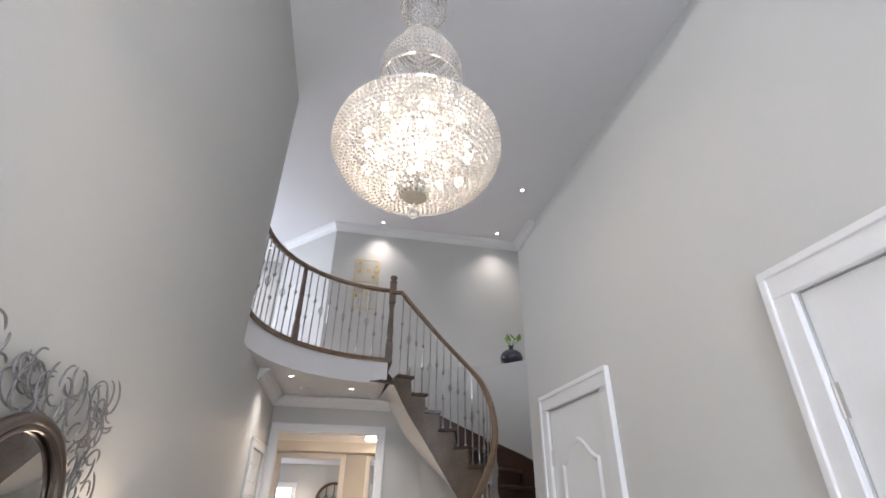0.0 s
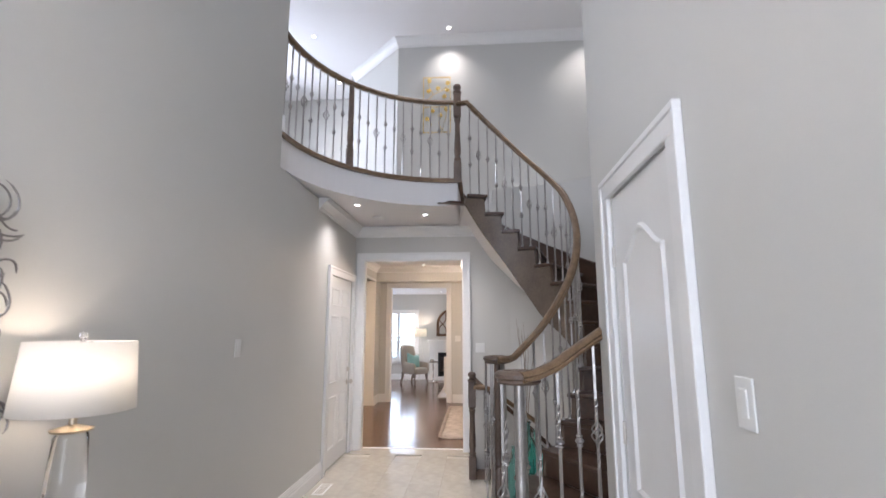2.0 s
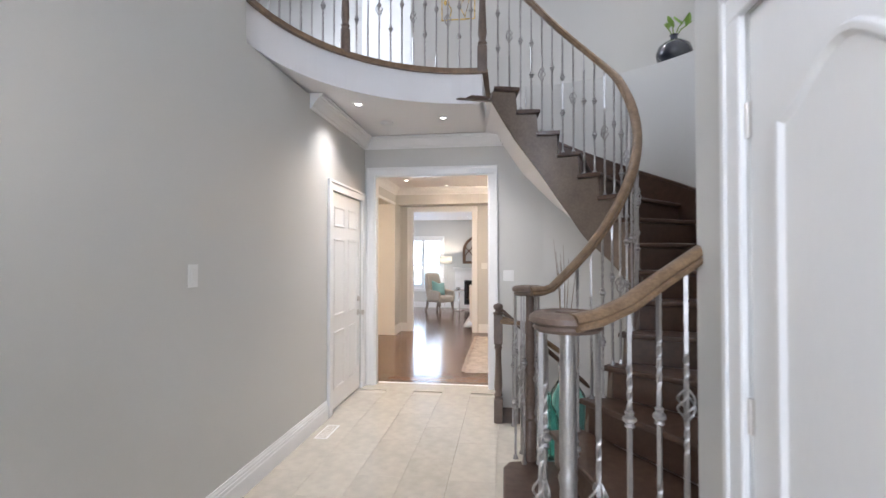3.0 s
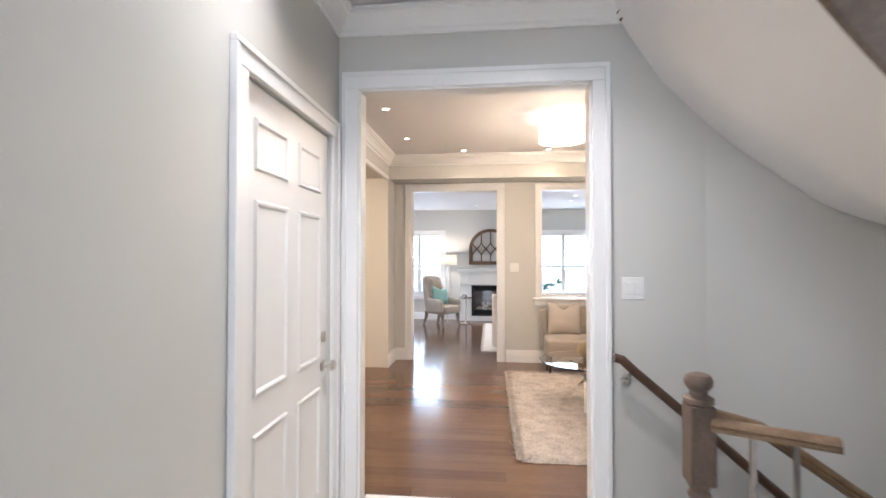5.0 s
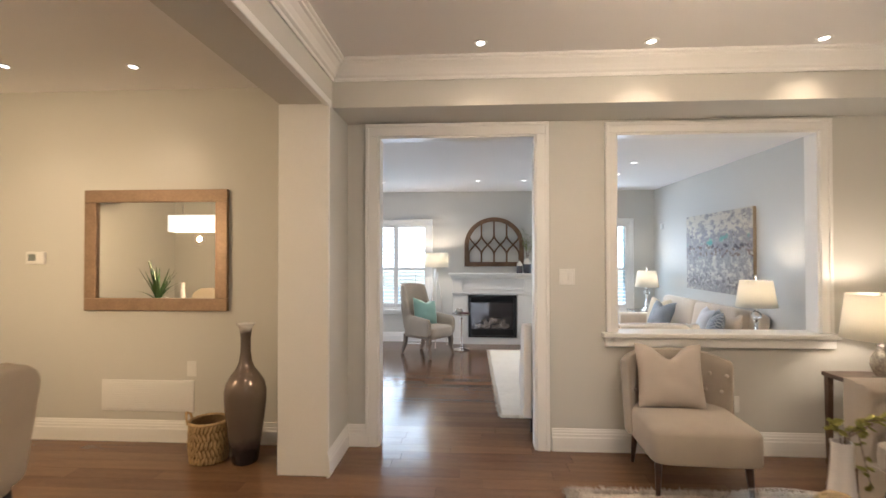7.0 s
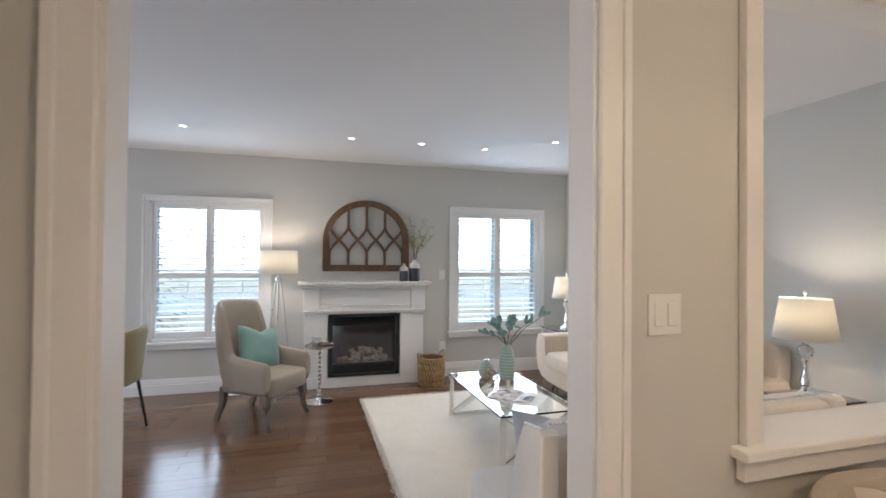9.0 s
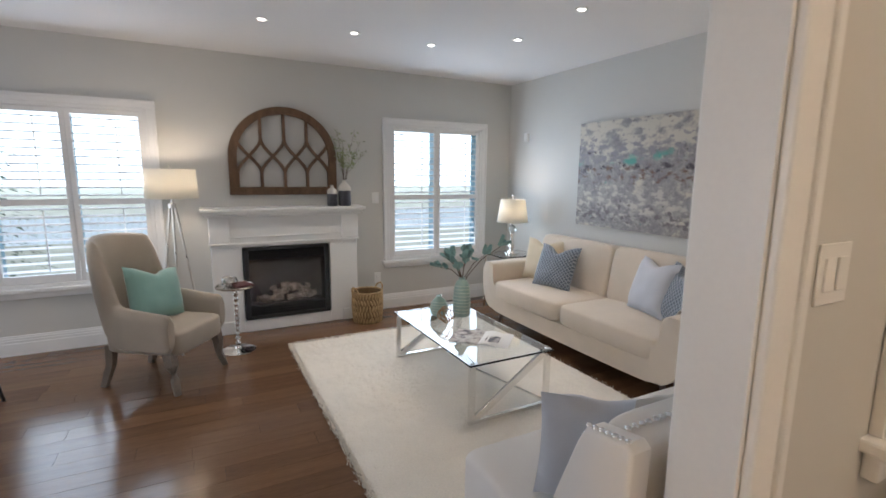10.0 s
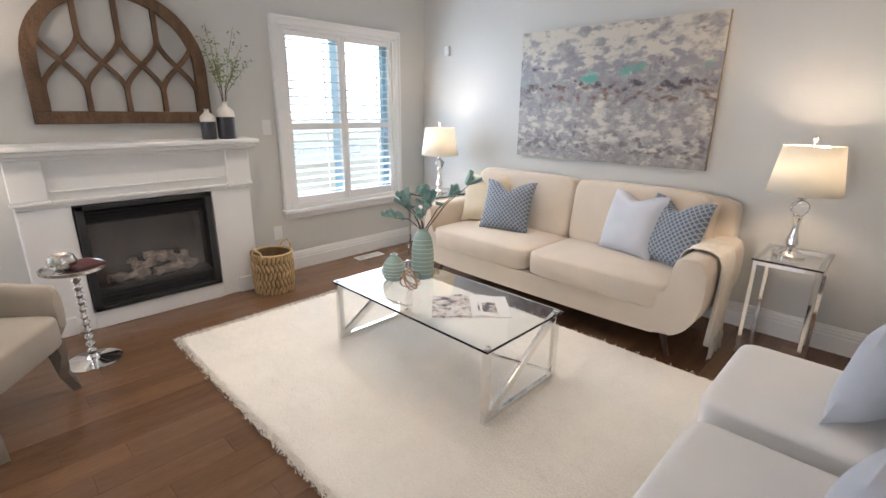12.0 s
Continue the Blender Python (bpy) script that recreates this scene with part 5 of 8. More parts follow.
ZT = 0.403
striped_vase(1.433, 12.95, ZT, [(0, 0), (0.055, 0), (0.064, 0.01), (0.068, 0.06), (0.068, 0.14), (0.064, 0.20), (0.056, 0.245), (0.043, 0.275), (0.025, 0.29), (0.023, 0.302), (0.029, 0.308), (0.022, 0.308), (0.018, 0.26), (0, 0.05)], [0.035 + i * 0.026 for i in range(9)], "tall sage ceramic vase with pale rings, holding blue-green stems")
striped_vase(1.28, 13.04, ZT, [(0, 0), (0.05, 0), (0.062, 0.012), (0.07, 0.05), (0.066, 0.09), (0.045, 0.125), (0.022, 0.142), (0.018, 0.152), (0.024, 0.158), (0.018, 0.158), (0.015, 0.13), (0, 0.05)], [0.03 + i * 0.02 for i in range(5)], "small round sage ceramic vase with pale rings")
stems = thing("eucalyptus_stems", pose(1.433, 12.95, ZT + 0.25), "blue-green artificial leaves on brown branching stems", "plant")


def leaf_mesh(l, w, cup=0.3):
    bm = BM()
    rows = []
    for i in range(6):
        u = i / 5
        ww = w * math.sin(math.pi * min(1, u * 0.92 + 0.06)) ** 0.8
        rows.append([bm.verts.new((s * ww / 2, u * l, cup * w * (abs(s) ** 2) + 0.15 * l * u * u)) for s in (-1, 0, 1)])
    for a, b in zip(rows, rows[1:]):
        for i in range(2):
            bm.faces.new((a[i], a[i + 1], b[i + 1], b[i]))
    return bm


LEAF = mesh_of("leaf", leaf_mesh(0.076, 0.074), LEAFT, True)
rl = random.Random(11)
for k, (dx, dy, dz) in enumerate(((-0.10, 0.05, 0.20), (0.03, -0.02, 0.20), (0.14, -0.10, 0.24), (0.27, -0.12, 0.30), (-0.04, 0.10, 0.20), (0.08, 0.08, 0.22), (-0.15, 0.08, 0.13), (-0.08, -0.06, 0.14))):
    bm = BM()
    P = [(0, 0, -0.12), (dx * 0.12, dy * 0.12, 0.06), (dx * 0.5, dy * 0.5, 0.06 + dz * 0.45), (dx, dy, dz)]
    tube(bm, P, [0.004, 0.004, 0.003, 0.002], 6)
    st_ = part("stem", bm, STEM, stems)
    for q in range(4):
        u = (0.72, 0.97, 0.99, 1.0)[q]
        lf = new("leaf", LEAF)
        lf.parent = st_
        s = rl.uniform(0.75, 1.15)
        if q == 0:
            aim = Vector((rl.uniform(-1, 1), rl.uniform(-1, 1), rl.uniform(0.1, 0.8)))
        else:
            # petals of the bud at the tip, opening round the stem's line
            e = Vector((dx, dy, dz * 0.6)).normalized()
            a1 = e.orthogonal().normalized()
            a2 = e.cross(a1)
            ph = q * 2.09 + k
            aim = e + (a1 * math.cos(ph) + a2 * math.sin(ph)) * rl.uniform(0.35, 0.6)
        lf.matrix_basis = Matrix.Translation(Vector((dx * u, dy * u, 0.06 + (dz - 0.06) * u))) @ aim.to_track_quat("Y", "Z").to_matrix().to_4x4() @ Matrix.Scale(s * 1.05, 4)
# ring sculpture
orb = thing("orb_sculpture", pose(1.235, 12.84, ZT), "copper-coloured interlocking ring sculpture", "ornament")
for ang in ((70, 0, 20), (70, 0, 80), (60, 30, 140), (15, 20, 0)):
    bm = BM()
    tube(bm, [(0.06 * math.cos(a * math.pi / 16), 0.06 * math.sin(a * math.pi / 16), 0) for a in range(32)], 0.0035, 6, True)
    bmesh.ops.transform(bm, matrix=pose(0, 0, 0.062, *ang), verts=bm.verts)
    part("ring", bm, COPPER, orb)
# open magazine
PAGE = painting_material("printed_page", [(0.72, 0.70, 0.67), (0.7, 0.68, 0.65), (0.45, 0.40, 0.38), (0.25, 0.16, 0.13)], [((0.10, 0.10, 0.12), 18.0, 0.70, 0.0, 0.05)], (3, 3, 3), 6.0)
PAPER = surface("white_paper", (0.78, 0.77, 0.75), 0.5, vary=0.02)
mag = thing("magazine", pose(1.30, 12.44, ZT, 0, 0, -45), "open glossy magazine lying on the glass table", "magazine")
for sx in (-1, 1):
    bm = BM()
    rows = []
    for i in range(9):
        u = i / 8
        x = sx * u * 0.20
        z = 0.004 + 0.014 * math.sin(min(1, u * 1.6) * math.pi) * (1 - u)
        rows.append([(x, -0.135, z), (x, 0.135, z)])
    vs = [[bm.verts.new(p) for p in r] for r in rows]
    lo = [[bm.verts.new((p[0], p[1], 0.001)) for p in r] for r in rows]
    for i in range(8):
        bm.faces.new((vs[i][0], vs[i + 1][0], vs[i + 1][1], vs[i][1]))
        bm.faces.new((lo[i][0], lo[i][1], lo[i + 1][1], lo[i + 1][0]))
        bm.faces.new((vs[i][0], lo[i][0], lo[i + 1][0], vs[i + 1][0]))
        bm.faces.new((vs[i][1], vs[i + 1][1], lo[i + 1][1], lo[i][1]))
    bm.faces.new((vs[8][0], lo[8][0], lo[8][1], vs[8][1]))
    pg = part("page", bm, PAPER if sx > 0 else PAGE, mag)
    if sx > 0:
        bm = BM()
        box(bm, 0.035, 0.13, -0.09, 0.03, 0.0125, 0.0135)
        part("picture", bm, PAGE, pg, "printed picture", smooth=False)
    else:
        tx = bpy.data.curves.new("heading", "FONT")
        tx.body, tx.size, tx.extrude = "MERRY", 0.035, 0.0004
        o = new("heading_curve", tx)
        bpy.context.view_layer.update()
        me = bpy.data.meshes.new_from_object(o)
        bpy.data.objects.remove(o)
        me.materials.append(PAPER)
        ho = new("heading", me)
        ho.parent = pg
        ho.matrix_basis = pose(-0.15, -0.07, 0.021)


# white chairs with nailheads
def white_chair(x, y):
    t = thing("accent_chair", pose(x, y, 0), "off-white upholstered chair with silver nailhead trim on the wings", "chair", "white accent chairs")
    # front is +y
    bm = BM()
    soft(bm, 0.60, 0.62, 0.30, (0, 0.0, 0.17), 0.16, 32, 16)
    part("seat", bm, WHITEF, t)
    bm = BM()
    soft(bm, 0.58, 0.13, 0.52, (0, 0, 0), 0.20, 32, 16, mat=pose(0, -0.36, 0.40, 5))
    part("backrest", bm, WHITEF, t)
    for sx in (-1, 1):
        out = [(-0.46, 0.17), (-0.20, 0.17), (-0.20, 0.50), (-0.23, 0.60), (-0.265, 0.70), (-0.32, 0.86), (-0.345, 0.905), (-0.46, 0.925), (-0.48, 0.91)]
        bm = BM()
        prism(bm, out, sx * 0.305 - 0.035, sx * 0.305 + 0.035, "x")
        es = [e for e in bm.edges if abs(e.verts[0].co.x - e.verts[1].co.x) < 1e-5]
        bmesh.ops.bevel(bm, geom=es, offset=0.012, segments=3, profile=0.5, affect="EDGES")
        wing = part("wing", bm, WHITEF, t)
        for k in range(16):
            u = k / 15
            if u < 0.6:
                a, b, w = Vector((-0.245, 0.64)), Vector((-0.345, 0.907)), u / 0.6
            else:
                a, b, w = Vector((-0.345, 0.907)), Vector((-0.46, 0.927)), (u - 0.6) / 0.4
            q = a + (b - a) * w
            no = new("nailhead", NAIL)
            no.parent = wing
            no.matrix_basis = pose(sx * 0.325, q.x + (0.002 if u < 0.6 else 0), q.y, -70 if u < 0.6 else -10)
    for k in range(24):
        no = new("nailhead", NAIL)
        no.parent = t
        no.matrix_basis = pose(-0.27 + k * 0.0235, -0.41, 0.919, 0)
    for sx in (-1, 1):
        for yy in (0.24, -0.30):
            leg_taper(t, sx * 0.24, yy, 0.19, sx * 0.25, yy + 0.01, 0.0 if yy < -0.2 else 0.02, 0.022, 0.014)
    return t


_n = BM()
lathe(_n, [(0.0085, 0), (0.008, 0.003), (0.005, 0.0055), (0, 0.0065)], 8)
NAIL = mesh_of("nailhead", _n, CHROME, True, 60)
white_chair(0.78, 10.98)
white_chair(1.48, 11.0)
pillow(pose(0.74, 10.86, 0.47, -14, 0, 146), 0.40, 0.41, 0.15, GREYC, "pale grey velvet cushion on the white chair", 0.03)
pillow(pose(0.92, 10.79, 0.47, -12, 0, 178), 0.42, 0.42, 0.13, GREYT, "light taupe cushion behind the grey one", 0.03)
pillow(pose(1.47, 10.88, 0.47, -14, 0, 148), 0.42, 0.41, 0.15, GREYC, "pale grey velvet cushion on the white chair", 0.03)
pillow(pose(1.64, 10.80, 0.47, -12, 0, 180), 0.42, 0.42, 0.13, GREYT, "light taupe cushion behind the grey one", 0.03)


# wing armchair
def wing_chair(m, label):
    t = thing("wing_armchair", m, label, "armchair")
    bm = BM()
    soft(bm, 0.53, 0.56, 0.17, (0, -0.02, 0.26), 0.25, 32, 14, crown=0.015)
    part("seat", bm, TAUPE, t)
    # curved shell: back with wings sweeping into arms
    bm = BM()
    prof = []
    NA = 44
    A, B, C, D = [], [], [], []
    for i in range(NA + 1):
        u = i / NA * 2 - 1
        au = abs(u)
        a = u * radians(112)
        rx, ry = 0.275, 0.31
        # u: 0 at middle of back; 1 at arm front
        x = rx * math.sin(a) if au < 0.72 else math.copysign(rx * math.sin(radians(112 * 0.72)) + 0.01, u)
        y = 0.02 + ry * math.cos(a) if au < 0.72 else 0.02 + ry * math.cos(radians(112 * 0.72)) - (au - 0.72) / 0.28 * 0.36
        s = min(1, max(0, (au - 0.45) / 0.17))
        s = s * s * (3 - 2 * s)
        top = 1.03 + 0.03 * math.cos(u * 3.0) - s * 0.40 - max(0, au - 0.72) * 0.10
        lean = 0.10 * (1 - s)
        nx, ny = math.sin(a), math.cos(a)
        if au >= 0.72:
            nx, ny = math.copysign(1, u), 0
        th = 0.05
        A.append(bm.verts.new((x + nx * th, y + ny * th, 0.26)))
        B.append(bm.verts.new((x + nx * (th + lean * 0.35), y + ny * (th + lean), top - 0.03)))
        C.append(bm.verts.new((x + nx * lean * 0.35, y + ny * lean, top)))
        D.append(bm.verts.new((x + nx * (lean * 0.35 - th), y + ny * (lean - th), top - 0.03)))
        prof.append(bm.verts.new((x - nx * th, y - ny * th, 0.30)))
    for i in range(NA):
        for p, q in ((A, B), (B, C), (C, D), (D, prof)):
            bm.faces.new((p[i], p[i + 1], q[i + 1], q[i]))
        bm.faces.new((prof[i], prof[i + 1], A[i + 1], A[i]))
    bm.faces.new((A[0], B[0], C[0], D[0], prof[0]))
    bm.faces.new((A[-1], B[-1], C[-1], D[-1], prof[-1]))
    ob = part("shell", bm, TAUPE, t, "upholstered wing back flowing into the arms", angle=70)
    md = ob.modifiers.new("sub", "SUBSURF")
    md.levels = md.render_levels = 1
    for sx in (-1, 1):
        bm = BM()
        tube(bm, [(sx * 0.25, -0.22, 0.31), (sx * 0.255, -0.24, 0.20), (sx * 0.25, -0.25, 0.10), (sx * 0.27, -0.28, 0.0)], [0.032, 0.027, 0.021, 0.018], 4, section=[(1, 1), (-1, 1), (-1, -1), (1, -1)])
        part("leg", bm, GLEG, t)
        bm = BM()
        tube(bm, [(sx * 0.21, 0.24, 0.31), (sx * 0.21, 0.26, 0.16), (sx * 0.22, 0.32, 0.0)], [0.028, 0.023, 0.018], 4, section=[(1, 1), (-1, 1), (-1, -1), (1, -1)])
        part("leg", bm, GLEG, t)
    return t


wing_chair(pose(-0.62, 13.70, 0, 0, 0, 55), "taupe linen wing armchair with grey-washed wooden legs")
pillow(pose(-0.64, 13.72, 0.43, -20, 10, 44), 0.44, 0.40, 0.15, TEALC, "teal velvet cushion on the wing armchair", 0.05)

# small round pedestal table
pt = thing("pedestal_table", pose(-0.12, 14.03, 0), "round silver pedestal table with a turned stem", "side table")
bm = BM()
lathe(bm, [(0, 0), (0.135, 0), (0.138, 0.008), (0.12, 0.016), (0.05, 0.024), (0.022, 0.04), (0.018, 0.05)], 32)
part("base", bm, CHROME, pt)
bm = BM()
pr = [(0.012, 0.05)]
for i in range(11):
    z = 0.07 + i * 0.042
    pr += [(0.012, z - 0.017), (0.023, z), (0.012, z + 0.017)]
lathe(bm, pr + [(0.012, 0.53), (0.03, 0.545)], 16)
part("stem", bm, CHROME, pt, "beaded chrome stem")
bm = BM()
lathe(bm, [(0, 0.545), (0.13, 0.545), (0.148, 0.552), (0.15, 0.568), (0.142, 0.57), (0.135, 0.558), (0, 0.557)], 36)
part("tray_top", bm, HAMMER, pt)
bm = BM()
box(bm, -0.02, 0.11, -0.11, 0.06, 0.0, 0.022, 0.003, 1)
solid("book", bm, surface("dark_red_book_cover", (0.10, 0.03, 0.03), 0.5), "dark red book on the pedestal table", "book", kind="", m=pose(-0.12, 14.03, 0.558, 0, 0, 20))
bm = BM()
lathe(bm, [(0, 0), (0.036, 0), (0.062, 0.024), (0.066, 0.048), (0.054, 0.076), (0.034, 0.086), (0.030, 0.080), (0, 0.06)], 24)
solid("silver_pot", bm, HAMMER, "round hammered silver pot with a glossy surface", "ornament", kind="", smooth=True, m=pose(-0.16, 14.04, 0.558))

# tripod floor lamp
fl = thing("floor_lamp", pose(-0.535, 14.30, 0), "lit tripod floor lamp with silver legs and a drum shade", "floor lamp")
for k in range(3):
    a = radians(30 + 120 * k)
    bm = BM()
    tube(bm, [(0.02 * math.cos(a), 0.02 * math.sin(a), 1.22), (0.20 * math.cos(a), 0.20 * math.sin(a), 0.0)], [0.009, 0.007], 8)
    part("leg", bm, NICKEL, fl)
bm = BM()
lathe(bm, [(0, 1.20), (0.03, 1.20), (0.03, 1.235), (0.01, 1.24), (0.01, 1.33), (0, 1.33)], 14)
part("hub", bm, NICKEL, fl)
bm = BM()
lathe(bm, [(0.195, 1.28), (0.185, 1.515)], 44)
part("shade", bm, SHADE, fl, "cream drum shade, lit").modifiers.new("solid", "SOLIDIFY").thickness = 0.003
bm = BM()
lathe(bm, [(0, 1.50), (0.005, 1.50), (0.005, 1.53), (0.012, 1.54), (0, 1.55)], 10)
for k in range(3):
    a = k * 2.094
    tube(bm, [(0, 0, 1.51), (0.184 * math.cos(a), 0.184 * math.sin(a), 1.51)], 0.002, 5)
part("finial", bm, NICKEL, fl)
bm = BM()
ball(bm, (0, 0, 1.38), 0.03, 2)
part("bulb", bm, BULB, fl, "lit bulb")
point_lamp("floor_lamp_light", (-0.535, 14.30, 1.44), LAMP_W, WARM, 0.05)


# fireplace
fp = thing("fireplace", pose(0, 0, 0), "white panelled mantelpiece round a black gas fireplace", "fireplace")
Y1 = YB - 0.001
bm = BM()
box(bm, -0.345, 1.14, 14.40, Y1, 1.145, 1.175, 0.006, 2)
box(bm, -0.325, 1.12, 14.42, Y1, 1.118, 1.144, 0.006, 2)
box(bm, -0.305, 1.10, 14.44, Y1, 1.095, 1.117, 0.008, 2)
part("mantel_shelf", bm, TRIM, fp, "white moulded mantel shelf", smooth=False)
bm = BM()
box(bm, -0.275, 1.07, 14.50, Y1, 0.81, 1.094, 0.004, 1)
part("frieze", bm, TRIM, fp, smooth=False)
for xa, xb in ((-0.275, -0.02), (0.79, 1.07)):
    bm = BM()
    box(bm, xa, xb, 14.50, Y1, 0, 0.809, 0.004, 1)
    part("pilaster", bm, TRIM, fp, smooth=False)
for xa, xb in ((-0.285, -0.115), (0.91, 1.08)):
    bm = BM()
    box(bm, xa, xb, 14.475, 14.499, 0.86, 1.094, 0.004, 1)
    box(bm, xa - 0.008, xb + 0.008, 14.468, 14.499, 0.838, 0.859, 0.004, 1)
    part("corbel_block", bm, TRIM, fp, smooth=False)
    bm = BM()
    box(bm, xa, xb, 14.482, 14.499, 0.0, 0.12, 0.004, 1)
    part("plinth", bm, TRIM, fp, smooth=False)
bm = BM()
box(bm, -0.105, 0.90, 14.480, 14.499, 0.835, 0.855, 0.004, 1)
box(bm, -0.105, 0.90, 14.484, 14.499, 0.90, 0.912, 0.003, 1)
part("frieze_moulding", bm, TRIM, fp, smooth=False)
bm = BM()
box(bm, -0.02, 0.79, 14.49, Y1, 0.0, 0.112, 0.004, 1)
part("hearth_kick", bm, TRIM, fp, smooth=False)
ins = BM()
fx0, fx1, fz0, fz1 = -0.013, 0.778, 0.116, 0.806
for a, b, c, d in ((fx0, fx0 + 0.045, fz0, fz1), (fx1 - 0.045, fx1, fz0, fz1), (fx0, fx1, fz1 - 0.03, fz1), (fx0, fx1, fz0, fz0 + 0.03)):
    box(ins, a, b, 14.478, 14.56, c, d, 0.003, 1)
part("insert_frame", ins, BLACKM, fp, "black metal insert frame", smooth=False)
for z0, z1 in ((fz1 - 0.12, fz1 - 0.032), (fz0 + 0.032, fz0 + 0.13)):
    n = 4
    for i in range(n):
        bm = BM()
        zc = z0 + (i + 0.5) * (z1 - z0) / n
        box(bm, fx0 + 0.046, fx1 - 0.046, -0.016, 0.016, -0.005, 0.005, 0.002, 1)
        bmesh.ops.transform(bm, matrix=Matrix.Translation((0, 14.51, zc)) @ pose(0, 0, 0, 35), verts=bm.verts)
        part("grille_slat", bm, BLACKM, fp, smooth=False)
bm = BM()
box(bm, fx0 + 0.04, fx1 - 0.04, 14.66, 14.695, fz0 + 0.02, fz1 - 0.02)
box(bm, fx0 + 0.03, fx0 + 0.045, 14.50, 14.69, fz0 + 0.02, fz1 - 0.02)
box(bm, fx1 - 0.045, fx1 - 0.03, 14.50, 14.69, fz0 + 0.02, fz1 - 0.02)
box(bm, fx0 + 0.046, fx1 - 0.046, 14.54, 14.658, fz0 + 0.12, fz0 + 0.135)
box(bm, fx0 + 0.046, fx1 - 0.046, 14.54, 14.658, fz1 - 0.135, fz1 - 0.12)
part("firebox", bm, surface("sooty_firebox", (0.15, 0.13, 0.125), 0.8, vary=0.2), fp, "dark firebox", smooth=False)
bm = BM()
box(bm, fx0 + 0.046, fx1 - 0.046, 14.528, 14.532, fz0 + 0.131, fz1 - 0.121)
part("glass_front", bm, glass_mat("smoked_glass", (0.86, 0.84, 0.86)), fp, "smoked glass front", smooth=False)
LOG = surface("ceramic_log", (0.62, 0.52, 0.42), 0.9, vary=0.45, scale=14, fine=60, bump=0.8, dist=0.01)
for k, (x, z, a, l, y) in enumerate(((0.22, 0.285, 3, 0.26, 14.585), (0.52, 0.285, -4, 0.30, 14.59), (0.28, 0.335, 62, 0.15, 14.60), (0.37, 0.345, -20, 0.20, 14.61), (0.50, 0.350, 18, 0.22, 14.605), (0.56, 0.335, -68, 0.14, 14.58), (0.42, 0.385, 8, 0.20, 14.62))):
    bm = BM()
    q_ = [(0, -l / 2)] + [(0.030 + 0.008 * math.sin(5 * i + k), -l / 2 + 0.008 + (l - 0.016) * i / 12) for i in range(13)] + [(0, l / 2)]
    lathe(bm, q_, 14, mat=pose(x, y, z, 0, 90 + a))
    for v in bm.verts:
        v.co += Vector((0.004, 0.007, 0.012)) * noise.noise(v.co * 38 + Vector((k, 0, 0))) + Vector((0, 0, 0.006)) * noise.noise(v.co * 110)
    part("log", bm, LOG, fp, "pale ceramic log")

# arched wooden lattice frame on the mantel
ar = thing("arched_wall_frame", pose(0.42, 14.676, 1.284), "rustic brown arched wooden window frame hung above the mantel", "wall decoration")
AW, AH = 1.0, 0.83
bm = BM()
R = AW / 2
zs = AH - R * 0.94


def arch_z(u, r):
    return zs + math.sin(u) * r * 0.94


N = 36
oo = [(-R, 0.0)] + [(-R * math.cos(math.pi * i / N), zs + math.sin(math.pi * i / N) * R * 0.94) for i in range(N + 1)] + [(R, 0.0)]
r2 = R - 0.075
ii = [(-r2, 0.0)] + [(-r2 * math.cos(math.pi * i / N), zs + math.sin(math.pi * i / N) * r2 * 0.94) for i in range(N + 1)] + [(r2, 0.0)]
F = []
for (a, b), (c, d) in zip(oo, ii):
    F.append([bm.verts.new((a, -0.02, b)), bm.verts.new((c, -0.02, d)), bm.verts.new((c, 0.02, d)), bm.verts.new((a, 0.02, b))])
for p, q in zip(F, F[1:]):
    for i in range(4):
        bm.faces.new((p[i], p[(i + 1) % 4], q[(i + 1) % 4], q[i]))
bm.faces.new(F[0]), bm.faces.new(F[-1][::-1])
part("arch_rim", bm, RUSTIC, ar, smooth=False)
bm = BM()
box(bm, -R, R, -0.022, 0.022, 0.0, 0.075, 0.004, 1)
part("bottom_rail", bm, RUSTIC, ar, smooth=False)


def ribbon(pts, w=0.013, y0=-0.012, y1=0.012):
    bm = BM()
    P = [Vector(p) for p in pts]
    rows = []
    for i, p in enumerate(P):
        d = (P[min(i + 1, len(P) - 1)] - P[max(i - 1, 0)]).normalized()
        s = Vector((-d.y, d.x)) * w
        rows.append([bm.verts.new((p.x + s.x, y0, p.y + s.y)), bm.verts.new((p.x - s.x, y0, p.y - s.y)), bm.verts.new((p.x - s.x, y1, p.y - s.y)), bm.verts.new((p.x + s.x, y1, p.y + s.y))])
    for a, b in zip(rows, rows[1:]):
        for i in range(4):
            bm.faces.new((a[i], a[(i + 1) % 4], b[(i + 1) % 4], b[i]))
    bm.faces.new(rows[0]), bm.faces.new(rows[-1][::-1])
    return bm


# four columns of pointed openings in three tiers; bars weave between column lines
cw_ = 2 * r2 / 4
for k in range(0, 5):
    for sgn in (-1, 1):
        pts = []
        for i in range(56):
            z = 0.072 + i * 0.014
            w = min(1.0, max(0.0, (z - 0.20) / 0.33))
            w = w * w * (3 - 2 * w)
            xx = -r2 + (k + sgn * w) * cw_
            if abs(xx) < r2 + 0.012 and z < zs + 0.94 * math.sqrt(max(0, (r2 + 0.012) ** 2 - xx * xx)):
                pts.append((xx, z))
        if len(pts) > 3:
            part("lattice_bar", ribbon(pts, 0.014, -0.012 + 0.002 * sgn, 0.012 + 0.002 * sgn), RUSTIC, ar, smooth=False)


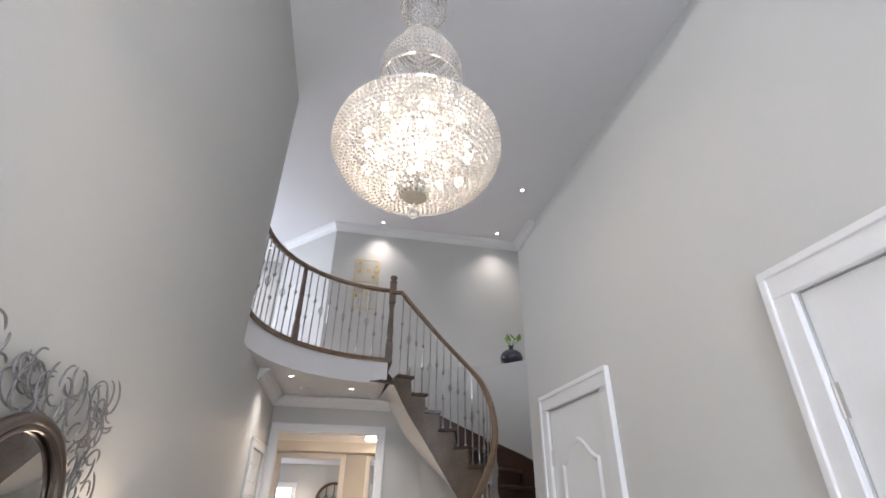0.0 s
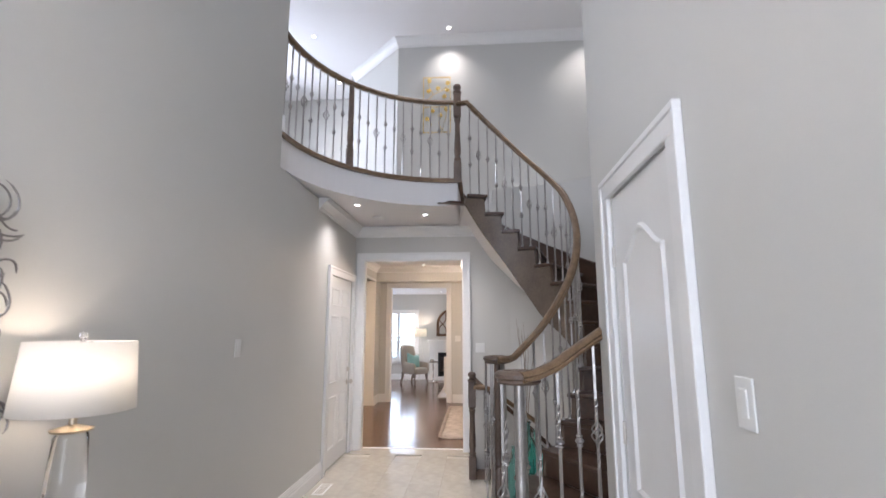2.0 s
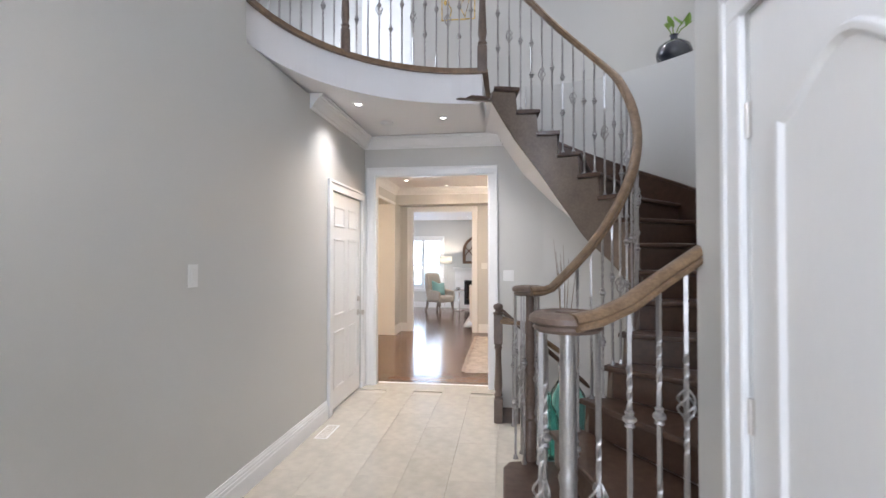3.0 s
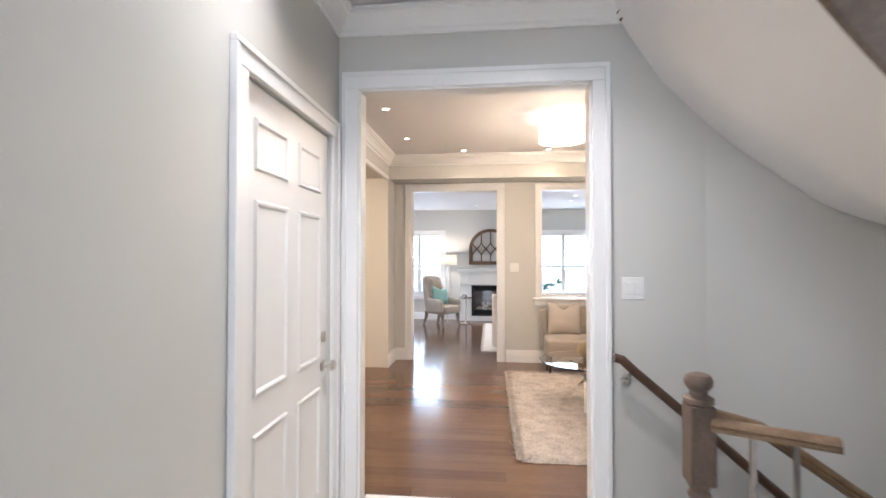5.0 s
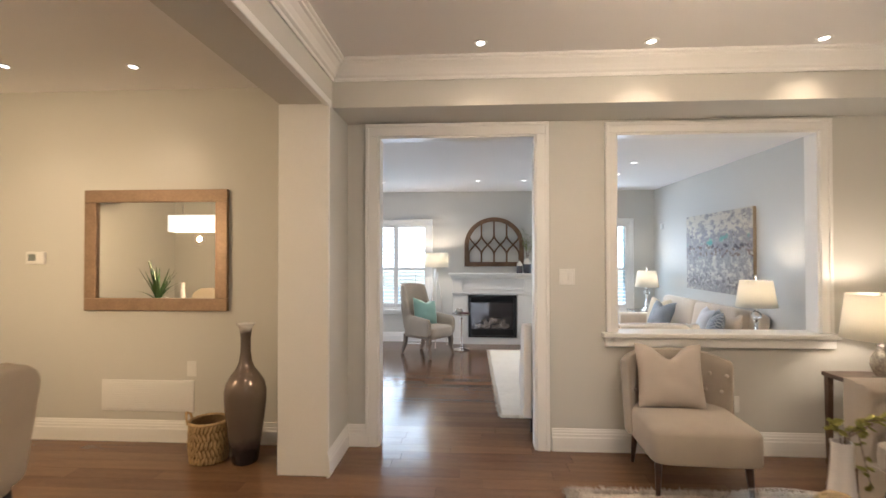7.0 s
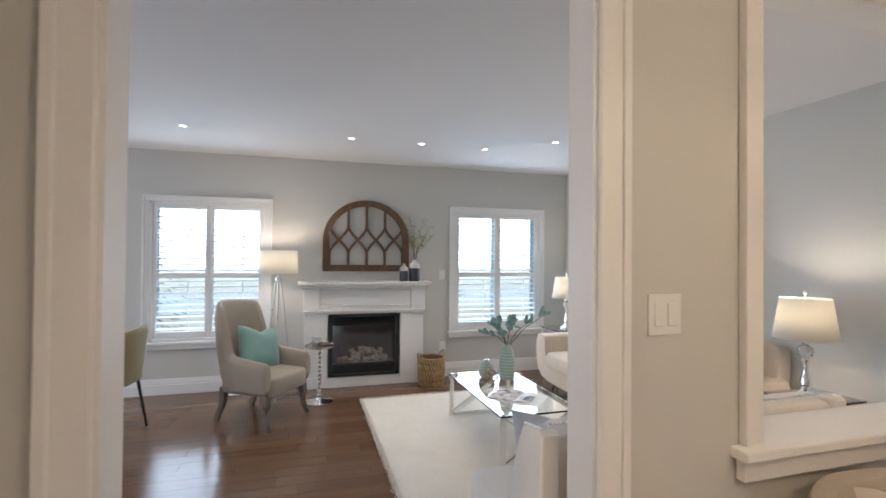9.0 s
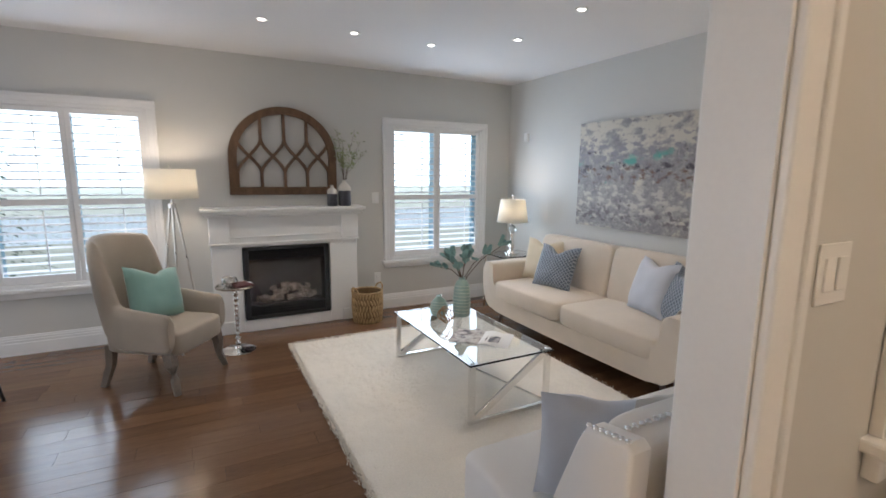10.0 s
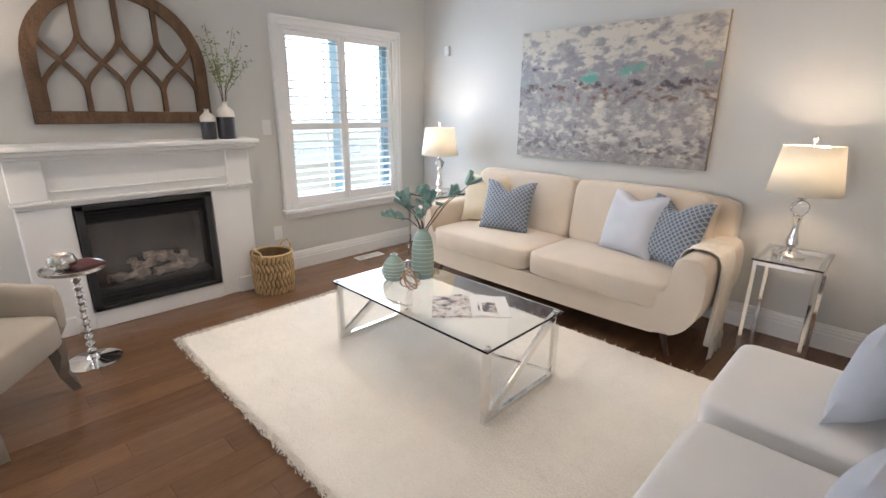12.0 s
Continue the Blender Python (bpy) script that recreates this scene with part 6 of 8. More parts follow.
# vases with sprigs on the mantel
GLAZE = surface("charcoal_glaze", (0.05, 0.05, 0.06), 0.35, vary=0.2, scale=12, fine=60)
for x, s in ((0.83, 0.80), (0.955, 1.0)):
    v = thing("mantel_vase", pose(x, 14.50, 1.176), "two-tone ceramic vase, charcoal below and cream neck", "vase", "mantel vases")
    bm = BM()
    lathe(bm, [(0, 0), (0.058 * s, 0), (0.062 * s, 0.01), (0.062 * s, 0.15 * s)], 28)
    part("body", bm, GLAZE, v, "charcoal glazed body")
    bm = BM()
    lathe(bm, [(0.0622 * s, 0.15 * s), (0.060 * s, 0.185 * s), (0.045 * s, 0.205 * s), (0.022 * s, 0.225 * s), (0.018 * s, 0.245 * s), (0.024 * s, 0.255 * s), (0.017 * s, 0.255 * s), (0.013 * s, 0.2 * s)], 28)
    part("neck", bm, surface("cream_glaze", (0.68, 0.64, 0.58), 0.4, vary=0.05), v, "cream glazed neck")
sp = thing("sprig", pose(0.955, 14.50, 1.40), "slender leafy sprigs in the mantel vase", "plant")
bl = BM()
rs = random.Random(21)
for k in range(9):
    dx, dy, dz = rs.uniform(-0.18, 0.30), rs.uniform(-0.08, 0.06), rs.uniform(0.28, 0.54)
    bm = BM()
    P = [Vector((0, 0, -0.05)), Vector((dx * 0.15, dy * 0.2, 0.10)), Vector((dx * 0.55, dy * 0.6, dz * 0.62)), Vector((dx, dy, dz))]
    tube(bm, P, [0.002, 0.002, 0.0015, 0.001], 5)
    part("stem", bm, STEM, sp)
    for q in range(34):
        u = rs.uniform(0.3, 1.0)
        p = P[1].lerp(P[2], u / 0.62) if u < 0.62 else P[2].lerp(P[3], (u - 0.62) / 0.38)
        p = p + Vector((rs.gauss(0, 0.018), rs.gauss(0, 0.018), rs.gauss(0, 0.014)))
        e = Euler((rs.uniform(0, 6), rs.uniform(0, 6), rs.uniform(0, 6))).to_matrix()
        l = rs.uniform(0.014, 0.030)
        vs = [bl.verts.new(p + e @ Vector(c)) for c in ((-0.006, 0, 0), (0, -l * 0.4, 0.001), (0.006, 0, 0), (0, l, 0))]
        bl.faces.new(vs)
part("leaves", bl, LEAFG, sp)["kind"] = "stuff"


# straw basket
def straw_basket(m, r, h, label):
    t = thing("basket", m, label, "basket", "woven baskets")
    wall_r = [(r * 0.90, 0.0), (r * 0.97, h * 0.3), (r, h * 0.6), (r * 0.95, h)]
    bm = BM()
    lathe(bm, [(0, 0.004), *wall_r, (r * 0.88, h), (r * 0.9, h * 0.5), (r * 0.8, 0.03), (0, 0.03)], 32)
    part("body", bm, STRAWD, t, "shadowed inner basketwork")

    def rad(z):
        for (r0, z0), (r1, z1) in zip(wall_r, wall_r[1:]):
            if z <= z1:
                return r0 + (r1 - r0) * (z - z0) / (z1 - z0)
        return wall_r[-1][0]
    rr_ = random.Random(41)
    rows, n = max(4, int(h / 0.052)), 30
    bm = BM()
    for j in range(rows):
        z = (j + 0.5) * h / rows
        for i in range(n):
            a = (i + 0.5 * (j % 2)) * 2 * math.pi / n
            m_ = Matrix.Translation((rad(z) * math.cos(a), rad(z) * math.sin(a), z)) @ Matrix.Rotation(a, 4, "Z") @ Matrix.Rotation(radians(14 if j % 2 else -14) + rr_.uniform(-0.2, 0.2), 4, "X")
            bmesh.ops.create_icosphere(bm, subdivisions=1, radius=1.0, matrix=m_ @ Matrix.Diagonal((0.010, r * 0.085, h / rows * 0.66, 1)))
    part("weave", bm, STRAW, t, "plaited straw strands")["kind"] = "stuff"
    bm = BM()
    tube(bm, [((r * 0.95 + 0.003 * (i % 2)) * math.cos(i * math.pi / 24), (r * 0.95 + 0.003 * (i % 2)) * math.sin(i * math.pi / 24), h + 0.003 * (i % 2)) for i in range(48)], 0.011, 6, True)
    part("rim", bm, STRAW, t)
    for sx in (-1, 1):
        bm = BM()
        tube(bm, [(sx * r * 0.95, -0.055, h - 0.01), (sx * (r + 0.005), -0.045, h + 0.04), (sx * (r + 0.02), 0, h + 0.065), (sx * (r + 0.005), 0.045, h + 0.04), (sx * r * 0.95, 0.055, h - 0.01)], 0.008, 6)
        part("handle", bm, STRAW, t)
    return t


# darker copy of STRAW: shade behind the strands is put into its colour
STRAWD = surface("straw_in_shadow", (0.20, 0.125, 0.06), 0.9, vary=0.25, scale=14, fine=120)
straw_basket(pose(1.13, 14.36, 0, 0, 0, 20), 0.155, 0.31, "round woven straw basket beside the fireplace")


# switches, outlets, vents, sensors
def wall_plate(name, m, w, h, label, rockers=1, category="switch"):
    t = thing(name, m, label, category)
    bm = BM()
    box(bm, -w / 2, w / 2, -0.006, -0.001, -h / 2, h / 2, 0.002, 1)
    part("plate", bm, PLASTIC, t, smooth=False)
    for k in range(rockers):
        x = (k - (rockers - 1) / 2) * 0.046
        bm = BM()
        box(bm, x - 0.016, x + 0.016, -0.010, -0.006, -0.033, 0.033, 0.002, 1)
        part("rocker" if category == "switch" else "socket", bm, PLASTIC, t, smooth=False)
    return t


wall_plate("light_switch", pose(0.775, YF, 1.27), 0.115, 0.118, "white double rocker light switch", 2)
wall_plate("light_switch", pose(XL, 3.59, 1.35, 0, 0, 90), 0.075, 0.118, "white rocker light switch on the hall wall")
wall_plate("light_switch", pose(XC, 1.71, 1.31, 0, 0, -90), 0.075, 0.118, "white rocker light switch beside the closet door")
wall_plate("light_switch", pose(1.21, YD, 1.24), 0.115, 0.118, "white double rocker switch near the doorway", 2)
wall_plate("light_switch", pose(1.345, YB, 1.24), 0.075, 0.118, "white rocker switch beside the window")
wall_plate("outlet", pose(1.36, YB, 0.36), 0.075, 0.118, "white wall outlet above the baseboard", 1, "outlet")
wall_plate("outlet", pose(-1.02, YB, 0.30), 0.075, 0.118, "white wall outlet under the window", 1, "outlet")
wall_plate("outlet", pose(-2.07, YF, 0.56), 0.075, 0.118, "white wall outlet over the return grille", 1, "outlet")
wall_plate("outlet", pose(1.95, YF, 0.36), 0.075, 0.118, "white wall outlet behind the armchair", 1, "outlet")
wall_plate("light_switch", pose(-2.25, YB, 1.24), 0.075, 0.118, "white rocker switch on the back wall")
bm = BM()
box(bm, -0.03, 0, -0.03, 0.03, -0.045, 0.045, 0.008, 2)
solid("wall_sensor", bm, PLASTIC, "small white alarm sensor high on the wall", "sensor", kind="", m=pose(XR - 0.001, 14.35, 1.93))


def floor_register(x, y, rz):
    t = thing("floor_register", pose(x, y, 0, 0, 0, rz), "white slotted metal floor register", "floor vent", "floor vents")
    bm = BM()
    box(bm, -0.15, 0.15, -0.055, 0.055, 0.0005, 0.005, 0.002, 1)
    part("plate", bm, PLASTIC, t, smooth=False)
    for i in range(12):
        bm = BM()
        box(bm, -0.132 + i * 0.0225, -0.120 + i * 0.0225, -0.04, 0.04, 0.0055, 0.007)
        part("slot", bm, GROUT, t, smooth=False)


floor_register(2.20, 14.55, 0)
floor_register(-0.95, 14.52, 0)
floor_register(-0.28, 5.10, 90)

# ---- sitting room and dining room ----
# shag rug
rug2 = thing("rug", pose(0, 0, 0), "pale grey-beige shaggy rug under the glass table", "rug")
RUG2M = surface("grey_beige_pile", (0.60, 0.55, 0.50), 0.95, vary=0.22, scale=9, fine=60, bump=0.8, dist=0.012, second=(0.33, 0.28, 0.24))
part("rug_base", rug_mesh(0.66, 2.45, 7.2, 9.66, 0.025, 80, 110, 9), RUG2M, rug2)
bm = BM()
rnd = random.Random(6)
for k in range(15000):
    x, y = rnd.uniform(0.64, 2.46), rnd.uniform(7.2, 9.68)
    if k % 4 == 0:
        x = 0.655 + rnd.gauss(0, 0.012)
    elif k % 4 == 1:
        y = 9.665 + rnd.gauss(0, 0.012)
    a, l = rnd.uniform(0, 6.28), rnd.uniform(0.02, 0.045)
    dx, dy = math.cos(a), math.sin(a)
    v = [bm.verts.new((x - dy * 0.004, y + dx * 0.004, 0.014)), bm.verts.new((x + dy * 0.004, y - dx * 0.004, 0.014)), bm.verts.new((x + dx * l, y + dy * l, 0.014 + rnd.uniform(0.006, 0.03)))]
    bm.faces.new(v)
part("rug_pile", bm, RUG2M, rug2)["kind"] = "stuff"


# tufted slipper chair
def curved_back(bm, w, y0, z0, z1, depth, th, n=28, flare=0.06, m=None):
    """Upholstered back that wraps forwards at both sides; front is -y."""
    rows = []
    for i in range(n + 1):
        u = i / n * 2 - 1
        x = u * w / 2
        y = y0 - depth * abs(u) ** 3.2
        nx = 0.55 * math.copysign(abs(u) ** 2.2, u)
        row = []
        for j in range(9):
            v = j / 8
            z = z0 + (z1 - z0 - 0.05 * abs(u) ** 3) * v
            row.append(Vector((x * (1 + flare * v), y + 0.05 * v, z)))
        rows.append((row, Vector((nx, 1, 0)).normalized()))
    F = [[bm.verts.new(p - d * th / 2) for p in r] for r, d in rows]
    B = [[bm.verts.new(p + d * th / 2) for p in r] for r, d in rows]
    for i in range(n):
        for j in range(8):
            bm.faces.new((F[i][j], F[i + 1][j], F[i + 1][j + 1], F[i][j + 1]))
            bm.faces.new((B[i][j], B[i][j + 1], B[i + 1][j + 1], B[i + 1][j]))
        bm.faces.new((F[i][8], F[i + 1][8], B[i + 1][8], B[i][8]))
        bm.faces.new((F[i][0], B[i][0], B[i + 1][0], F[i + 1][0]))
    for i in (0, n):
        for j in range(8):
            bm.faces.new((F[i][j], F[i][j + 1], B[i][j + 1], B[i][j]))


def button(parent, p, material, r=0.014):
    bm = BM()
    ball(bm, p, r, 2, (1, 0.5, 1))
    part("button", bm, material, parent)


sc = thing("slipper_chair", pose(1.43, 9.86, 0, 0, 0, -3), "taupe button-tufted slipper chair with dark tapered legs", "chair")
bm = BM()
soft(bm, 0.62, 0.60, 0.21, (0, -0.02, 0.22), 0.22, 36, 16, crown=0.02)
part("seat", bm, TAUPE2, sc)
bm = BM()
curved_back(bm, 0.66, 0.30, 0.24, 0.78, 0.20, 0.09)
bk = part("backrest", bm, TAUPE2, sc, "curved button-tufted backrest", angle=70)
bk.modifiers.new("sub", "SUBSURF").render_levels = 1
for x, z in ((-0.22, 0.64), (0.22, 0.64), (0.27, 0.53), (0.20, 0.53), (-0.27, 0.53), (-0.20, 0.53), (0.0, 0.64), (0.11, 0.64), (-0.11, 0.64), (0.29, 0.64)):
    button(bk, (x, 0.255 - 0.20 * (abs(x) / 0.33) ** 3.2, z), TAUPE2)
for sx in (-1, 1):
    leg_taper(sc, sx * 0.25, -0.22, 0.21, sx * 0.26, -0.24, 0.0, 0.022, 0.012)
    leg_taper(sc, sx * 0.25, 0.24, 0.21, sx * 0.26, 0.27, 0.0, 0.022, 0.012)
PINKB = surface("rosy_beige_cushion", (0.47, 0.42, 0.38), 0.9, vary=0.05, fine=300, bump=0.3, dist=0.001)
pillow(pose(1.37, 9.93, 0.43, -16, 0, -6), 0.42, 0.42, 0.14, PINKB, "rosy beige cushion on the slipper chair", 0.10)

# round glass table on crossed chrome legs
gt = thing("glass_table", pose(1.36, 8.46, 0.02), "round glass table on crossed chrome legs", "coffee table")
bm = BM()
lathe(bm, [(0, 0.408), (0.437, 0.408), (0.442, 0.414), (0.437, 0.420), (0, 0.420)], 64)
part("glass_top", bm, CLEAR, gt, "clear round glass top")
for a in (20, 140, 260):
    a = radians(a)
    bm = BM()
    p0, p1 = Vector((0.26 * math.cos(a), 0.26 * math.sin(a), 0.0)), Vector((-0.17 * math.cos(a), -0.17 * math.sin(a), 0.407))
    tube(bm, [p0, p1], 0.034, section=[(1, 0.4), (-1, 0.4), (-1, -0.4), (1, -0.4)])
    part("leg", bm, CHROME, gt, smooth=False)
WHITEC = surface("white_ribbed_ceramic", (0.66, 0.64, 0.64), 0.35, vary=0.04)
ZG = 0.441
v = thing("ceramic_vase", pose(1.45, 8.66, ZG), "slim white ceramic vase with flowering twigs", "vase")
bm = BM()
lathe(bm, [(0, 0), (0.05, 0), (0.053, 0.02), (0.045, 0.10), (0.036, 0.20), (0.033, 0.27), (0.036, 0.29), (0.030, 0.29), (0.028, 0.2), (0, 0.03)], 28)
part("body", bm, WHITEC, v)
tw = thing("flowering_twigs", pose(1.45, 8.66, ZG + 0.25), "thin twigs with small yellow-green leaves", "plant")
LEAFY = surface("yellow_green_leaf", (0.28, 0.28, 0.07), 0.6, vary=0.3, scale=9, per_object=0.4)
LEAF2 = mesh_of("leaf", leaf_mesh(0.035, 0.026), LEAFY, True)
rt = random.Random(31)
for dx, dy, dz in ((0.26, -0.02, 0.15), (0.20, 0.06, 0.10), (0.10, -0.05, 0.14), (0.12, 0.02, -0.14), (-0.02, 0.03, 0.10)):
    bm = BM()
    P = [Vector((0, 0, -0.12)), Vector((dx * 0.1, dy * 0.1, 0.06)), Vector((dx * 0.55, dy * 0.6, max(0.08, dz * 0.9))), Vector((dx, dy, dz))]
    tube(bm, P, [0.003, 0.003, 0.002, 0.0015], 5)
    s_ = part("twig", bm, STEM, tw)
    for q in range(12):
        u = rt.uniform(0.3, 1.0)
        p = P[1].lerp(P[2], u / 0.6) if u < 0.6 else P[2].lerp(P[3], (u - 0.6) / 0.4)
        lf = new("leaf", LEAF2)
        lf.parent = s_
        lf.matrix_basis = Matrix.Translation(p) @ Euler((rt.uniform(-1, 1), rt.uniform(-1, 1), rt.uniform(0, 6.28))).to_matrix().to_4x4() @ Matrix.Scale(rt.uniform(0.7, 1.2), 4)
FROST = glass_mat("frosted_glass", (0.86, 0.88, 0.92), 0.25)
bm = BM()
lathe(bm, [(0, 0), (0.06, 0), (0.085, 0.04), (0.085, 0.09), (0.055, 0.17), (0.025, 0.22), (0.016, 0.25), (0.018, 0.262), (0, 0.255)], 28)
solid("glass_bottle", bm, FROST, "teardrop frosted glass bottle on the table", "bottle", kind="", smooth=True, m=pose(1.57, 8.52, ZG))
RAFFIA = surface("pale_raffia", (0.56, 0.44, 0.28), 0.8, vary=0.2, scale=14, fine=120, bump=0.4)
sb = thing("straw_ball", pose(1.36, 8.56, ZG), "ball of wound straw on the glass table", "ornament")
bm = BM()
ball(bm, (0, 0, 0.075), 0.066, 3)
part("core", bm, RAFFIA, sb)
bm = BM()
rw = random.Random(8)
for k in range(26):
    e = Euler((rw.uniform(0, 3.1), rw.uniform(0, 3.1), rw.uniform(0, 3.1))).to_matrix()
    r_ = rw.uniform(0.066, 0.074)
    tube(bm, [Vector((0, 0, 0.075)) + e @ Vector((r_ * math.cos(i * math.pi / 12), r_ * math.sin(i * math.pi / 12), 0)) for i in range(24)], 0.0025, 4, True)
part("winding", bm, RAFFIA, sb)

# chesterfield-like sofa along the right wall
s2 = thing("tufted_sofa", pose(2.54, 8.44, 0, 0, 0, -90), "taupe button-tufted sofa with arms as high as its back", "sofa")
W2 = 2.14
bm = BM()
soft(bm, W2 - 0.02, 0.86, 0.26, (0, 0, 0.11), 0.14, 36, 14)
part("base", bm, TAUPE2, s2)
bm = BM()
soft(bm, W2 - 0.30, 0.72, 0.14, (0, -0.10, 0.35), 0.2, 36, 14, crown=0.012)
part("seat_cushion", bm, TAUPE2, s2, "long single seat cushion with piping")
bm = BM()
zz = 0.365
tube(bm, [(-W2 / 2 + 0.16, -0.455, zz), (W2 / 2 - 0.16, -0.455, zz)], 0.008, 8)
part("piping", bm, TAUPE2, s2)


def tufted_panel(bm, w, h, d, cols, rowsn):
    """Panel in x-z, base z=0, front towards -y, with pleats running between buttons."""
    px, pz, z0 = w / cols, h * 0.20, h * 0.36
    nx, nz = cols * 10, 44
    pts = [((c + 0.5 + 0.5 * (r % 2)) * px - w / 2, z0 + pz * r) for r in range(rowsn) for c in range(cols - (r % 2))]
    g = {}
    for i in range(nx + 1):
        for j in range(nz + 1):
            x, z = w * i / nx - w / 2, h * j / nz
            e = min(x + w / 2, w / 2 - x, z, h - z)
            rim = math.sqrt(max(0, 1 - (1 - min(1, e / 0.045)) ** 2))
            a = (x + w / 2 - px / 2) / px
            b = (z - z0) / (2 * pz)
            puff = math.sqrt(abs(math.sin(math.pi * (a / 1 + b)) * math.sin(math.pi * (a / 1 - b))))
            inside = min(1, max(0, e / 0.09))
            dip = sum(0.020 * math.exp(-((x - p) ** 2 + (z - q) ** 2) / 0.0006) for p, q in pts if abs(x - p) < 0.09)
            g[i, j] = bm.verts.new((x, -d / 2 * rim + (0.018 * (1 - puff) + dip) * inside, z))
    for i in range(nx):
        for j in range(nz):
            bm.faces.new((g[i, j], g[i + 1, j], g[i + 1, j + 1], g[i, j + 1]))
    loop = [g[i, 0] for i in range(nx)] + [g[nx, j] for j in range(nz)] + [g[i, nz] for i in range(nx, 0, -1)] + [g[0, j] for j in range(nz, 0, -1)]
    back = [bm.verts.new((v.co.x, d / 2, v.co.z)) for v in loop]
    k = len(loop)
    for i in range(k):
        bm.faces.new((loop[i], back[i], back[(i + 1) % k], loop[(i + 1) % k]))
    bm.faces.new(back)
    return pts, list(bm.verts)


for name, w, m in (("backrest", W2 - 0.02, pose(0, 0.36, 0.30)), ("armrest", 0.76, pose(-W2 / 2 + 0.08, -0.06, 0.30, 0, 0, 90)), ("armrest", 0.76, pose(W2 / 2 - 0.08, -0.06, 0.30, 0, 0, -90))):
    bm = BM()
    pts, vs = tufted_panel(bm, w, 0.46, 0.15, 14 if w > 1 else 5, 3)
    bmesh.ops.transform(bm, matrix=m, verts=vs)
    pn = part(name, bm, TAUPE2, s2, "button-tufted upholstery")
    for x, z in pts:
        bm = BM()
        ball(bm, (x, -0.040, z), 0.013, 2, (1, 0.5, 1))
        bmesh.ops.transform(bm, matrix=m, verts=bm.verts)
        part("button", bm, TAUPE2, pn)
for sx in (-1, 1):
    for yy in (-0.34, 0.34):
        leg_taper(s2, sx * 0.98, yy, 0.13, sx * 0.98, yy, 0.0, 0.025, 0.018)
pillow(pose(2.55, 9.16, 0.475, -18, 0, -46), 0.48, 0.40, 0.16, NAVY, "navy velvet cushion on the tufted sofa", 0.08)
pillow(pose(2.66, 9.28, 0.48, -14, 0, -62), 0.46, 0.46, 0.15, STEELB, "slate blue cushion behind the navy one", 0.09)

# table and mosaic lamp in the corner
tb2 = thing("corner_table", pose(2.70, 9.98, 0), "small dark wooden corner table behind the sofa", "side table")
bm = BM()
box(bm, -0.22, 0.22, -0.22, 0.22, 0.60, 0.63, 0.006, 2)
part("tabletop", bm, DARKW, tb2, smooth=False)
for sx in (-1, 1):
    for sy in (-1, 1):
        leg_taper(tb2, sx * 0.19, sy * 0.19, 0.60, sx * 0.19, sy * 0.19, 0, 0.018, 0.014, DARKW, True)
ml = thing("table_lamp", pose(2.70, 9.98, 0.631), "lit lamp with a silvery mosaic base and cream shade", "table lamp")
bm = BM()
lathe(bm, [(0, 0), (0.05, 0), (0.05, 0.012), (0.035, 0.02), (0.05, 0.05), (0.064, 0.09), (0.058, 0.135), (0.035, 0.175), (0.026, 0.20), (0.03, 0.215), (0.012, 0.225), (0.012, 0.28), (0, 0.28)], 28)
part("base", bm, surface("mosaic_silver", (0.62, 0.58, 0.52), 0.25, metal=0.6, vary=0.3, scale=60, fine=80, bump=0.9, dist=0.004), ml)
bm = BM()
lathe(bm, [(0.215, 0.258), (0.180, 0.545)], 44)
part("shade", bm, SHADE, ml, "cream empire shade, lit").modifiers.new("solid", "SOLIDIFY").thickness = 0.003
bm = BM()
for k in range(3):
    a = k * 2.094
    tube(bm, [(0, 0, 0.53), (0.18 * math.cos(a), 0.18 * math.sin(a), 0.53)], 0.002, 5)
lathe(bm, [(0, 0.52), (0.008, 0.52), (0.010, 0.55), (0, 0.56)], 10)
part("finial", bm, NICKEL, ml)
bm = BM()
ball(bm, (0, 0, 0.36), 0.03, 2)
part("bulb", bm, BULB, ml, "lit bulb")
point_lamp("corner_lamp_light", (2.70, 9.98, 1.08), LAMP_W, WARM, 0.05)

ART2 = painting_material("layered_canvas", [(0.22, 0.16, 0.11), (0.45, 0.37, 0.28), (0.60, 0.54, 0.46), (0.68, 0.64, 0.57)], [((0.70, 0.68, 0.64), 5.0, 0.60, 0.0, 0.3), ((0.16, 0.15, 0.16), 9.0, 0.73, -0.1, 0.12)], (0.6, 0.6, 5.0), 2.6)
canvas("painting", XR - 0.002, 8.55, 10.12, 1.0, 1.99, ART2, "large canvas with layered cream, brown and grey streaks")

# barrel armchair with its back to the entrance
bc = thing("barrel_armchair", pose(1.62, 7.75, 0, 0, 0, 150), "taupe barrel armchair with piping and dark legs", "armchair")
bm = BM()
soft(bm, 0.66, 0.62, 0.26, (0, -0.04, 0.19), 0.22, 32, 14, crown=0.02)
part("seat", bm, TAUPE, bc)
bm = BM()
rows = []
nb_ = 40
for i in range(nb_ + 1):
    u = i / nb_ * 2 - 1
    a = u * radians(115)
    top = 0.80 - 0.20 * (abs(u) ** 1.8)
    ring = []
    for r_, z in ((0.37, 0.17), (0.385, top - 0.02), (0.35, top), (0.31, top - 0.02), (0.29, 0.25)):
        ring.append(bm.verts.new((r_ * 1.04 * math.sin(a), r_ * math.cos(a), z)))
    rows.append(ring)
for p, q in zip(rows, rows[1:]):
    for j in range(5):
        bm.faces.new((p[j], p[(j + 1) % 5], q[(j + 1) % 5], q[j]))
bm.faces.new(rows[0]), bm.faces.new(rows[-1][::-1])
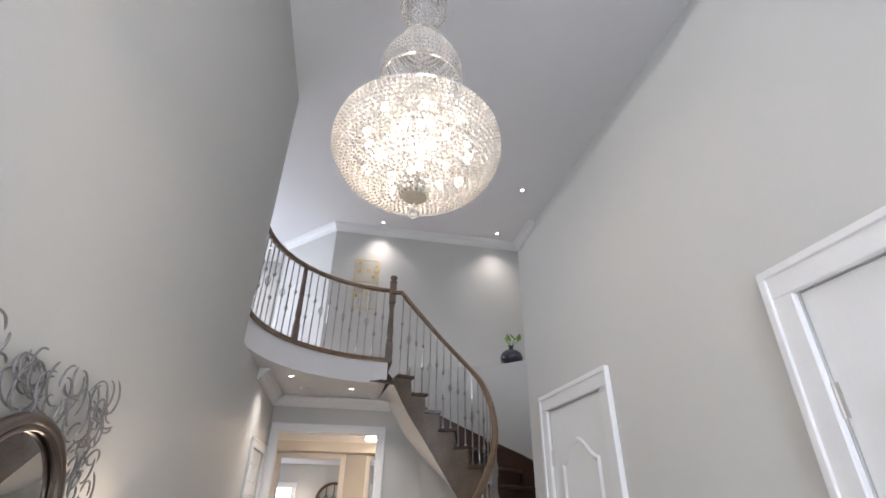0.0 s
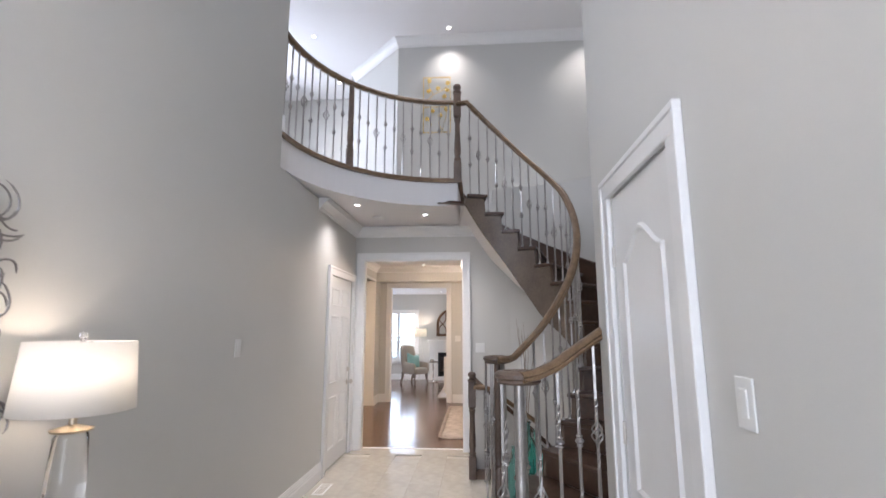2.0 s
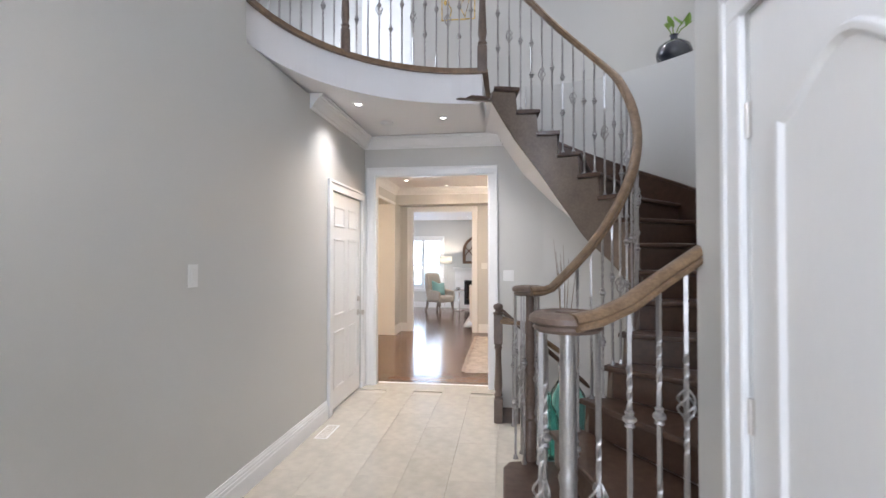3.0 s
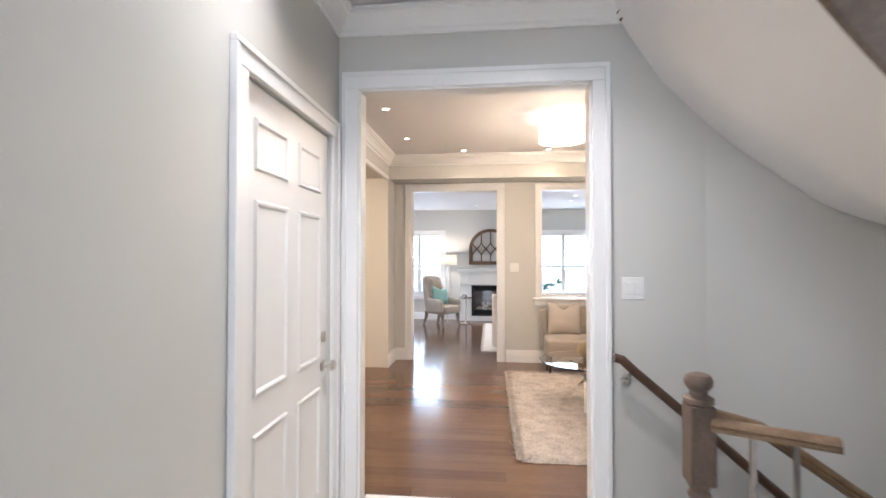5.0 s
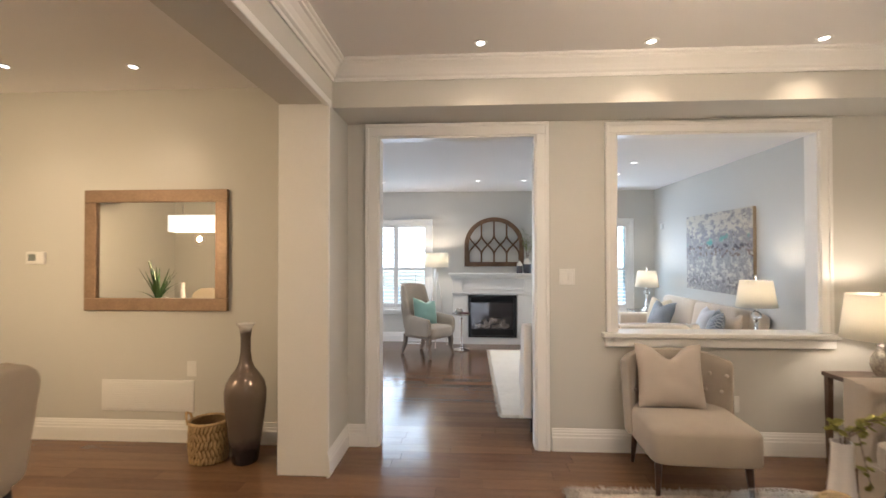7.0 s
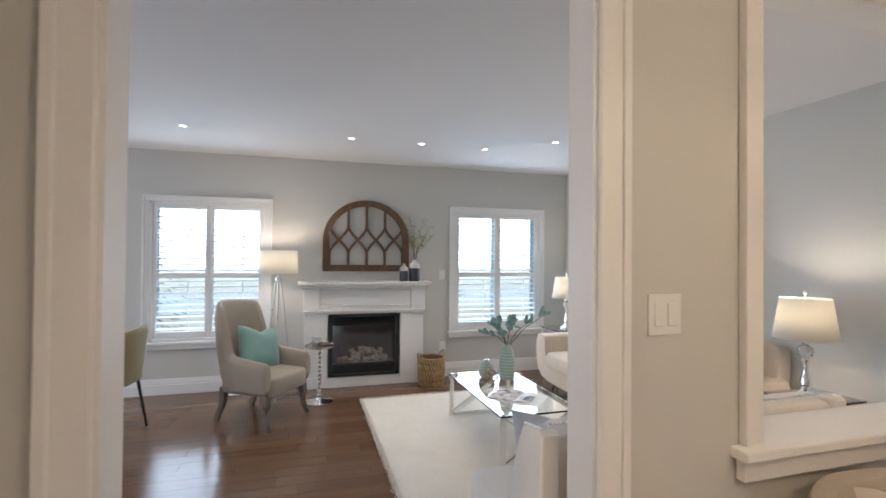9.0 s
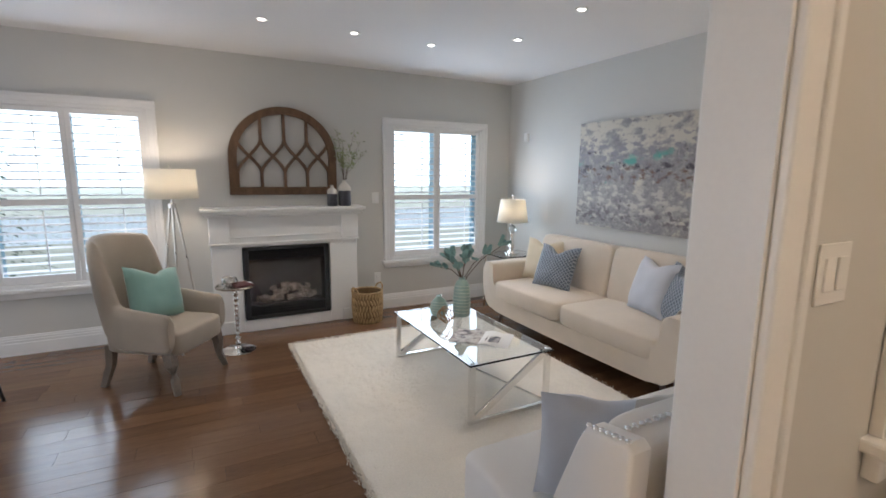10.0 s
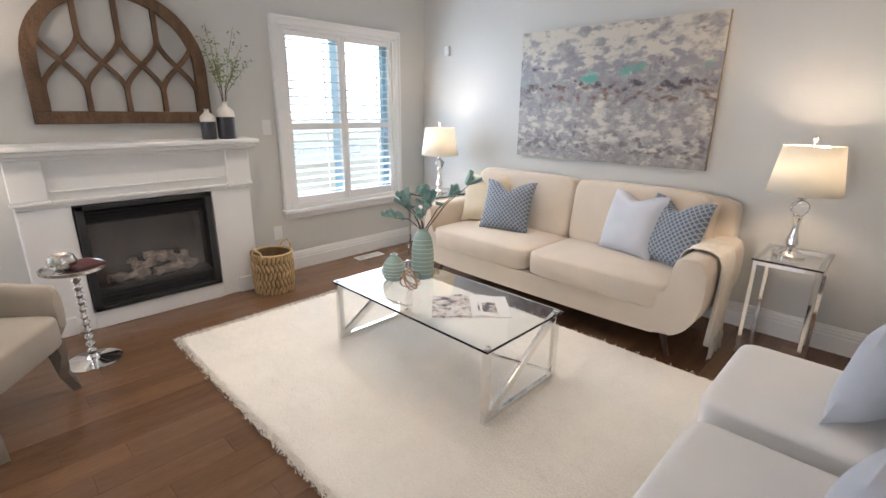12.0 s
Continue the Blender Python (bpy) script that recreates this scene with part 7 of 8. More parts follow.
part("backrest", bm, TAUPE, bc, "rounded barrel back", angle=60).modifiers.new("sub", "SUBSURF").render_levels = 1
bm = BM()
tube(bm, [(0.372 * 1.04 * math.sin(u * radians(115)), 0.372 * math.cos(u * radians(115)), 0.792 - 0.20 * (abs(u) ** 1.8)) for u in [k / 20 - 1 for k in range(41)]], 0.007, 6)
part("piping", bm, TAUPE, bc)
for sx in (-1, 1):
    leg_taper(bc, sx * 0.22, -0.24, 0.20, sx * 0.23, -0.26, 0.0, 0.022, 0.013)
    leg_taper(bc, sx * 0.22, 0.22, 0.20, sx * 0.24, 0.27, 0.0, 0.022, 0.013)

# drum ceiling light
dl = thing("ceiling_light", pose(1.12, 8.38, ZS), "lit round crystal drum ceiling light", "ceiling light")
bm = BM()
lathe(bm, [(0, 0), (0.19, 0), (0.19, -0.02), (0.175, -0.028), (0, -0.028)], 40)
part("canopy", bm, CHROME, dl)
bm = BM()
lathe(bm, [(0.205, -0.05), (0.205, -0.23)], 48)
part("drum", bm, glow("lit_white_drum", (1.0, 0.88, 0.70), 3.2), dl, "glowing white drum shade").modifiers.new("solid", "SOLIDIFY").thickness = 0.004
bm = BM()
lathe(bm, [(0, -0.232), (0.195, -0.232), (0.195, -0.226), (0, -0.226)], 48)
part("diffuser", bm, glow("lit_diffuser", (1.0, 0.88, 0.70), 3.2), dl, "glowing diffuser disc")
point_lamp("drum_light_down", (1.12, 8.38, ZS - 0.30), 39, WARMER, 0.10)
point_lamp("drum_light_up", (1.12, 8.38, ZS - 0.045), 14, WARMER, 0.02)

# dining room
mi = thing("wall_mirror", pose(-2.35, YF - 0.001, 1.47), "rectangular mirror in a bronze wooden frame", "mirror")
BRONZE = surface("bronze_frame", (0.30, 0.20, 0.13), 0.42, metal=0.35, vary=0.12, scale=9, fine=70)
w, h, f = 1.14, 0.93, 0.095
for xa, xb, za, zb in ((-w / 2, w / 2, h / 2 - f, h / 2), (-w / 2, w / 2, -h / 2, -h / 2 + f), (-w / 2, -w / 2 + f, -h / 2 + f, h / 2 - f), (w / 2 - f, w / 2, -h / 2 + f, h / 2 - f)):
    bm = BM()
    box(bm, xa, xb, -0.035, 0, za, zb, 0.005, 2)
    part("frame_rail", bm, BRONZE, mi, smooth=False)
bm = BM()
box(bm, -w / 2 + f - 0.005, w / 2 - f + 0.005, -0.012, -0.002, -h / 2 + f - 0.005, h / 2 - f + 0.005)
_mm, _nt, _pp = mat_base("mirror_silver")
_pp.inputs["Base Color"].default_value = (0.92, 0.93, 0.92, 1)
_pp.inputs["Metallic"].default_value, _pp.inputs["Roughness"].default_value = 1.0, 0.01
MIRROR = _mm
part("mirror_glass", bm, MIRROR, mi, "clear mirror glass", smooth=False)

fv = thing("floor_vase", pose(-1.50, 10.0, 0), "tall bottle-shaped floor vase in bronze and pewter glaze", "vase")
m_, nt_, p_ = mat_base("banded_bronze_glaze")
tc_ = nt_.nodes.new("ShaderNodeTexCoord")
sx_ = nt_.nodes.new("ShaderNodeSeparateXYZ")
nt_.links.new(tc_.outputs["Object"], sx_.inputs[0])
nz_ = node(nt_, "ShaderNodeTexNoise", Scale=9.0, Detail=4.0)
nt_.links.new(tc_.outputs["Object"], nz_.inputs["Vector"])
ad_ = node(nt_, "ShaderNodeMath")
ad_.operation = "MULTIPLY_ADD"
ad_.inputs[1].default_value = 0.12
nt_.links.new(nz_.outputs[0], ad_.inputs[0])
nt_.links.new(sx_.outputs[2], ad_.inputs[2])
cr_ = nt_.nodes.new("ShaderNodeValToRGB")
for pos, col in ((0.16, (0.035, 0.03, 0.035)), (0.24, (0.16, 0.13, 0.115)), (0.40, (0.18, 0.15, 0.13)), (0.62, (0.23, 0.18, 0.15)), (0.95, (0.13, 0.11, 0.105))):
    el = cr_.color_ramp.elements.new(pos)
    el.color = (*col, 1)
cr_.color_ramp.elements[0].color = (0.04, 0.035, 0.04, 1)
nt_.links.new(ad_.outputs[0], cr_.inputs[0])
nt_.links.new(cr_.outputs[0], p_.inputs["Base Color"])
p_.inputs["Metallic"].default_value, p_.inputs["Roughness"].default_value = 0.35, 0.14
bm = BM()
lathe(bm, [(0, 0), (0.082, 0), (0.090, 0.015), (0.103, 0.12), (0.124, 0.28), (0.138, 0.41), (0.140, 0.48), (0.128, 0.545), (0.096, 0.60), (0.062, 0.645), (0.044, 0.69), (0.034, 0.76), (0.033, 0.85), (0.042, 0.92), (0.064, 0.955), (0.058, 0.955), (0.036, 0.91), (0.027, 0.80), (0, 0.78)], 40)
part("body", bm, m_, fv)
straw_basket(pose(-1.77, 10.02, 0, 0, 0, 15), 0.13, 0.27, "straw basket with two loop handles beside the floor vase")

gr = thing("return_grille", pose(-2.42, YF - 0.001, 0.35), "white slotted return-air grille low on the wall", "vent")
bm = BM()
box(bm, -0.37, 0.37, -0.008, 0, -0.12, 0.12, 0.003, 1)
part("plate", bm, TRIM, gr, smooth=False)
for k in range(14):
    bm = BM()
    box(bm, -0.33, 0.33, -0.013, -0.0085, -0.098 + k * 0.0145, -0.090 + k * 0.0145)
    part("slat", bm, TRIM, gr, smooth=False)
th = thing("thermostat", pose(-3.33, YF - 0.001, 1.41), "white thermostat with a small grey display", "thermostat")
bm = BM()
box(bm, -0.075, 0.075, -0.028, 0, -0.05, 0.05, 0.008, 2)
part("body", bm, PLASTIC, th, smooth=False)
bm = BM()
box(bm, -0.05, 0.01, -0.031, -0.0285, -0.022, 0.03)
part("display", bm, surface("grey_display", (0.22, 0.25, 0.24), 0.2), th, "grey display", smooth=False)

dt = thing("dining_table", pose(-3.15, 8.45, 0), "dark wooden dining table", "table")
bm = BM()
box(bm, -0.95, 0.95, -0.5, 0.5, 0.71, 0.75, 0.008, 2)
part("tabletop", bm, DARKW, dt, smooth=False)
for sx in (-1, 1):
    for sy in (-1, 1):
        leg_taper(dt, sx * 0.86, sy * 0.42, 0.71, sx * 0.86, sy * 0.42, 0, 0.035, 0.028, DARKW, True)


def dining_chair(m):
    t = thing("dining_chair", m, "cream upholstered dining chair with dark tapered legs", "chair", "dining chairs")
    bm = BM()
    soft(bm, 0.50, 0.50, 0.16, (0, -0.02, 0.34), 0.2, 28, 12)
    part("seat", bm, CHAIRF, t)
    bm = BM()
    vs = soft(bm, 0.50, 0.09, 0.56, (0, 0, 0), 0.18, 32, 16)
    for v_ in vs:
        v_.co.z -= 0.07 * (abs(v_.co.x) / 0.25) ** 3 * (v_.co.z / 0.56) - 0.02 * math.cos(v_.co.x * 6) * (v_.co.z / 0.56)
    bmesh.ops.transform(bm, matrix=pose(0, 0.22, 0.40, -9), verts=vs)
    part("backrest", bm, CHAIRF, t, "camel-topped upholstered backrest")
    for sx in (-1, 1):
        leg_taper(t, sx * 0.20, -0.20, 0.36, sx * 0.20, -0.21, 0, 0.022, 0.014, BLACKM, True)
        leg_taper(t, sx * 0.20, 0.20, 0.36, sx * 0.20, 0.25, 0, 0.022, 0.014, BLACKM, True)
    return t


CHAIRF = surface("cream_linen", (0.56, 0.48, 0.38), 0.9, vary=0.05, fine=350, bump=0.3, dist=0.001)
d1 = dining_chair(pose(-2.22, 8.60, 0, 0, 0, -84))
copy_thing(d1, pose(-3.6, 9.25, 0, 0, 0, 0))
copy_thing(d1, pose(-3.6, 7.65, 0, 0, 0, 180))
copy_thing(d1, pose(-2.9, 7.65, 0, 0, 0, 180))
dp = thing("potted_palm", pose(-3.58, 8.50, 0.751) @ Matrix.Scale(1.5, 4), "small green spiky plant in a white pot on the dining table", "plant")
bm = BM()
lathe(bm, [(0, 0), (0.06, 0), (0.075, 0.12), (0.068, 0.12), (0.06, 0.10), (0, 0.10)], 24)
part("pot", bm, WHITEC, dp, "white ceramic pot")
GREENL = surface("palm_leaf", (0.06, 0.14, 0.05), 0.5, vary=0.3, per_object=0.3)
rp_ = random.Random(4)
for k in range(26):
    bm = BM()
    a, l, t_ = rp_.uniform(0, 6.28), rp_.uniform(0.24, 0.36), rp_.uniform(0.2, 0.9)
    vs = []
    for i in range(6):
        u = i / 5
        r_ = l * math.sin(t_) * u
        z = 0.10 + l * math.cos(t_) * u - 0.10 * t_ * u * u
        ww = 0.014 * (1 - u) + 0.002
        vs.append([bm.verts.new((r_ * math.cos(a) - ww * math.sin(a) * s, r_ * math.sin(a) + ww * math.cos(a) * s, z)) for s in (-1, 1)])
    for p, q in zip(vs, vs[1:]):
        bm.faces.new((p[0], p[1], q[1], q[0]))
    part("frond", bm, GREENL, dp)
bm = BM()
lathe(bm, [(0, 0), (0.03, 0), (0.034, 0.1), (0.018, 0.2), (0.02, 0.24), (0, 0.235)], 20)
solid("white_bottle", bm, WHITEC, "slim white bottle on the dining table", "bottle", kind="", smooth=True, m=pose(-3.30, 8.48, 0.751) @ Matrix.Scale(1.5, 4))
dc = thing("dining_chandelier", pose(-3.08, 8.5, 1.70), "rectangular crystal chandelier, lit, over the dining table", "chandelier")
bm = BM()
box(bm, -0.30, 0.30, -0.12, 0.12, 0.0, 0.19)
part("crystal_box", bm, glow("lit_crystal_box", (1.0, 0.92, 0.78), 1.1), dc, "glowing crystal body", smooth=False)
_cr = BM()
bmesh.ops.create_icosphere(_cr, subdivisions=1, radius=0.011)
CRM = mesh_of("crystal", _cr, CRYSTAL)
for i in range(24):
    for j in range(7):
        c_ = new("crystal", CRM)
        c_.parent = dc
        c_.matrix_basis = pose(-0.288 + i * 0.025, 0.132, 0.013 + j * 0.027)
bm = BM()
for xx in (-0.2, 0.2):
    tube(bm, [(xx, 0, 0.19), (xx, 0, ZS - 1.70)], 0.006, 6)
part("hanger", bm, CHROME, dc)
point_lamp("dining_light", (-3.08, 8.5, 1.62), 66, (1.0, 0.71, 0.39), 0.02)

# yellow-beige chairs by the kitchen table
def kitchen_chair(m):
    t = thing("kitchen_chair", m, "pale yellow upholstered chair with black metal legs", "chair", "kitchen chairs")
    bm = BM()
    soft(bm, 0.46, 0.46, 0.10, (0, -0.02, 0.40), 0.25, 28, 12)
    part("seat", bm, YELLOWF, t)
    bm = BM()
    curved_back(bm, 0.46, 0.22, 0.42, 0.88, 0.14, 0.05, 20, 0.10)
    part("backrest", bm, YELLOWF, t, angle=70).modifiers.new("sub", "SUBSURF").render_levels = 1
    for sx in (-1, 1):
        for yy in (-0.18, 0.18):
            leg_taper(t, sx * 0.16, yy, 0.41, sx * 0.21, yy * 1.3, 0, 0.013, 0.010, BLACKM)
    return t


YELLOWF = surface("pale_yellow_fabric", (0.42, 0.37, 0.23), 0.9, vary=0.05, fine=300, bump=0.2)
k1 = kitchen_chair(pose(-1.82, 13.57, 0, 0, 0, -100))
copy_thing(k1, pose(-1.68, 12.54, 0, 0, 0, -85))

# ---- hall things ----
# crystal chandelier
BEADM = glass_mat("cut_crystal_bead", (0.93, 0.90, 0.85), 0.10, 1.5)
BEADM.node_tree.nodes["Principled BSDF"].inputs["Transmission Weight"].default_value = 0.72
ch = thing("crystal_chandelier", pose(0.72, 1.34, 0), "large tiered crystal bead chandelier, lit", "chandelier")


def bead_tier(name, rings, size):
    """rings: (radius, height) pairs; one mesh of threaded beads per tier."""
    proto = BM()
    bmesh.ops.create_icosphere(proto, subdivisions=1, radius=1.0)
    pv = [v.co.copy() for v in proto.verts]
    pf = [[v.index for v in f.verts] for f in proto.faces]
    proto.free()
    V, F = [], []
    for k, (r, z) in enumerate(rings):
        n = max(8, int(2 * math.pi * r / (size * 2.05)))
        for i in range(n):
            a = 2 * math.pi * i / n
            o = len(V)
            c = Vector((r * math.cos(a), r * math.sin(a), z))
            V += [c + Vector((p.x * size, p.y * size, p.z * size * 1.1)) for p in pv]
            F += [[o + j for j in f] for f in pf]
    me = bpy.data.meshes.new(name)
    me.from_pydata(V, [], F)
    me.materials.append(BEADM)
    ob = new(name, me)
    ob.parent = ch
    tagged(ob, "threaded clear crystal beads", kind="stuff")
    return ob


# big bowl: from the rim down to the bottom plate
bowl = []
for i in range(21):
    u = i / 20
    a = radians(-12 + 100 * u)
    bowl.append((max(0.055, 0.352 * math.cos(a)), 2.90 - 0.245 * math.sin(a)))
bead_tier("bowl_beads", [(r, z - 0.02) for r, z in bowl], 0.0102)
bead_tier("shoulder_beads", [(0.315 - 0.20 * u, 2.955 + 0.04 * u) for u in [i / 8 for i in range(9)]], 0.0095)
bead_tier("dome_beads", [(0.155 * math.cos(u * 1.1), 3.02 + 0.19 * u) for u in [i / 6 for i in range(7)]], 0.0095)
bead_tier("middle_beads", [(0.19 * math.sin(radians(78 + 70 * u)), 3.28 + 0.25 * u) for u in [i / 9 for i in range(10)]], 0.0095)
bead_tier("neck_beads", [(0.075 + 0.03 * math.cos(u * 5), 3.50 + 0.30 * u) for u in [i / 11 for i in range(12)]], 0.0085)
bead_tier("top_beads", [(0.11, 3.81), (0.12, 3.83), (0.11, 3.85), (0.09, 3.88), (0.07, 3.91)], 0.0095)
for r, z in ((0.342, 2.945), (0.188, 3.265), (0.10, 3.57), (0.115, 3.82)):
    bm = BM()
    tube(bm, [(r * math.cos(i * math.pi / 24), r * math.sin(i * math.pi / 24), z) for i in range(48)], 0.006, 6, True)
    part("hoop", bm, CHROME, ch, "chrome hoop")
bm = BM()
lathe(bm, [(0, 2.625), (0.05, 2.628), (0.062, 2.645), (0.062, 2.652), (0, 2.655)], 28)
part("bottom_plate", bm, surface("brass_plate", (0.88, 0.80, 0.66), 0.3, metal=0.6), ch, "polished brass bottom plate")
bm = BM()
ball(bm, (0, 0, 2.55), 0.022, 2)
part("finial_drop", bm, CRYSTAL, ch, "clear crystal drop", smooth=False)
bm = BM()
tube(bm, [(0, 0, 2.57), (0, 0, 2.63)], 0.006, 8)
tube(bm, [(0, 0, 2.66), (0, 0, ZU - 0.05)], 0.008, 8)
lathe(bm, [(0, ZU - 0.06), (0.03, ZU - 0.055), (0.075, ZU - 0.015), (0.08, ZU - 0.001), (0, ZU - 0.001)], 24)
part("stem", bm, CHROME, ch)
CANDLE = glow("chandelier_bulb", (1.0, 0.82, 0.58), 5.0)
for ring, (r, z, n) in enumerate(((0.22, 2.94, 8), (0.22, 2.80, 8), (0.10, 2.71, 4), (0.08, 3.10, 4))):
    for i in range(n):
        a = 2 * math.pi * (i + 0.5 * ring) / n
        bm = BM()
        ball(bm, (r * math.cos(a), r * math.sin(a), z), 0.017, 2, (1, 1, 1.5))
        part("bulb", bm, CANDLE, ch)
point_lamp("chandelier_light", (0.72, 1.34, 2.90), 24, (1.0, 0.90, 0.76), 0.05)

# round mirror in a frame of bent twigs
GUN = surface("gunmetal_twigs", (0.25, 0.24, 0.235), 0.4, metal=0.5, vary=0.15, scale=30)
tm = thing("twig_mirror", pose(XL, 1.47, 1.46, 0, 0, 90), "round mirror in a square frame of curved gunmetal twigs", "mirror")
bm = BM()
tube(bm, [(0.285 * math.cos(i * math.pi / 30), -0.05, 0.285 * math.sin(i * math.pi / 30)) for i in range(60)], 0.021, 10, True, up=(0, 1, 0))
tube(bm, [(0.262 * math.cos(i * math.pi / 30), -0.06, 0.262 * math.sin(i * math.pi / 30)) for i in range(60)], 0.010, 8, True, up=(0, 1, 0))
part("round_rim", bm, surface("brushed_dark_bronze", (0.22, 0.18, 0.15), 0.3, metal=0.9), tm, "rounded bronze rim")
bm = BM()
lathe(bm, [(0, 0), (0.272, 0), (0.272, 0.008), (0, 0.008)], 60, mat=pose(0, -0.035, 0, 90))
part("mirror_glass", bm, MIRROR, tm, "clear mirror glass", smooth=False)
rt = random.Random(17)
count = 0
while count < 298:
    x, z = rt.uniform(-0.53, 0.53), rt.uniform(-0.54, 0.45)
    if math.hypot(x, z) < 0.33 or abs(x) > 0.49 - 0.03 * math.cos(z * 9):
        continue
    count += 1
    r = rt.uniform(0.045, 0.085)
    a0, sp_ = rt.uniform(0, 6.28), rt.uniform(1.8, 3.4)
    el = rt.uniform(0.55, 0.95)
    rot = rt.uniform(0, 6.28)
    yy = -rt.uniform(0.012, 0.05)
    P = []
    for i in range(11):
        a = a0 + sp_ * i / 10
        px, pz = r * math.cos(a), r * el * math.sin(a)
        P.append((x + px * math.cos(rot) - pz * math.sin(rot), yy + 0.012 * math.sin(a * 0.7), z + px * math.sin(rot) + pz * math.cos(rot)))
    bm = BM()
    tube(bm, P, [0.001] + [0.0038] * 9 + [0.001], 6, up=(0, 1, 0))
    part("twig", bm, GUN, tm)

# console table and lamp
cn = thing("console_table", pose(-0.21, 1.75, 0), "slim dark console table against the hall wall", "console table")
bm = BM()
box(bm, -0.19, 0.17, -0.62, 0.62, 0.77, 0.80, 0.005, 2)
part("tabletop", bm, DARKW, cn, smooth=False)
for sx in (-0.16, 0.14):
    for sy in (-0.58, 0.58):
        leg_taper(cn, sx, sy, 0.77, sx, sy, 0, 0.018, 0.015, DARKW, True)
hl = thing("table_lamp", pose(-0.19, 2.10, 0.801), "table lamp with a clear glass column base and white drum shade", "table lamp")
bm = BM()
lathe(bm, [(0, 0), (0.075, 0), (0.075, 0.02), (0.04, 0.03), (0.035, 0.045)], 28)
part("foot", bm, NICKEL, hl)
bm = BM()
lathe(bm, [(0, 0.046), (0.05, 0.046), (0.062, 0.08), (0.058, 0.2), (0.05, 0.32), (0.044, 0.335), (0, 0.337)], 28)
part("glass_column", bm, CLEAR, hl, "clear glass column")
bm = BM()
lathe(bm, [(0, 0.338), (0.06, 0.338), (0.063, 0.345), (0.04, 0.352), (0.012, 0.36), (0.012, 0.45), (0, 0.45)], 24)
part("collar", bm, surface("champagne_metal", (0.62, 0.52, 0.38), 0.3, metal=1.0), hl, "champagne metal collar")
bm = BM()
lathe(bm, [(0.178, 0.405), (0.162, 0.635)], 48)
part("shade", bm, SHADEW, hl, "white drum shade, lit").modifiers.new("solid", "SOLIDIFY").thickness = 0.003
bm = BM()
for k in range(3):
    a = k * 2.094
    tube(bm, [(0, 0, 0.628), (0.161 * math.cos(a), 0.161 * math.sin(a), 0.628)], 0.002, 5)
lathe(bm, [(0, 0.62), (0.006, 0.62), (0.008, 0.645), (0.013, 0.65), (0.013, 0.665), (0, 0.668)], 12)
part("finial", bm, CRYSTAL, hl)
bm = BM()
ball(bm, (0, 0, 0.50), 0.03, 2)
part("bulb", bm, BULB, hl, "lit bulb")
point_lamp("hall_lamp_light", (-0.19, 2.10, 1.36), 2.6, WARM, 0.05)

# gold flower panel on the landing wall
GOLD = surface("gold_leaf_metal", (0.80, 0.58, 0.20), 0.28, metal=1.0, vary=0.1, scale=20)
fp_ = thing("flower_panel", pose(0.63, 6.865, 4.68), "gold metal wall panel with flowers in a square frame", "wall decoration")
bm = BM()
for a, b, c, d in ((-0.2, 0.2, 0.42, 0.43), (-0.2, 0.2, -0.43, -0.42), (-0.2, -0.19, -0.42, 0.42), (0.19, 0.2, -0.42, 0.42), (-0.19, 0.19, 0.03, 0.04), (-0.19, 0.19, -0.04, -0.03)):
    box(bm, a, b, -0.03, -0.018, c, d)
part("frame", bm, GOLD, fp_, smooth=False)
for pts in ([(-0.15, 0.06), (-0.05, 0.16), (0.08, 0.22), (0.16, 0.30)], [(-0.05, 0.16), (-0.12, 0.30), (-0.11, 0.37)], [(-0.1, -0.40), (-0.08, -0.30), (-0.13, -0.22)], [(0.08, -0.40), (0.02, -0.28), (0.06, -0.2)], [(0.08, -0.40), (0.13, -0.2), (0.14, -0.09)]):
    bm = BM()
    tube(bm, [(x, -0.025, z) for x, z in pts], 0.005, 6)
    part("branch", bm, GOLD, fp_)
for x, z in ((-0.11, 0.37), (0.16, 0.33), (0.02, 0.25), (-0.12, 0.21), (0.11, 0.12), (0.15, 0.22), (-0.14, -0.22), (0.05, -0.17), (0.14, -0.08), (-0.06, -0.10)):
    bm = BM()
    for k in range(6):
        a = k * math.pi / 3
        ball(bm, (x + 0.022 * math.cos(a), -0.035, z + 0.022 * math.sin(a)), 0.016, 1, (1, 0.5, 1))
    ball(bm, (x, -0.042, z), 0.011, 1)
    part("flower", bm, GOLD, fp_)

# dark glass vase with a green sprig on the ledge
bm = BM()
lathe(bm, [(0, 0), (0.10, 0), (0.155, 0.05), (0.165, 0.10), (0.145, 0.165), (0.09, 0.21), (0.035, 0.225), (0.032, 0.27), (0.042, 0.28), (0.028, 0.28), (0.026, 0.22), (0, 0.21)], 32)
lv = solid("ledge_vase", bm, surface("smoky_blue_glaze", (0.04, 0.045, 0.06), 0.12, vary=0.1, coat=0.6), "squat dark blue-grey glass vase on the ledge", "vase", kind="", smooth=True, m=pose(2.80, 6.13, 3.311))
ls = thing("ledge_sprig", pose(2.80, 6.13, 3.54), "bright green leaves in the dark vase", "plant")
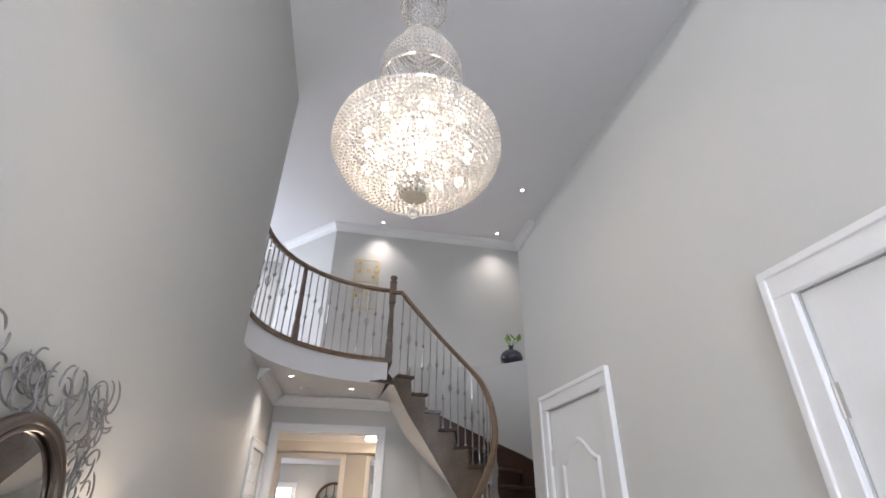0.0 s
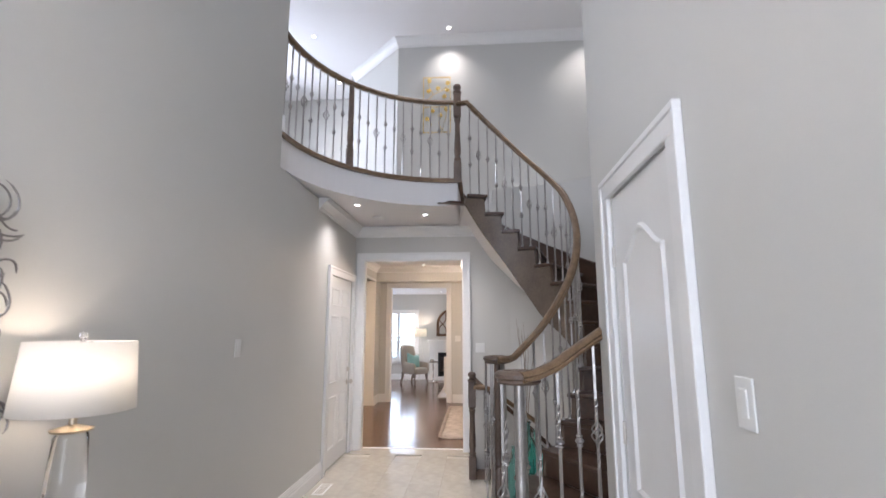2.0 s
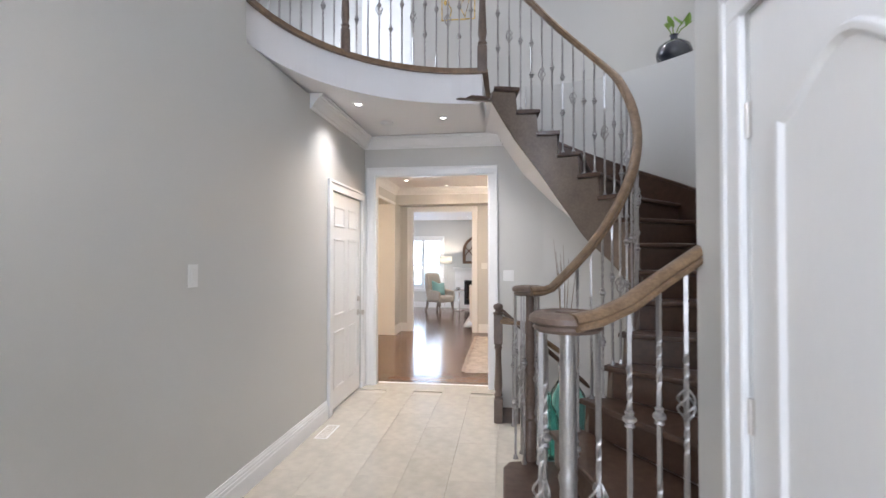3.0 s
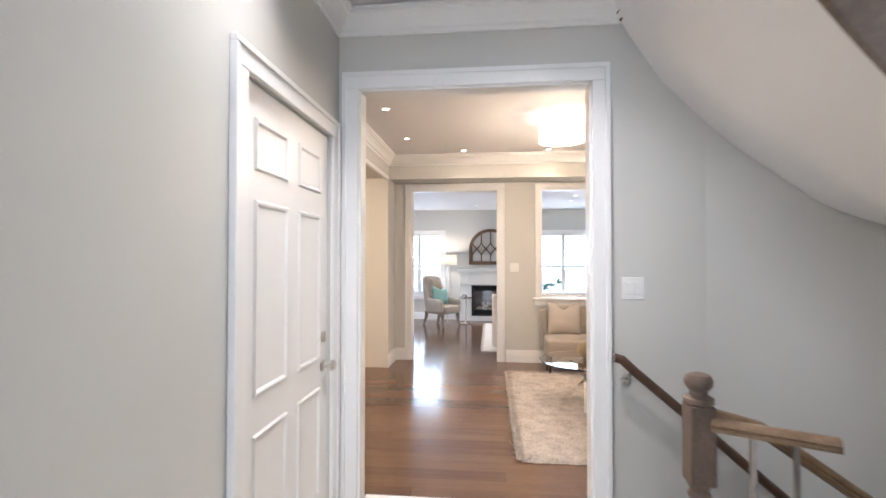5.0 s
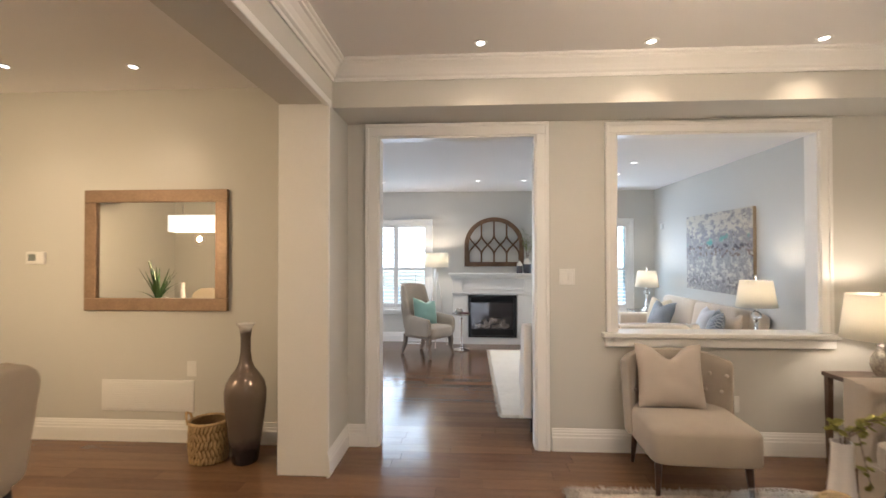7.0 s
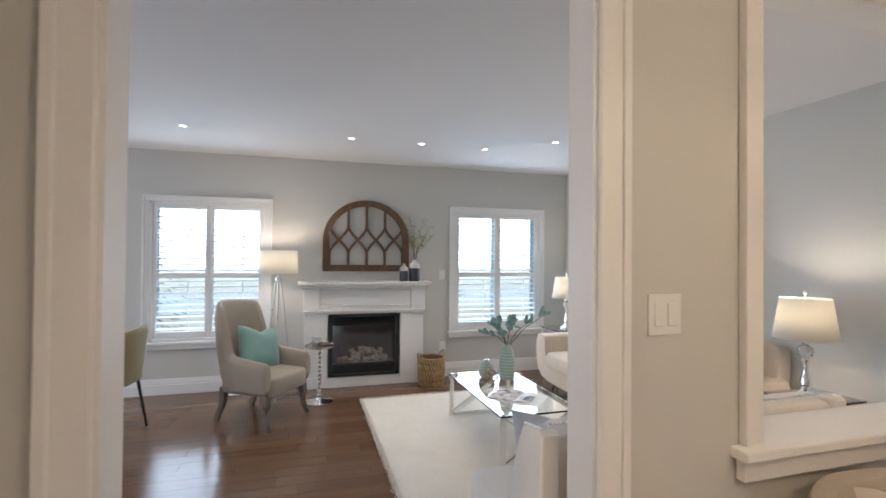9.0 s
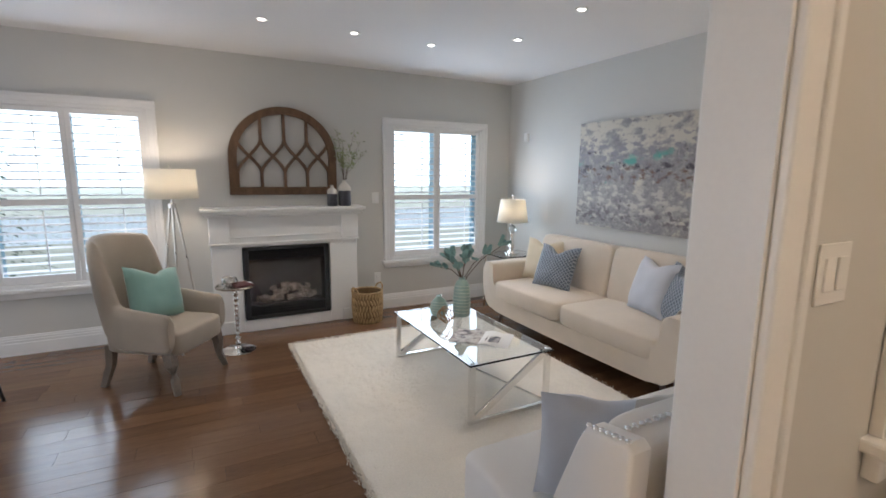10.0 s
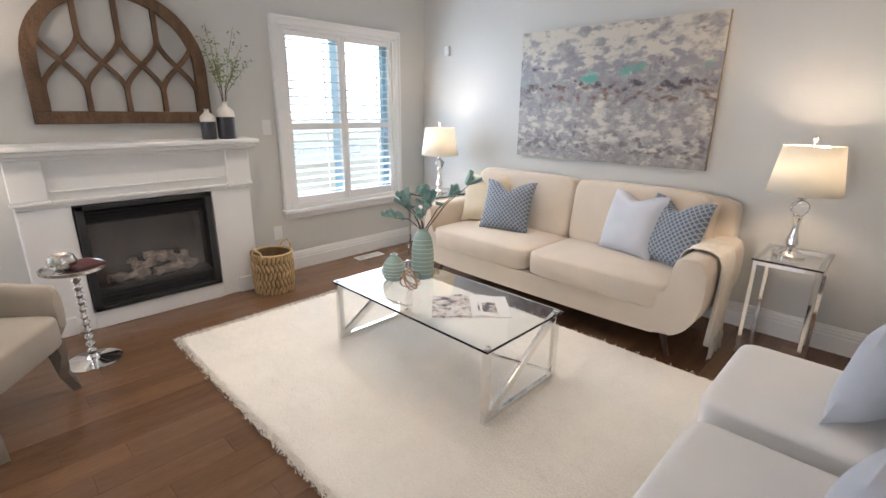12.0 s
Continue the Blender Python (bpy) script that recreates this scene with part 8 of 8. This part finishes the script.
for k, (dx, dz) in enumerate(((-0.08, 0.14), (0.10, 0.20), (-0.02, 0.16), (0.16, 0.17))):
    bm = BM()
    tube(bm, [(0, 0, 0.0), (dx * 0.4, 0, dz * 0.6), (dx, -0.02, dz)], 0.006, 6)
    part("stem", bm, surface("bright_stem", (0.20, 0.30, 0.05), 0.6), ls)
    bm = leaf_mesh(0.12, 0.06)
    bmesh.ops.transform(bm, matrix=pose(dx * 0.7, -0.02, dz * 0.7, 40, 0, 60 * k), verts=bm.verts)
    part("leaf", bm, surface("bright_leaf", (0.20, 0.34, 0.05), 0.5), ls)

# teal glass bottles with twigs under the stairs
TEALG = glass_mat("teal_glass", (0.60, 0.95, 0.91), 0.06)
for x, y, s in ((1.60, 4.90, 1.0), (1.48, 4.80, 0.72), (1.70, 5.05, 0.85)):
    bm = BM()
    lathe(bm, [(0, 0), (0.075, 0), (0.088, 0.02), (0.088, 0.30), (0.07, 0.38), (0.03, 0.44), (0.025, 0.52), (0.034, 0.53), (0.024, 0.535), (0.02, 0.44), (0.06, 0.36), (0.078, 0.29), (0.078, 0.03), (0, 0.02)], 28)
    ob = solid("glass_bottle", bm, TEALG, "tall teal glass bottle on the tiled floor", "bottle", kind="", smooth=True, group="teal bottles", m=pose(x, y, 0) @ Matrix.Scale(s * 1.25, 4))
tg = thing("dry_twigs", pose(1.60, 4.90, 0.6), "bare dry twigs standing in a teal bottle", "twigs")
for k in range(9):
    bm = BM()
    dx, dy = rt.uniform(-0.14, 0.12), rt.uniform(-0.1, 0.1)
    tube(bm, [(0, 0, -0.3), (dx * 0.2, dy * 0.2, 0.2), (dx * 0.6 + 0.01, dy * 0.6, 0.6), (dx, dy, rt.uniform(0.75, 1.0))], [0.004, 0.003, 0.0025, 0.001], 5)
    part("twig", bm, surface("dry_twig", (0.22, 0.16, 0.10), 0.9) if k == 0 else bpy.data.materials["dry_twig"], tg)

# smoke detector under the landing
bm = BM()
lathe(bm, [(0, 0), (0.065, 0), (0.065, -0.018), (0.05, -0.032), (0, -0.034)], 28)
solid("smoke_detector", bm, PLASTIC, "round white smoke detector on the ceiling", "smoke detector", kind="", smooth=True, m=pose(0.0, 5.95, 2.799))

# recessed ceiling lights
LED = glow("led_disc", (1.0, 0.95, 0.86), 9.0)
_b = BM()
lathe(_b, [(0.024, 0), (0.045, 0), (0.047, -0.004), (0.043, -0.007), (0.026, -0.004)], 24)
RING = mesh_of("trim_ring", _b, PLASTIC, True)
_b = BM()
lathe(_b, [(0, -0.0035), (0.026, -0.0035), (0.026, -0.001), (0, -0.001)], 20)
DISC = mesh_of("led", _b, LED)


def downlight(x, y, z, watts=0.0, color=(1.0, 0.88, 0.70), beam=112):
    t = thing("downlight", pose(x, y, z), "small round recessed downlight, lit", "downlight", "recessed downlights")
    for nm, me in (("trim_ring", RING), ("lamp_disc", DISC)):
        o = new(nm, me)
        o.parent = t
    if watts:
        d = bpy.data.lights.new("downlight_beam", "SPOT")
        d.energy, d.color, d.spot_size, d.spot_blend, d.shadow_soft_size = watts, color, radians(beam), 1.0, 0.03
        o = new("downlight_beam", d)
        o.location = (x, y, z - 0.012)
    return t


HALL_W, ROOM_W = 34.0, 19.0
for x, y in ((0.82, 6.62), (2.80, 5.23), (2.81, 6.55), (0.79, 5.25), (-1.19, 6.68), (-1.19, 8.0)):
    downlight(x, y, ZU, HALL_W, (1.0, 0.93, 0.82))
for x, y, w in ((-0.11, 5.37, 34.0), (0.58, 5.87, 74.0)):
    downlight(x, y, 2.80, w, (1.0, 0.94, 0.84), 124)
for x, y in ((0.13, 9.65), (1.16, 9.69), (2.17, 9.71), (-0.465, 9.02), (-0.47, 7.98)):
    downlight(x, y, ZS, ROOM_W * 0.85, WARMER)
for x, y in ((-2.23, 9.86), (-3.1, 9.80)):
    downlight(x, y, ZS, ROOM_W * 0.85, WARMER)
for x, y in ((-1.28, 13.58), (0.13, 13.57), (0.80, 13.57), (1.46, 13.58), (1.99, 13.1), (1.94, 12.34)):
    downlight(x, y, ZF, ROOM_W * 1.1)

# the family room was planned 3 per cent too large: draw it in towards the doorway
FAM = Matrix.Translation((1.62, 9.42, 0)) @ Matrix.Scale(0.97, 4) @ Matrix.Translation((-1.62, -9.42, 0))
FAM_NAMES = {"wall_back", "wall_family_right", "ceiling_family", "baseboard_back_right", "baseboard_back_left", "baseboard_family_right", "rug", "throw_blanket", "fireplace"}
for ob in list(scene.objects):
    if ob.parent is None and ob.type != "CAMERA" and ob.name not in ("sun", "wall_kitchen") and (ob.name in FAM_NAMES or ob.matrix_basis.translation.y > 10.45):
        ob.matrix_basis = FAM @ ob.matrix_basis

# ---- outdoors ----
bm = BM()
box(bm, -70, 70, 70, 70.5, -5, 45)
solid("backdrop", bm, glow("bright_overcast_sky", (0.74, 0.89, 1.0), 2.3), "bright hazy sky beyond the garden", "backdrop")
FENCE = surface("blue_grey_fence", (0.50, 0.62, 0.70), 0.8, vary=0.15)
fe = thing("garden_fence", pose(0, 24, -0.3), "weathered blue-grey board fence across the garden", "fence")
fm = BM()
box(fm, 0, 0.14, 0, 0.02, 0, 0.62, 0.004, 1)
FM = mesh_of("board", fm, FENCE)
for i in range(120):
    o = new("board", FM)
    o.parent = fe
    o.matrix_basis = pose(-9 + i * 0.15, 0, 0)
bm = BM()
box(bm, -9, 9, 0.021, 0.06, 0.3, 0.4)
part("rail", bm, FENCE, fe, smooth=False)
SPRUCE = surface("spruce_needles", (0.08, 0.12, 0.08), 0.9, vary=0.3)


def conifer(x, y, h, seed):
    t = thing("conifer_tree", pose(x, y, -0.3), "young spruce tree in the garden", "tree")
    bm = BM()
    tube(bm, [(0, 0, 0), (0.02, 0.01, h * 0.5), (0, 0, h)], [0.06, 0.04, 0.008], 8)
    part("trunk", bm, STEM, t)
    bm = BM()
    r_ = random.Random(seed)
    for k in range(420):
        u = r_.random() ** 0.8
        z = h * (0.08 + 0.9 * u)
        rr = (1 - u) * h * 0.26 * r_.uniform(0.3, 1.05)
        a = r_.uniform(0, 6.28)
        c = Vector((rr * math.cos(a), rr * math.sin(a), z - rr * 0.35))
        d = Vector((math.cos(a), math.sin(a), -0.4)) * r_.uniform(0.08, 0.2)
        s = Vector((-math.sin(a), math.cos(a), 0)) * 0.03
        bm.faces.new([bm.verts.new(c + s), bm.verts.new(c - s), bm.verts.new(c + d)])
    part("crown", bm, SPRUCE, t)["kind"] = "stuff"


conifer(-3.0, 19.0, 3.4, 2)

# ---- floor pieces ----
_b = BM()
box(_b, 0.0008, 0.3042, 0.0008, 0.6092, -0.012, 0.0, 0.0006, 1)
TILE_ME = mesh_of("tile", _b, TILE)
fh = bpy.data.objects["floor_hall"]
for i in range(13):
    for j in range(15):
        x0 = -0.41 + i * 0.305
        y0 = -2.3 + j * 0.61 + (0.305 if i % 2 else 0.0)
        if y0 + 0.61 > YD + 0.11 or (x0 + 0.305 > 1.13 and y0 + 0.61 > 5.49):
            continue
        o = new("tile", TILE_ME)
        o.parent = fh
        o.matrix_world = pose(x0, y0, 0)
# filler strips beside the doorway and the stairwell
rb = random.Random(2)
_b = BM()
box(_b, -0.41, 1.13, 6.36, 6.655, -0.0125, -0.0006)
box(_b, 1.12, XU, 5.1, 5.5, -0.0125, -0.0006)
o = new("tile_edge", mesh_of("tile_edge", _b, TILE))
o.parent = fh
_b = BM()
box(_b, -0.28, 1.0, 6.63, 6.672, -0.002, 0.004, 0.002, 1)
solid("threshold", _b, TRIM, "pale threshold strip in the doorway", "threshold")

fr = bpy.data.objects["floor_rooms"]
PLK = {}
PW = 0.127
for L_ in (0.6, 0.9, 1.2):
    _b = BM()
    box(_b, 0.0005, L_ - 0.0005, 0.0005, PW - 0.0005, -0.012, 0.0, 0.0005, 1)
    PLK[L_] = mesh_of("plank", _b, WOODF)
rest_v, rest_f, near = [], [], 0
rows_n = int((YB - 6.66) / PW) + 1
for j in range(rows_n):
    y0 = 6.66 + j * PW
    if y0 + PW > YB + 0.03:
        break
    x = -5.9 + rb.uniform(0, 0.5)
    while x < XR - 0.05:
        L_ = rb.choice((0.6, 0.9, 0.9, 1.2, 1.2))
        if x + L_ > XR:
            L_ = 0.6
        if -1.3 < x < 0.6 and near < 300 and 7.2 < y0 < 14.4:
            o = new("plank", PLK[L_])
            o.parent = fr
            o.matrix_world = pose(x, y0, 0)
            near += 1
        else:
            k = len(rest_v)
            x1 = min(x + L_, XR) - 0.0005
            for z in (-0.012, 0.0):
                rest_v += [(x + 0.0005, y0 + 0.0005, z), (x1, y0 + 0.0005, z), (x1, y0 + PW - 0.0005, z), (x + 0.0005, y0 + PW - 0.0005, z)]
            rest_f += [(k + 4, k + 5, k + 6, k + 7), (k, k + 1, k + 5, k + 4), (k + 1, k + 2, k + 6, k + 5), (k + 2, k + 3, k + 7, k + 6), (k + 3, k, k + 4, k + 7)]
        x += L_
me = bpy.data.meshes.new("planks_far")
me.from_pydata(rest_v, [], rest_f)
WOODR = WOODF.copy()
WOODR.name = "hardwood_floor_far"
for nn in list(WOODR.node_tree.nodes):
    if nn.type == "OBJECT_INFO":
        g_ = WOODR.node_tree.nodes.new("ShaderNodeNewGeometry")
        for lk in list(nn.outputs["Random"].links):
            WOODR.node_tree.links.new(g_.outputs["Random Per Island"], lk.to_socket)
me.materials.append(WOODR)
o = new("planks_far", me)
o.parent = fr
o["kind"] = "stuff"
